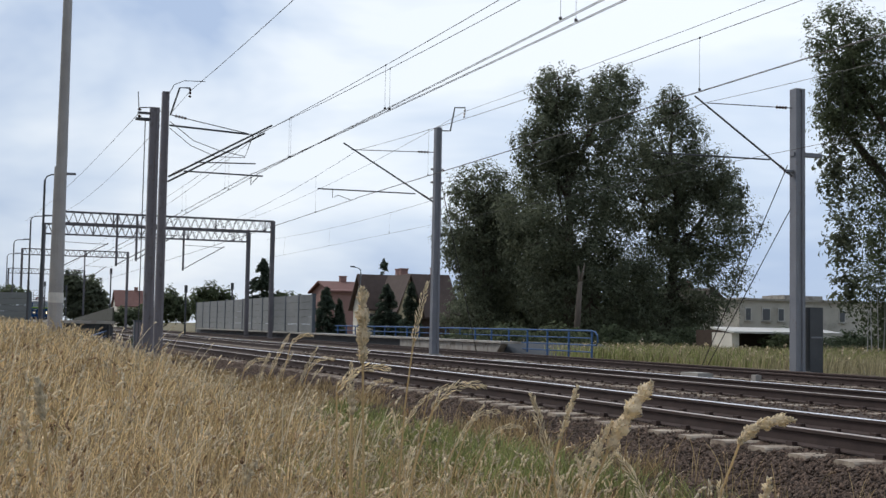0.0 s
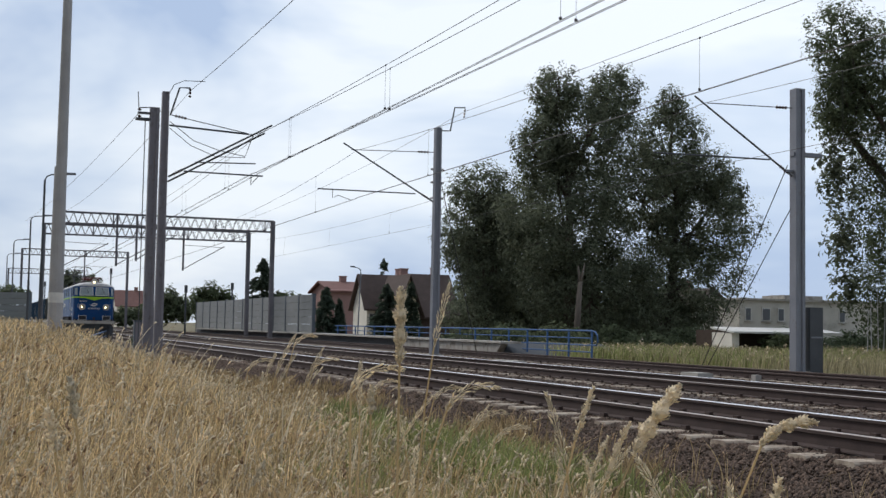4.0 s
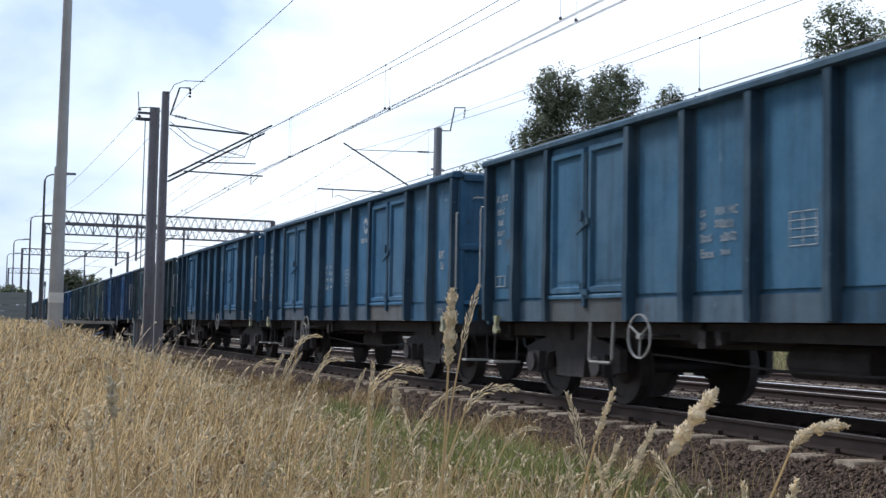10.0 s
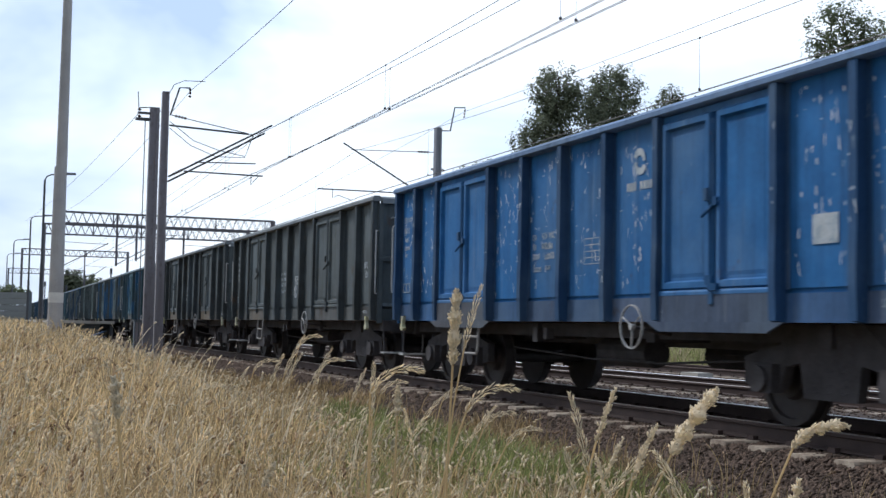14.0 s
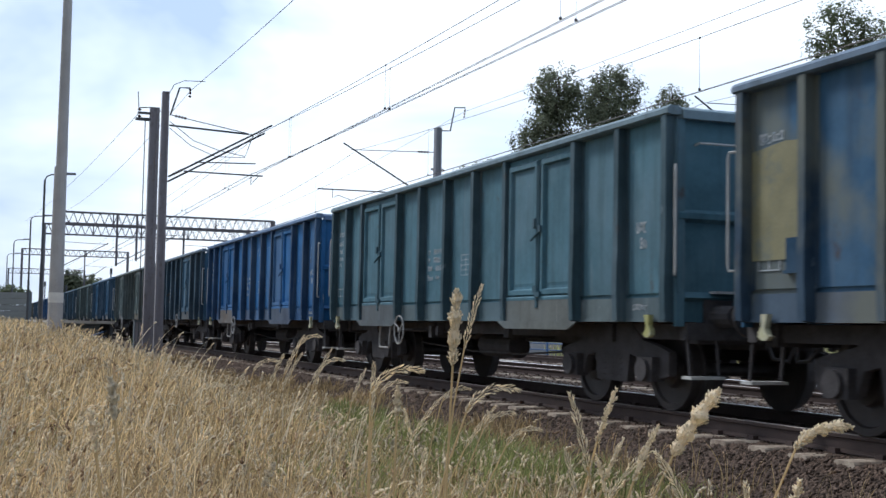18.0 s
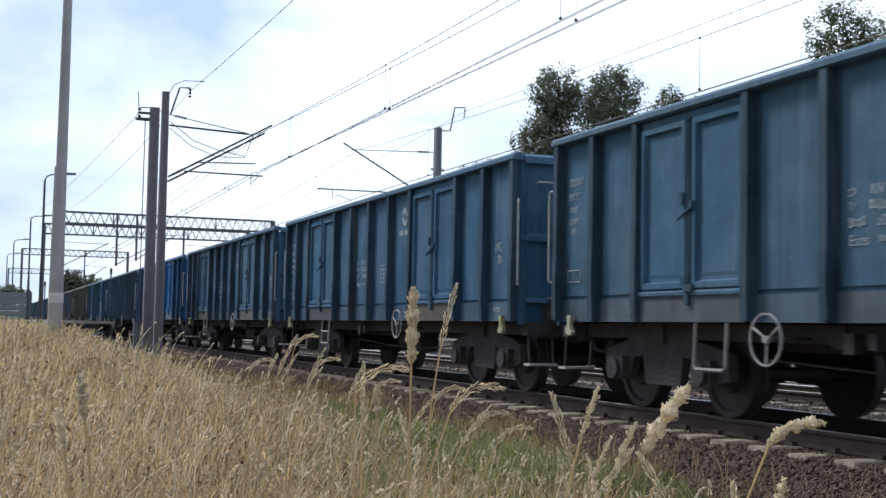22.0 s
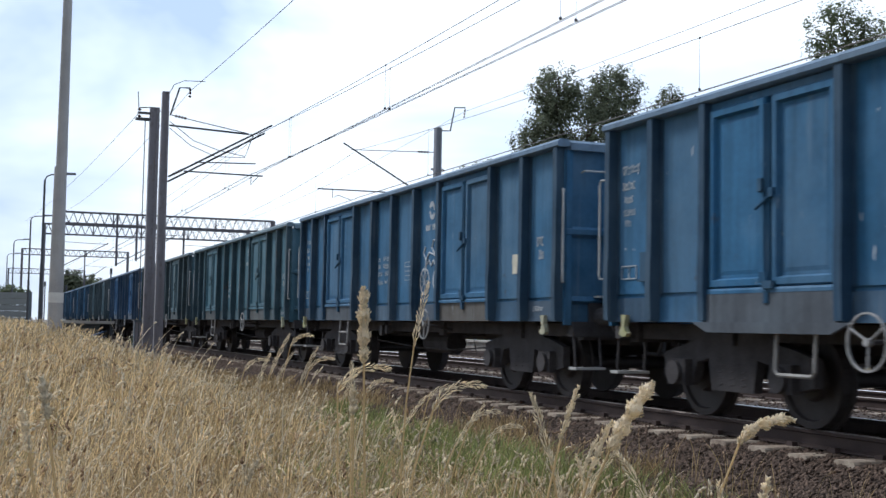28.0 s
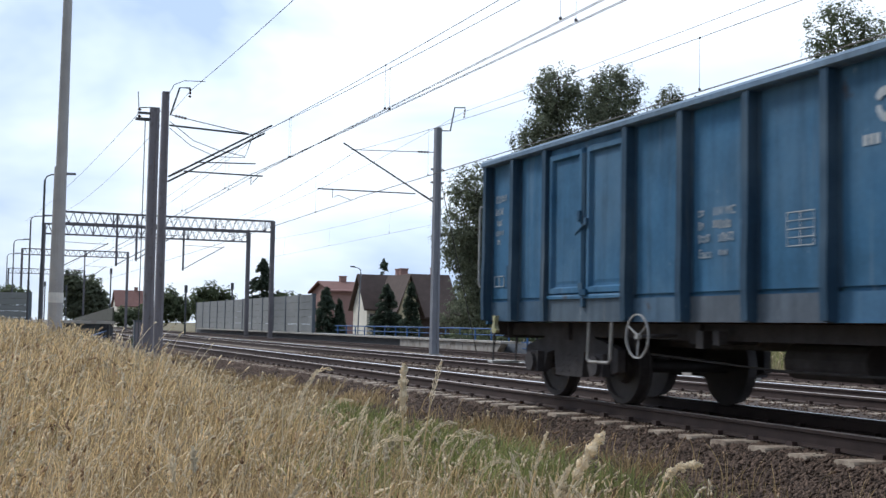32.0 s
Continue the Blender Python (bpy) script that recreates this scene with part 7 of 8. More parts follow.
# ---- houses ----
def gable_house(x0, x1, y0, y1, eave, ridge, wall_m, roof_m, label, along_x=True, windows=()):
    th = tagged(new("house"), label, "house", "houses beyond the tracks")
    bm = B()
    if along_x:
        prism(bm, [(y0, -0.6), (y1, -0.6), (y1, eave), ((y0 + y1) / 2, ridge - 0.15), (y0, eave)], 0, x0, x1)
    else:
        prism(bm, [(x0, -0.6), (x1, -0.6), (x1, eave), ((x0 + x1) / 2, ridge - 0.15), (x0, eave)], 1, y0, y1)
    part("wall", bm, wall_m, th)
    o = 0.4
    for s in (0, 1):
        bm = B()
        if along_x:
            a, b = (y0 - o, (y0 + y1) / 2) if s == 0 else (y1 + o, (y0 + y1) / 2)
            prism(bm, [(a, eave - 0.3), (b, ridge), (b, ridge + 0.16), (a, eave - 0.12)], 0, x0 - o, x1 + o)
        else:
            a, b = (x0 - o, (x0 + x1) / 2) if s == 0 else (x1 + o, (x0 + x1) / 2)
            prism(bm, [(a, eave - 0.3), (b, ridge), (b, ridge + 0.16), (a, eave - 0.12)], 1, y0 - o, y1 + o)
        part("roof", bm, roof_m, th)
    bm = B()
    cx, cy = x0 + (x1 - x0) * 0.7, (y0 + y1) / 2
    box(bm, cx - 0.35, cx + 0.35, cy - 0.3, cy + 0.3, ridge - 0.6, ridge + 0.75)
    box(bm, cx - 0.4, cx + 0.4, cy - 0.35, cy + 0.35, ridge + 0.68, ridge + 0.8)
    part("chimney", bm, M_WALLP, th)
    for wx, wz, ww, wh in windows:
        bm = B()
        box(bm, wx - ww / 2 - 0.07, wx + ww / 2 + 0.07, y0 - 0.03, y0 + 0.02, wz - 0.07, wz + wh + 0.07)
        w = part("window", bm, M_WHITEPAINT, th)
        bm = B()
        box(bm, wx - ww / 2, wx - 0.03, y0 - 0.045, y0 - 0.02, wz, wz + wh)
        box(bm, wx + 0.03, wx + ww / 2, y0 - 0.045, y0 - 0.02, wz, wz + wh)
        part("pane", bm, M_WINDOW, w)
    return th


gable_house(36.3, 39.9, 130.0, 138.0, 4.75, 5.65, M_WALLP, M_ROOFRED, "house with a low red tiled roof and pink walls", windows=((37.2, 2.0, 0.7, 1.0),))
gable_house(34.9, 40.6, 112.0, 116.5, 2.6, 5.7, M_WALLW, M_ROOFBRN, "white house with a brown tiled roof", windows=((35.5, 0.9, 0.6, 1.1),))
gable_house(36.0, 38.1, 106.0, 112.0, 1.9, 5.5, M_WALLY, M_ROOFBRN, "cream gabled wing with a steep brown roof", along_x=False)
gable_house(38.4, 42.0, 106.6, 113.0, 1.9, 5.7, M_TIMBER, M_ROOFBRN, "steep brown-roofed house beside the cream gable")
gable_house(26.2, 32.0, 250.0, 258.0, 4.0, 6.95, M_WALLW, M_ROOFRED, "distant house with a red roof")

flat = tagged(new("flat_roofed_building"), "long grey rendered flat-roofed building", "building")
bm = B()
box(bm, 51.4, 66.0, 75.0, 88.0, -0.6, 3.2)
part("wall", bm, M_WALLG, flat)
bm = B()
box(bm, 51.2, 66.3, 74.8, 88.2, 3.2, 3.36)
part("roof", bm, M_CONCRETE, flat)
for k, (wx, ww) in enumerate(((52.12, 0.40), (53.67, 0.62), (54.95, 0.44), (56.3, 0.44), (58.2, 0.44), (60.4, 0.44))):
    bm = B()
    box(bm, wx - ww / 2 - 0.07, wx + ww / 2 + 0.07, 74.95, 75.01, 1.72, 2.68)
    w = part("window", bm, M_WHITEPAINT, flat)
    bm = B()
    box(bm, wx - ww / 2, wx + ww / 2, 74.93, 74.955, 1.78, 2.62)
    part("pane", bm, M_WINDOW, w)
    bm = B()
    box(bm, wx - ww / 2 - 0.12, wx + ww / 2 + 0.12, 74.88, 75.0, 1.65, 1.71)
    part("sill", bm, M_CONCRETE, w)
bm = B()
box(bm, 56.0, 57.4, 76.0, 78.0, 3.36, 3.7)
box(bm, 57.6, 61.0, 78.0, 81.0, 3.36, 3.75)
part("roof_hatch", bm, M_CONCRETE, flat)
gable_house(49.9, 53.4, 79.0, 88.0, 2.6, 4.0, M_WALLW, M_ROOFBRN, "low gabled house behind the flat building", along_x=False)
shed = tagged(new("shed"), "low dark shed with a white flat roof", "shed")
bm = B()
box(bm, 34.4, 39.8, 51.2, 54.0, -0.6, 0.98)
part("wall", bm, M_TIMBER, shed)
bm = B()
box(bm, 33.85, 34.25, 50.0, 51.7, -0.6, 0.86)
part("side_wall", bm, M_WALLW, shed, "pale rendered side wall")
bm = B()
prism(bm, [(49.8, 0.84), (51.8, 1.06), (51.8, 1.14), (49.8, 0.93)], 0, 33.8, 40.2)
part("roof", bm, M_WHITEPAINT, shed, "white roof sheet")


# ---- grass ----
def grass(name, xs, ys, zs, height, heads, material, seed, label, lean_amount=0.26, width=0.0026, wind=0.05, droop=0.25):
    """Thin arching stems, and loose seed heads of small grains on a share of them, in one mesh."""
    r = np.random.default_rng(seed)
    n = len(xs)
    base = np.stack([xs, ys, zs], -1)
    # stems of one tuft lean alike
    a = np.array([noise.noise(Vector((u * 2.1, v * 2.1, 5.0))) for u, v in zip(xs, ys)]) * 7.0 + r.normal(0, 0.9, n)
    ln = np.abs(r.normal(0, lean_amount, n)) * height
    push = np.stack([np.cos(a) * ln + wind * height, np.sin(a) * ln, np.zeros(n)], -1)
    sink = (np.abs(r.normal(0, droop, n)) * (r.random(n) < 0.6))[:, None]

    def at(s):
        up = np.zeros((n, 3))
        up[:, 2] = height * (s - sink[:, 0] * s ** 4)
        return base + push * (0.35 * s + 0.9 * s ** 2.6 + sink * 1.1 * s ** 4) + up
    p1, p2, p3, tip = at(0.4), at(0.68), at(0.87), at(1.0)
    dist = np.hypot(xs, ys)
    w = (width * (0.45 + dist / 10.5) * r.uniform(0.5, 1.6, n))[:, None]
    th = r.normal(-0.36, 0.7, n)
    side = np.stack([np.cos(th), np.sin(th), np.zeros(n)], -1)
    v = np.stack([base - side * w, base + side * w, p1 - side * w * 0.95, p1 + side * w * 0.95, p2 - side * w * 0.8, p2 + side * w * 0.8,
                  p3 - side * w * 0.6, p3 + side * w * 0.6, tip], 1)
    verts = [v.reshape(-1, 3)]
    i = np.arange(n)[:, None] * 9
    tris = [i + np.array([f]) for f in ((0, 1, 3), (0, 3, 2), (2, 3, 5), (2, 5, 4), (4, 5, 7), (4, 7, 6), (6, 7, 8))]
    slots = [np.zeros(7 * n)]
    top = 9 * n
    if heads:
        k = np.nonzero(r.random(n) < heads)[0]
        m = len(k)
        hl = (r.uniform(0.05, 0.13, m) * (0.85 + dist[k] / 60))[:, None]
        axis = tip[k] - p3[k]
        axis /= np.linalg.norm(axis, axis=1, keepdims=True)
        fat = r.uniform(0.05, 0.13, (m, 1)) * (0.75 + dist[k] / 30)[:, None]
        for g in range(4):
            u = (g - 1.6) / 4.0
            d = axis + r.normal(0, 0.30, (m, 3))
            d /= np.linalg.norm(d, axis=1, keepdims=True)
            c = tip[k] + axis * hl * u + r.normal(0, 0.03, (m, 3)) * hl
            c[:, 2] -= 0.10 * hl[:, 0] * max(0.0, u) * 2
            s2 = side[k] * hl * fat * r.uniform(0.6, 1.2, (m, 1))
            s3 = np.cross(d, side[k]) * hl * fat
            half = d * hl * 0.21
            hv = np.stack([c - half, c + s2, c + s3, c - s2, c - s3, c + half * 1.3], 1)
            verts.append(hv.reshape(-1, 3))
            j = top + np.arange(m)[:, None] * 6
            top += 6 * m
            for f in ((0, 1, 2), (0, 2, 3), (0, 3, 4), (0, 4, 1), (5, 2, 1), (5, 3, 2), (5, 4, 3), (5, 1, 4)):
                tris.append(j + np.array([f]))
            slots.append(np.ones(8 * m))
    ob = raw(name, np.concatenate(verts), np.concatenate(tris), material, np.concatenate(slots))
    return tagged(ob, label, "grass", kind="stuff")


def bank_points(n, y0, y1, power, seed, edge, clump=11, spread=0.075):
    """Places on the bank in view, gathered into tufts; the stand thins out unevenly towards the ballast."""
    r = np.random.default_rng(seed)
    m = n // clump
    ys = y0 + (y1 - y0) * r.random(m) ** power
    lo = np.tan(YAW - 0.375) * ys - 0.4
    wob = np.array([noise.noise(Vector((0.3, v * 0.35, 2.0))) for v in ys])
    fade = 1.0 * np.abs(r.standard_normal(m))
    hi = np.minimum(edge + 1.2 * smooth_step(9.0, 20.0, ys) + 0.6 * wob + 0.5 - fade, np.tan(YAW + 0.36) * ys)
    xs = lo + (hi - lo) * r.random(m)
    wide = spread * (0.8 + ys / 14.0)
    xs, ys, wide = np.repeat(xs, clump), np.repeat(ys, clump), np.repeat(wide, clump)
    return xs + r.normal(0, 1, len(xs)) * wide, ys + r.normal(0, 1, len(xs)) * wide


def field(a, b, fx, fy, z):
    return np.array([noise.noise(Vector((u * fx, v * fy, z))) for u, v in zip(a, b)])


def stand_height(x, y, seed, low, high):
    """Uneven height: swells, single tall stems, and a low margin by the ballast."""
    r = np.random.default_rng(seed)
    swell = 0.5 + 0.5 * field(x, y, 0.6, 0.25, 1.3) + 0.35 * field(x, y, 2.2, 1.6, 4.1)
    tall = np.where(r.random(len(x)) < 0.12, r.uniform(1.0, 1.35, len(x)), r.uniform(0.42, 1.02, len(x)))
    return np.maximum(0.08, (low + (high - low) * swell) * tall * (1 - 0.70 * smooth_step(2.9, 5.2, x)))


xs, ys = bank_points(52000, 3.0, 30.0, 1.45, 201, 4.3, 14, 0.09)
grass("dry_grass", xs, ys, ground_z(xs, ys), stand_height(xs, ys, 203, 0.40, 0.88), 0.16, (M_STRAW, M_SEED), 204, "tall dry straw-coloured grass on the bank", 0.28, 0.0029)
xs, ys = bank_points(1500, 3.5, 24.0, 1.3, 241, 4.6, 4, 0.10)
grass("tall_stems", xs, ys, ground_z(xs, ys), stand_height(xs, ys, 243, 0.75, 1.0) * 1.05, 0.9, (M_SEED, M_HEADS), 244, "single tall pale stems over the grass", 0.3, 0.0030, 0.12, 0.4)
xs, ys = bank_points(60000, 3.0, 28.0, 1.45, 205, 4.9)
grass("brown_grass", xs, ys, ground_z(xs, ys), stand_height(xs, ys, 206, 0.32, 0.72), 0.14, (M_BROWNGRASS, M_REDHEADS), 207, "shorter brown withered grass between the stems", 0.36)
xs, ys = bank_points(56000, 24.0, 75.0, 1.25, 211, 4.9)
grass("far_dry_grass", xs, ys, ground_z(xs, ys), stand_height(xs, ys, 213, 0.35, 0.7), 0.08, (M_STRAW, M_SEED), 214, "dry grass further along the bank")
# the bank goes on beside and behind the camera
r8 = np.random.default_rng(251)
xs, ys = r8.uniform(-14.0, 4.6, 26000), r8.uniform(-14.0, 34.0, 26000)
k = (ys < 1.5) | (xs < np.tan(YAW - 0.39) * ys - 0.6)
k &= np.hypot(xs, ys) > 1.2
xs, ys = xs[k], ys[k]
grass("bank_grass", xs, ys, ground_z(xs, ys), stand_height(xs, ys, 252, 0.35, 0.7), 0.05, (M_STRAW, M_SEED), 253, "dry grass over the rest of the bank", 0.3, 0.006)
# low withered growth between the bank and the ballast
r9 = np.random.default_rng(231)
n = 30000
ys = 9.0 + 46.0 * r9.random(n) ** 1.5
xs = 3.6 + 2.9 * r9.random(n) ** 0.8
k = field(xs, ys, 1.1, 0.6, 3.3) - 0.55 * smooth_step(5.2, 6.6, xs) - 0.8 * (1 - smooth_step(9.0, 15.0, ys)) * smooth_step(4.6, 5.2, xs) > -0.42
xs, ys = xs[k], ys[k]
grass("low_growth", xs, ys, np.maximum(ground_z(xs, ys), np.interp(xs, bx, bz)), r9.uniform(0.06, 0.26, len(xs)), 0.05, (M_BROWNGRASS, M_SEED), 208,
      "low brown withered growth beside the ballast", 0.5)
n = 2600
ys = 6.0 + 14.0 * r9.random(n)
xs = 3.9 + 2.3 * r9.random(n) ** 1.6
grass("shoulder_weeds", xs, ys, np.interp(xs, bx, bz, left=-0.66), r9.uniform(0.10, 0.38, n), 0.15, (M_BROWNGRASS, M_REDHEADS), 229,
      "thin brown withered weeds on the ballast shoulder", 0.3, 0.0022)
# green patches among drooping pale stems near the ballast
n = 26000
ys = 5.5 + 12.0 * r9.random(n)
xs = 2.4 + 2.7 * r9.random(n) ** 0.85
k = field(xs, ys, 0.9, 0.5, 7.7) + 0.25 * smooth_step(2.6, 4.2, xs) > 0.05
xs, ys = xs[k], ys[k]
grass("green_grass", xs, ys, np.maximum(ground_z(xs, ys), np.interp(xs, bx, bz, left=-2)), r9.uniform(0.18, 0.48, len(xs)), 0.0, (M_GREENGRASS,), 224,
      "green grass tufts among the dry stems", 0.45, 0.0032, droop=0.4)
n = 4600
ys = 5.5 + 13.0 * r9.random(n)
xs = 2.4 + 2.6 * r9.random(n) ** 0.8
grass("drooping_grass", xs, ys, np.maximum(ground_z(xs, ys), np.interp(xs, bx, bz, left=-2)), r9.uniform(0.25, 0.55, n) * (1 - 0.3 * smooth_step(3.6, 5.0, xs)), 0.6, (M_STRAW, M_SEED), 225,
      "pale drooping grass over the green patches", 0.42, 0.0030, 0.12, 0.55)
xs, ys = bank_points(14000, 4.0, 26.0, 1.3, 221, 4.4)
k = field(xs, ys, 0.45, 0.25, 7.7) > 0.10
grass("green_grass", xs[k], ys[k], ground_z(xs[k], ys[k]), np.random.default_rng(223).uniform(0.2, 0.45, int(k.sum())), 0.0, (M_GREENGRASS,), 226,
      "green blades low in the dry grass", 0.35, 0.0034)
xs, ys = r9.uniform(23.6, 46.0, 30000), 26 + 34 * r9.random(30000)
grass("field_grass", xs, ys, ground_z(xs, ys), r9.uniform(0.2, 0.62, 30000), 0.03, (M_FIELDGRASS, M_SEED), 232, "tall dry grass beyond the tracks", 0.4, 0.0020)
xs, ys = r9.uniform(23.4, 44.0, 16000), 34 + 24 * r9.random(16000)
grass("field_green_grass", xs, ys, ground_z(xs, ys), r9.uniform(0.2, 0.6, 16000), 0.0, (M_GREENGRASS,), 233, "green grass beyond the tracks", 0.4, 0.0026)
for wx, wy in ((4.7, 12.5), (6.3, 24.0)):
    bush(wx, wy, [(wx, -0.46, 0.22, 0.14), (wx + 0.2, -0.5, 0.16, 0.1)], 200, 0.03, "low green weed on the ballast edge", M_GREENGRASS, int(wy * 10), "weed")

# ---- single stalks close to the camera ----
SWAY = ((0.0, -2.7), (1.0, -1.6), (2.0, -2.4), (3.0, -1.2), (4.0, -0.2), (5.0, 1.4), (6.0, 2.8), (6.6, 1.6), (7.2, 0.3), (7.6, 0.0), (7.8, -1.4), (8.0, -3.6), (8.3, -6.2), (8.6, 0.8),
        (9.0, -0.7), (9.5, 1.5), (10.0, 3.1), (10.5, -0.1), (11.0, -1.6), (11.5, -0.7), (12.0, 0.4), (12.5, 2.2), (13.0, 3.8), (13.5, 3.9), (14.0, 3.4), (14.5, 1.2), (15.5, 2.6), (16.5, 1.5),
        (17.0, 2.9), (18.0, 3.4), (19.0, 4.6), (20.0, 4.8), (21.0, 1.8), (22.0, 0.6), (22.5, -0.2), (23.0, -0.8), (24.0, -1.6), (25.0, -1.4), (26.5, 0.2), (28.0, -2.6), (29.0, -1.0), (30.0, -3.2),
        (31.0, -2.0), (32.0, -1.0))
STALKS = []


def stalk(kind, x, y, z, dx, height, gain, lag, label):
    """One grass stalk: a bent stem with a plume, a spike of spikelets or a drooping head. Local x is across the view."""
    r = random.Random(round(x * 1000 + y * 100))
    th = tagged(new("grass_stalk"), label, "grass stalk", "near grass stalks")
    length, wid, core, n = {"plume": (0.088, 0.0132, 0.0104, 340), "slim": (0.098, 0.0098, 0.0072, 320), "tuft": (0.044, 0.0066, 0.0045, 110), "bough": (0.085, 0.0095, 0.0072, 260), "brush": (0.075, 0.0062, 0.0030, 90), "arch": (0.10, 0.0070, 0.0007, 66), "spike": (0.115, 0.0062, 0.0008, 62)}[kind]
    power = 5.0 * height
    # centre line: bent stem, then the head; a drooping head turns over to the side
    line = []
    if kind in ("arch", "bough"):
        p = Vector((dx, 0, height))
        back = [p.copy()]
        for k in range(16):
            a = radians((104 if kind == "bough" else 112) - (72 if kind == "bough" else 90) * (k + 0.5) / 16)
            p = p - Vector((math.sin(a), 0, math.cos(a))) * (length / 16)
            back.append(p.copy())
        q = back[-1]
        line = [Vector((q.x * (k / 18) ** power, 0, q.z * k / 18)) for k in range(18)] + back[::-1]
        first = 18
    else:
        t0 = 1 - length / height
        line = [Vector((dx * t ** power, 0.01 * math.sin(t * 5), height * t)) for t in [t0 * k / 18 for k in range(18)] + [t0 + (1 - t0) * k / 16 for k in range(17)]]
        first = 18
    bm = B()
    pipe(bm, line[:first + 3], 0.0016, 5)
    part("stem", bm, M_STRAW, th)
    head = line[first:]

    def along(u):
        s = max(0.0, min(0.9999, u)) * (len(head) - 1)
        k = int(s)
        return head[k].lerp(head[k + 1], s - k), (head[k + 1] - head[k]).normalized()

    def lump(u):
        """Outline of the head: tapered ends and a few swellings."""
        ends = min(1.0, u / 0.14) * min(1.0, (1.0 - u) / 0.22)
        return max(0.12, ends) ** 0.6 * (0.80 + 0.28 * math.sin(u * 23 + lag * 2))
    bm = B()
    # solid woolly core
    rings = []
    for k in range(19):
        u = k / 18
        c, ax = along(u)
        e1 = Vector((0, 1, 0))
        e2 = ax.cross(e1).normalized()
        rr = core * lump(u)
        rings.append([bm.verts.new(c + (e1 * math.cos(q * 0.7854) + e2 * math.sin(q * 0.7854)) * rr * r.uniform(0.75, 1.25)) for q in range(8)])
    for a, b in zip(rings[:-1], rings[1:]):
        for q in range(8):
            bm.faces.new((a[q], a[(q + 1) % 8], b[(q + 1) % 8], b[q]))
    bm.faces.new(rings[0][::-1])
    bm.faces.new(rings[-1])

    def grain(c, rx, rz, tilt):
        ax = tilt.normalized()
        e1 = ax.orthogonal().normalized()
        e2 = ax.cross(e1)
        ring = [bm.verts.new(c + (e1 * math.cos(m * 1.2566) + e2 * math.sin(m * 1.2566)) * rx * r.uniform(0.7, 1.25)) for m in range(5)]
        lo, hi = bm.verts.new(c - ax * rz), bm.verts.new(c + ax * rz)
        for m in range(5):
            bm.faces.new((lo, ring[(m + 1) % 5], ring[m]))
            bm.faces.new((hi, ring[m], ring[(m + 1) % 5]))

    for k in range(n):
        u = min(0.985, (k + r.random()) / n)
        c, ax = along(u)
        d = Vector((r.gauss(0, 1), r.gauss(0, 1), r.gauss(0, 1)))
        d = (d - ax * d.dot(ax)).normalized()
        if kind in ("spike", "arch"):
            e2 = ax.cross(Vector((0, 1, 0))).normalized()
            d = (d * 0.5 + e2 * (1 if k % 2 else -1)).normalized()
        big = kind in ("spike", "arch")
        grain(c + d * wid * lump(u) * r.uniform(0.55, 1.0), 0.0013 if big else 0.0015, r.uniform(0.0035, 0.0062) if big else r.uniform(0.002, 0.0042), ax * (1.6 if big else 0.9) + d * 0.8)
    part("seed_head", bm, M_HEADS, th, "pale dry seed head")
    STALKS.append((th, (x, y, z, gain, lag, 0.0)))


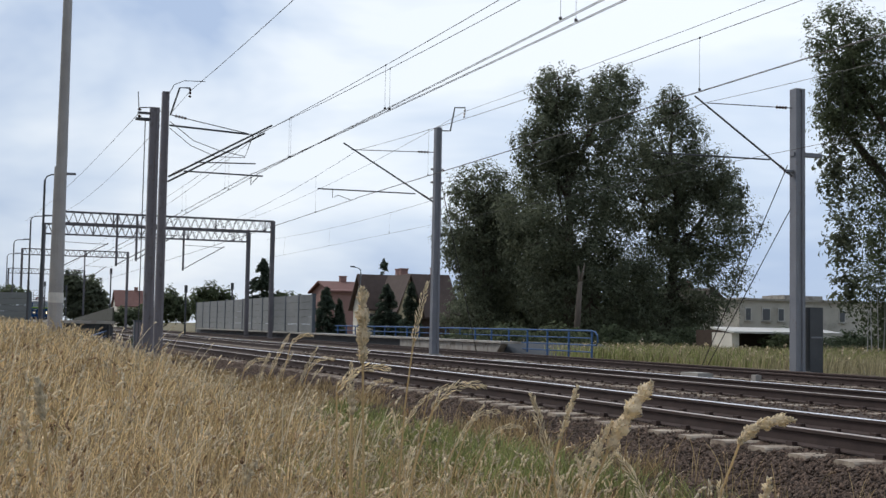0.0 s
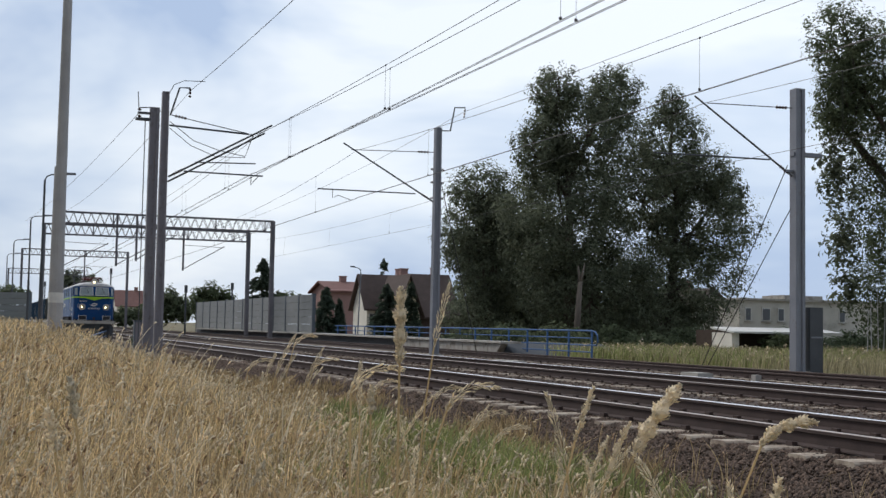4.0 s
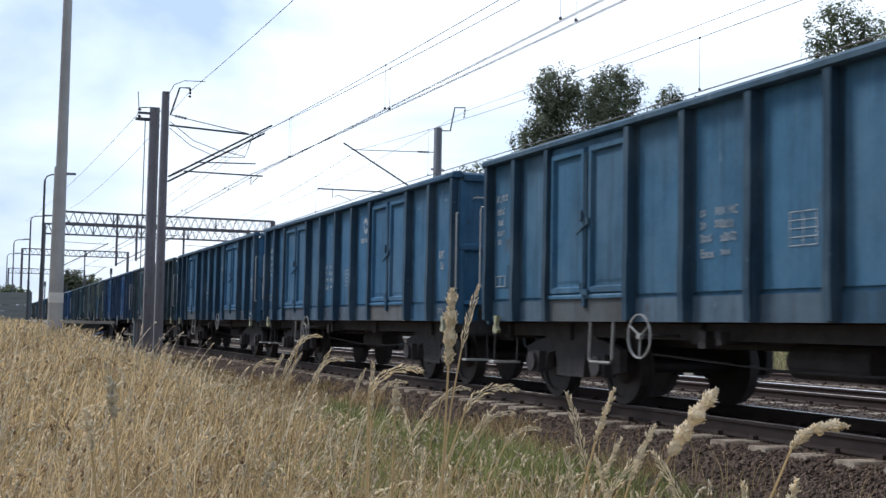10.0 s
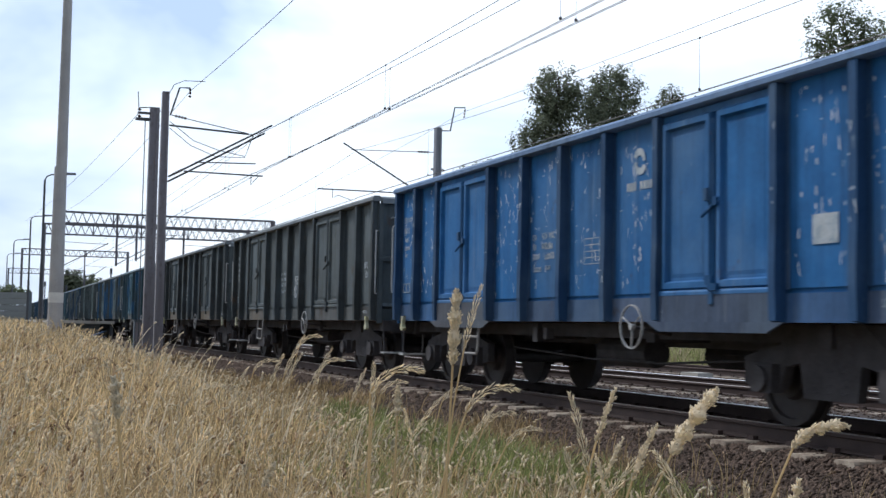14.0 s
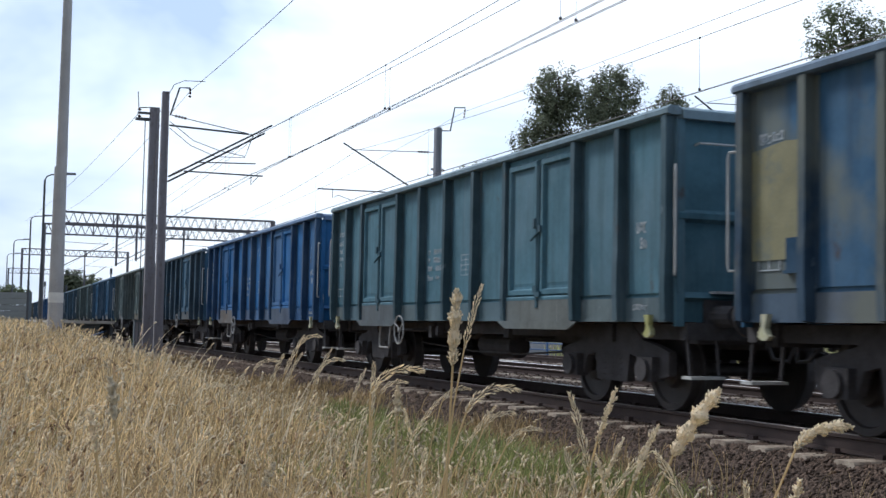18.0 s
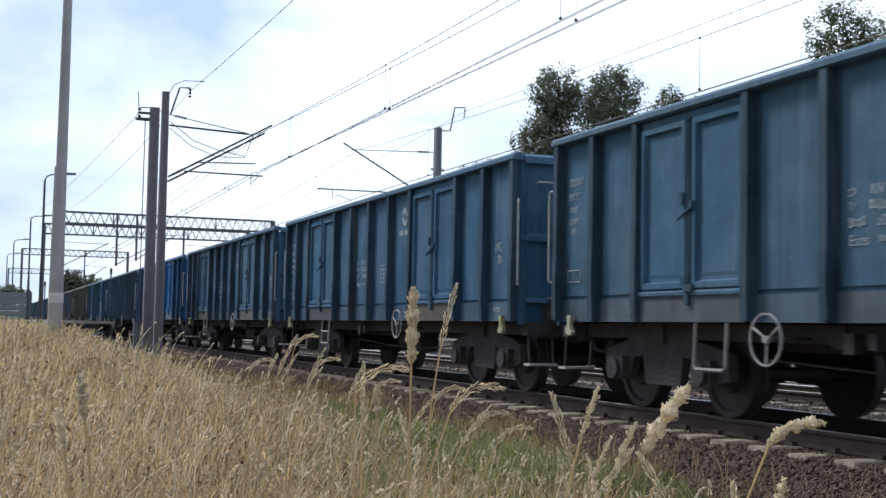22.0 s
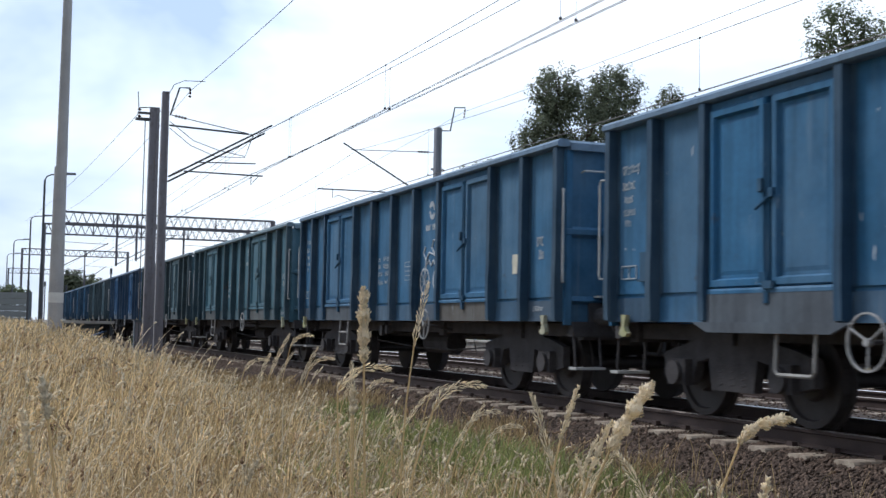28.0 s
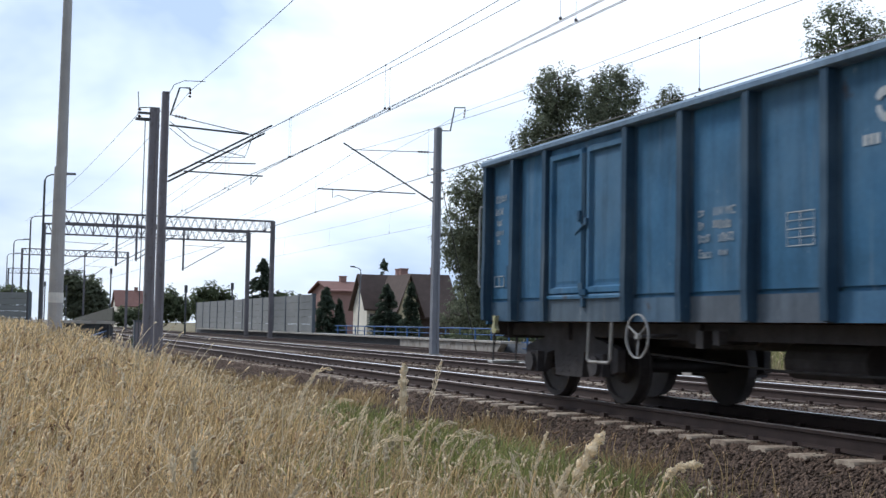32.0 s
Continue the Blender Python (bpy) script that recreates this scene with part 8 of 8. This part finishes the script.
for kind, x, y, z, dx, h0, gain, lag in (
        ("plume", 0.714, 1.448, -0.275, 0.16, 1.10, 0.75, 0.3), ("slim", 0.522, 1.513, -0.206, 0.0, 1.15, 1.0, 0.0), ("bough", 0.876, 1.390, -0.224, 0.17, 1.00, 0.7, 0.9),
        ("spike", 0.741, 2.071, -0.327, 0.06, 1.30, 0.7, 1.7), ("spike", 0.810, 1.520, -0.194, -0.07, 1.00, 0.5, 2.2), ("brush", 0.731, 1.550, -0.185, 0.08, 1.00, 0.5, 0.4),
        ("brush", 0.712, 1.452, -0.175, 0.10, 0.95, 0.6, 1.1), ("arch", 0.552, 1.831, -0.176, 0.08, 1.00, 0.5, 2.9), ("arch", 0.617, 1.808, -0.201, 0.16, 1.00, 0.5, 0.7),
        ("tuft", 0.138, 1.345, -0.066, -0.04, 0.90, 0.8, 1.4), ("tuft", 0.129, 1.351, -0.050, -0.05, 0.85, 0.8, 0.2), ("spike", 0.946, 1.369, -0.100, -0.02, 0.80, 0.4, 2.5),
        ("spike", 0.888, 1.280, -0.104, -0.14, 0.85, 0.5, 0.8), ("tuft", 0.550, 1.726, -0.093, 0.0, 0.90, 0.7, 1.9), ("spike", 0.748, 3.469, -0.136, 0.12, 1.00, 0.4, 0.5),
        ("spike", 0.851, 3.540, -0.173, 0.12, 1.00, 0.4, 1.5), ("spike", 0.693, 3.387, -0.088, 0.10, 0.90, 0.4, 2.6), ("spike", 0.770, 2.500, -0.083, 0.0, 0.90, 0.5, 3.0),
        ("tuft", 0.881, 1.285, 0.017, 0.05, 0.70, 0.5, 2.0), ("tuft", 0.404, 2.221, 0.048, 0.10, 0.60, 0.5, 1.0), ("spike", 0.724, 2.098, 0.078, 0.03, 0.60, 0.4, 0.1),
        ("arch", 1.000, 4.249, -0.050, 0.14, 0.90, 0.32, 1.2), ("spike", 0.879, 4.050, -0.100, 0.14, 0.90, 0.32, 0.1), ("arch", 0.947, 3.858, -0.120, 0.16, 0.90, 0.36, 3.0),
        ("spike", 1.137, 4.036, -0.150, 0.10, 0.90, 0.34, 1.6), ("arch", 0.797, 4.050, -0.130, 0.14, 0.90, 0.33, 0.3), ("arch", 1.102, 3.649, -0.180, 0.14, 0.90, 0.49, 2.5),
        ("spike", 1.102, 3.464, -0.210, 0.18, 0.90, 0.46, 0.6), ("arch", 1.155, 3.251, -0.180, 0.14, 0.90, 0.43, 2.2), ("spike", 1.112, 3.064, -0.210, 0.18, 0.90, 0.32, 1.8),
        ("arch", 1.088, 2.862, -0.220, 0.17, 0.90, 0.40, 0.5), ("spike", 1.146, 3.179, -0.230, -0.06, 0.90, 0.36, 2.8), ("arch", 1.037, 2.666, -0.240, 0.19, 0.90, 0.49, 2.5),
        ("brush", 0.997, 2.036, -0.200, 0.10, 0.90, 0.48, 1.7), ("spike", 0.912, 1.964, -0.210, 0.18, 0.90, 0.47, 1.5), ("brush", 1.096, 1.979, -0.230, -0.06, 0.90, 0.38, 0.9),
        ("spike", 1.136, 2.179, -0.240, -0.06, 0.90, 0.33, 0.9), ("spike", 0.647, 3.636, -0.140, 0.10, 0.90, 0.32, 1.4), ("arch", 0.443, 3.471, -0.180, 0.20, 0.90, 0.40, 1.9)):
    h1 = h0 + z + 0.96
    stalk(kind, x, y, -0.96, dx, h1, gain * h0 / h1, lag, "dry pale grass stalk with a " + {"plume": "thick woolly plume", "slim": "long slender plume", "tuft": "short fluffy head", "bough": "thick woolly drooping head", "brush": "short brushy head", "arch": "drooping head", "spike": "spiky seed head"}[kind])


# ---- what moves ----
LATE = ((0, 8, 9, 10, 13, 19, 24, 28, 32), (0, 0, 0.12, 0.40, 0.50, 0.75, 0.85, 0.80, 0.60))   # the train loses a little way as it passes


def train_rows(ahead):
    """Rows for a vehicle whose origin lies that far behind the locomotive's front."""
    rows = []
    for k in range(33):
        y = FACE0 + ahead - SPEED * k + float(np.interp(k, LATE[0], LATE[1]))
        rows.append((float(k), pose(TRACKS[0] + drift(y), y, 0, 0, 0, heading(y))))
    return rows


BOW = ((0, 28.8, 29.2, 29.6, 30.0, 30.4, 30.8, 31.2, 31.6, 32.0), (0, 0, 13, 3, 27, 17, 31, 29, 24, 24))   # gusts press the near stalks down


def motions():
    walk(loco, train_rows(0.0))
    for k, wg in enumerate(WAGONS):
        walk(wg, train_rows(18.64 + 7.02 + 14.04 * k - 0.02))
    for st, (x, y, z, gain, lag, lean0) in STALKS:
        rows = []
        gusts = {t for t in BOW[0]} | {28.4}
        for t in sorted({q for q, _ in SWAY} | gusts):
            s = float(np.interp(t, [q for q, _ in SWAY], [q for _, q in SWAY]))
            bow = float(np.interp(t, BOW[0], BOW[1])) * (0.85 + 0.12 * lag / 1.5)
            rows.append((t, pose(x, y, z, 0, 0, -math.degrees(YAW)) @ pose(0, 0, 0, 0.6 * gain * math.sin(t * 2.1 + lag) - bow, lean0 + gain * s, 0)))
        walk(st, rows)


motions()
